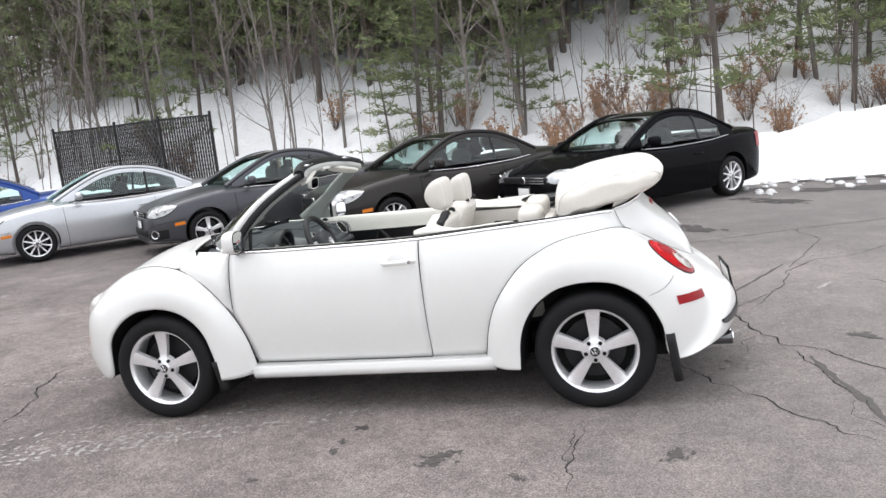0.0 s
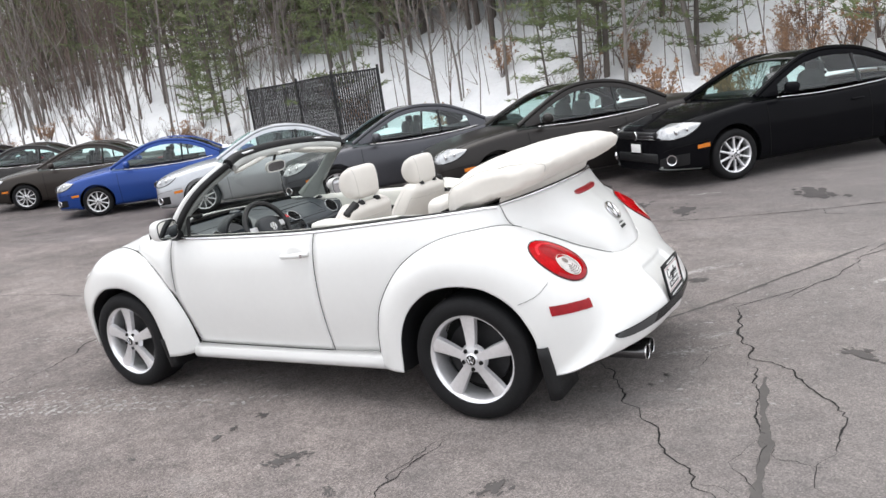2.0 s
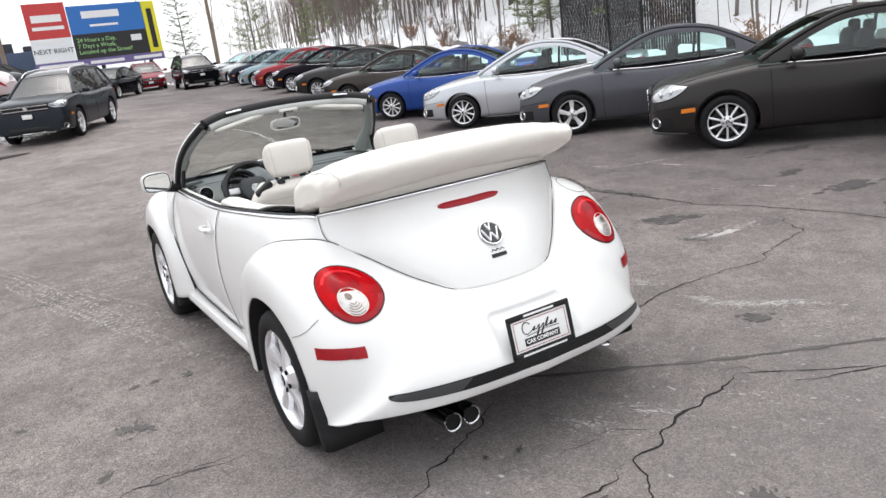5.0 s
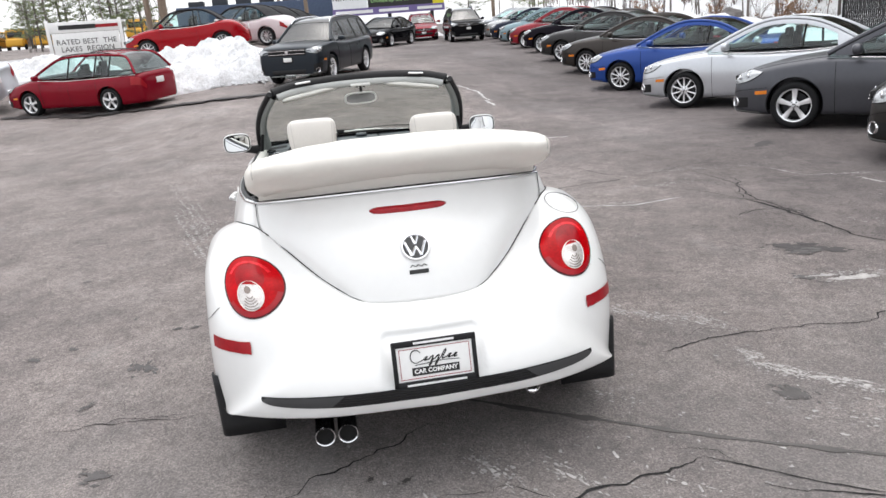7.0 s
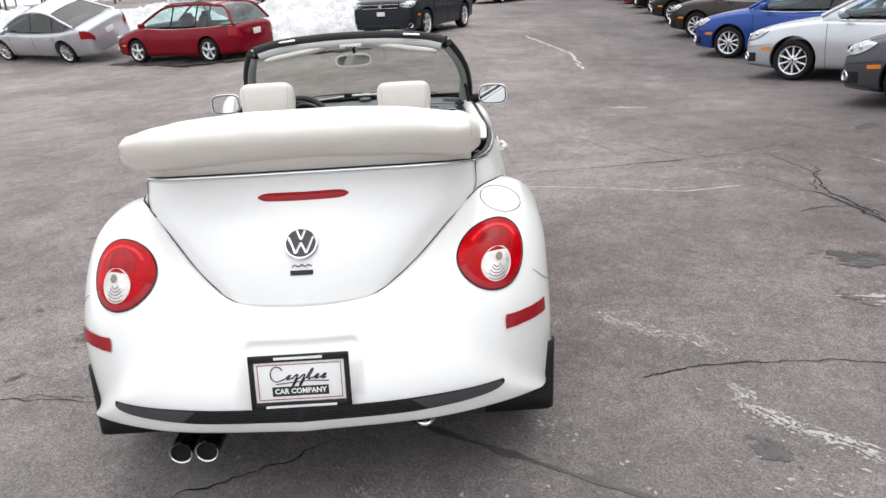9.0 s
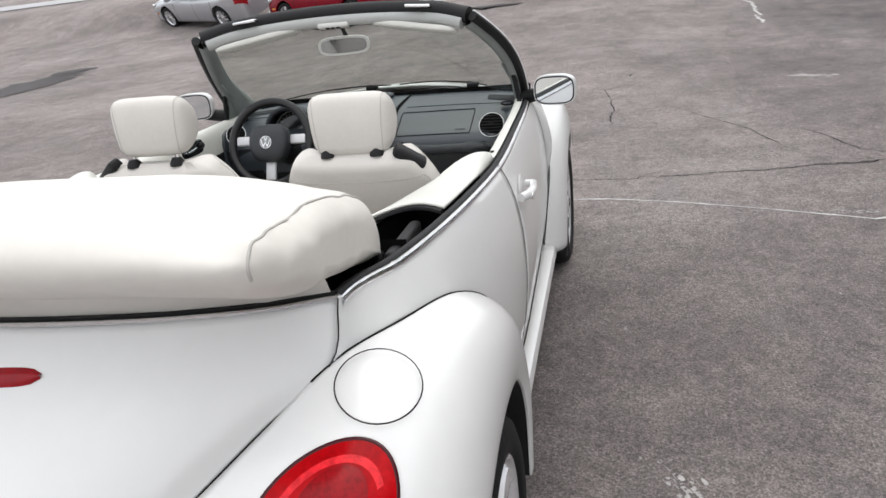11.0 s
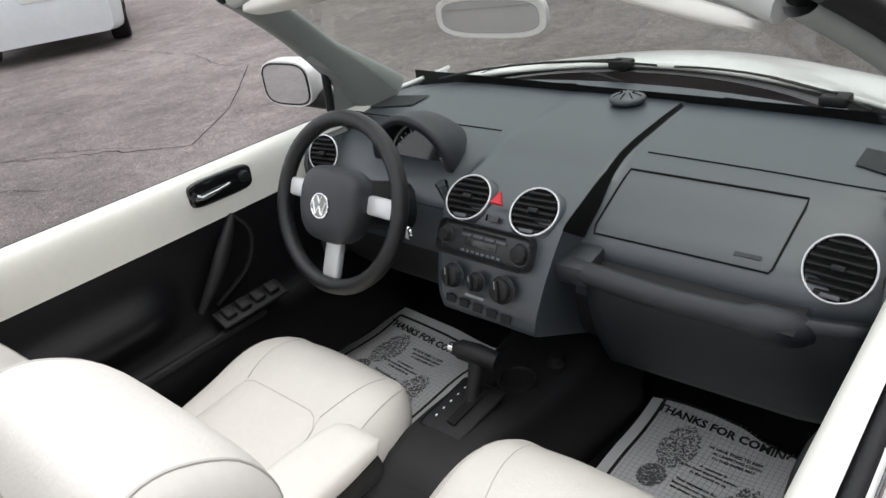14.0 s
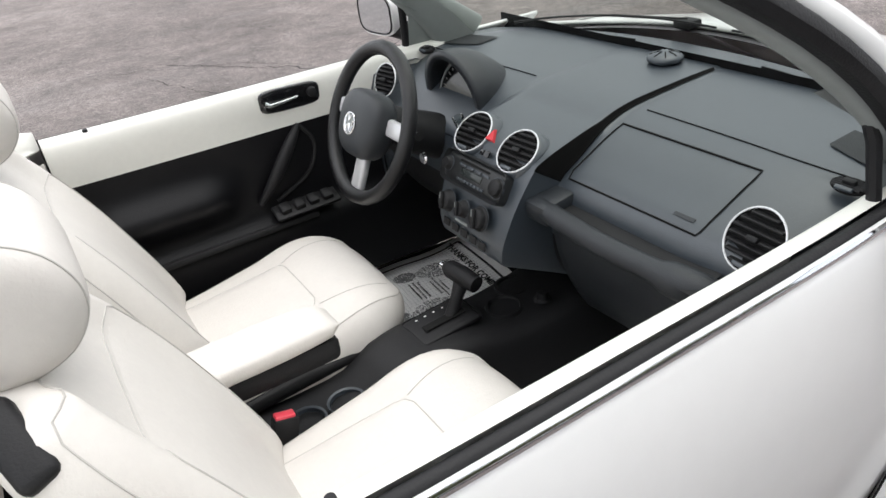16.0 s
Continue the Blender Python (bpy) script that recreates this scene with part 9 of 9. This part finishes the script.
# salt left by tyre treads: rows of small pale dashes
rng2 = random.Random(4)
dashes = []
for (x0, y0), (x1, y1), rows in (((-2.6, -1.68), (0.1, -0.80), 2), ((-2.7, -1.36), (-0.3, -0.58), 2), ((-5.6, -2.25), (-0.42, -0.90), 2), ((2.0, 0.63), (3.4, 1.59), 1), ((-4.0, -1.96), (-0.9, -1.13), 3), ((-4.1, -1.78), (-1.0, -0.98), 2), ((-3.5, -0.28), (-2.2, -0.05), 2), ((-3.55, -1.87), (-0.09, -0.88), 2)):
    d = Vector((x1 - x0, y1 - y0))
    n = int(d.length / 0.075)
    d.normalize()
    for k in range(n):
        for r in range(rows):
            if rng2.random() < (0.8 if x0 < 0 else 0.65 * (1 - 0.5 * k / n)):
                cx, cy = x0 + d.x * k * 0.075 - d.y * 0.07 * r + rng2.uniform(-0.012, 0.012), y0 + d.y * k * 0.075 + d.x * 0.07 * r + rng2.uniform(-0.012, 0.012)
                a, b = (rng2.uniform(0.014, 0.036), rng2.uniform(0.006, 0.014)) if x0 < 0 else (rng2.uniform(0.010, 0.030), rng2.uniform(0.004, 0.011))
                w = rng2.uniform(-0.5, 0.5) + 1.2 * (r % 2)
                rr_ = [(a * math.cos(t) * rng2.uniform(0.3, 1.3), b * math.sin(t) * rng2.uniform(0.3, 1.4)) for t in np.linspace(0, 2 * math.pi, 8)[:-1]]
                pts = [(cx + p * math.cos(w) - q * math.sin(w), cy + p * math.sin(w) + q * math.cos(w)) for p, q in rr_]
                dashes.append(([(px, py, rise(px, py) + 0.0028) for px, py in pts], [tuple(range(7))]))
for k in range(300):
    # scattered salt flecks behind the car and across the lot
    cx, cy = (rng2.gauss(2.3, 0.7), rng2.gauss(0.6, 1.0)) if k % 3 == 0 else (rng2.uniform(-6, 6), rng2.uniform(-4, 5.5))
    a = 0.003 + 0.010 * rng2.random() ** 3
    pts = [(cx + a * 1.5 * math.cos(t) * rng2.uniform(0.5, 1.2), cy + a * 0.7 * math.sin(t) * rng2.uniform(0.5, 1.2)) for t in np.linspace(0, 2 * math.pi, 8)[:-1]]
    dashes.append(([(px, py, rise(px, py) + 0.0028) for px, py in pts], [tuple(range(7))]))
for cx, cy, rx, ry, turn, count in ((0.62, 1.28, 0.16, 0.05, 0.5, 70), (0.81, 1.45, 0.18, 0.06, 0.6, 90), (0.96, 1.69, 0.16, 0.06, 0.5, 60), (1.43, 1.66, 0.14, 0.05, 0.3, 60), (1.60, 1.68, 0.20, 0.05, 0.6, 130), (1.76, 1.82, 0.22, 0.05, 0.9, 110), (2.05, 1.70, 0.35, 0.20, 0.9, 90),
                                 (-2.40, 3.05, 0.30, 0.10, 1.7, 130), (-2.44, 2.7, 0.25, 0.04, 1.9, 60), (-2.75, 3.2, 0.4, 0.15, 1.6, 80), (0.55, 2.9, 0.35, 0.05, 1.4, 80), (-0.4, 3.9, 0.5, 0.2, 1.3, 90), (-2.9, 4.1, 0.6, 0.12, 1.4, 100), (2.3, -0.3, 0.5, 0.4, 0.3, 110), (2.35, 0.9, 0.7, 0.45, 0.8, 110), (2.05, 0.2, 0.22, 0.07, 0.4, 90), (2.15, 0.47, 0.16, 0.05, 0.5, 60), (0.93, 1.62, 0.22, 0.05, 0.5, 70), (1.84, 1.89, 0.3, 0.06, 0.6, 120), (0.63, 2.97, 0.35, 0.06, 1.5, 150), (-2.0, 4.77, 0.5, 0.05, 1.2, 140), (-3.07, 3.39, 0.5, 0.12, 1.5, 130), (-1.86, 2.41, 0.2, 0.04, 1.4, 70), (1.63, 0.85, 0.3, 0.12, 0.6, 50), (-2.9, -1.0, 0.8, 0.4, 0.3, 140), (-4.4, 1.0, 0.25, 0.2, 0.4, 60), (-1.9, 1.4, 0.5, 0.4, 0.9, 60)):
    # broken crusts of road salt
    ct, st = math.cos(turn), math.sin(turn)
    for k in range(count):
        px, py = rng2.gauss(0, 0.5) * rx, rng2.gauss(0, 0.5) * ry
        wx, wy = cx + px * ct - py * st, cy + px * st + py * ct
        a, b = 0.003 + 0.020 * rng2.random() ** 2, 0.002 + 0.009 * rng2.random() ** 2
        ring_ = [(a * math.cos(t) * rng2.uniform(0.4, 1.3), b * math.sin(t) * rng2.uniform(0.4, 1.3)) for t in np.linspace(0, 2 * math.pi, 8)[:-1]]
        dashes.append(([(wx + p * ct - q * st, wy + p * st + q * ct, rise(wx, wy) + 0.0026 + 0.000002 * k) for p, q in ring_], [tuple(range(7))]))
tagged(part("salt_flecks", joined(*dashes), SALT, smooth=0), "pale salt flecks and tyre prints on the asphalt", "salt", kind="stuff")
for i, (x, y, rx, ry, t) in enumerate(((0.65, 2.85, 0.42, 0.05, 1.5), (0.55, 2.7, 0.25, 0.03, 1.4), (0.0, 4.3, 0.3, 0.03, 0.3), (-1.6, 4.8, 0.4, 0.03, 0.1), (1.2, 5.2, 0.5, 0.03, 0.2), (-2.4, 4.4, 0.3, 0.025, 0.1), (3.0, 1.6, 0.25, 0.03, 1.0), (-6.3, 3.1, 0.35, 0.07, 1.2))):
    blot(x, y, rx, ry, t, 70 + i, SALT, "pale dried salt smear on the asphalt", 0.0026)
# crumbs of snow by the bank
crumbs = []
for k in range(120):
    x = rng2.uniform(3.5, 9)
    y = 9.0 - 0.08 * max(0, x - 3) + rng2.uniform(-1.4, 0.6)
    r = rng2.uniform(0.015, 0.08)
    crumbs.append(ball(r, r * 1.3, r * 0.6, (x, y, rise(x, y) + r * 0.25), 7, 5))
tagged(part("snow_crumbs", joined(*crumbs), DIRTYSNOW, smooth=0), "crumbs of dirty snow along the bank", "snow", kind="stuff")
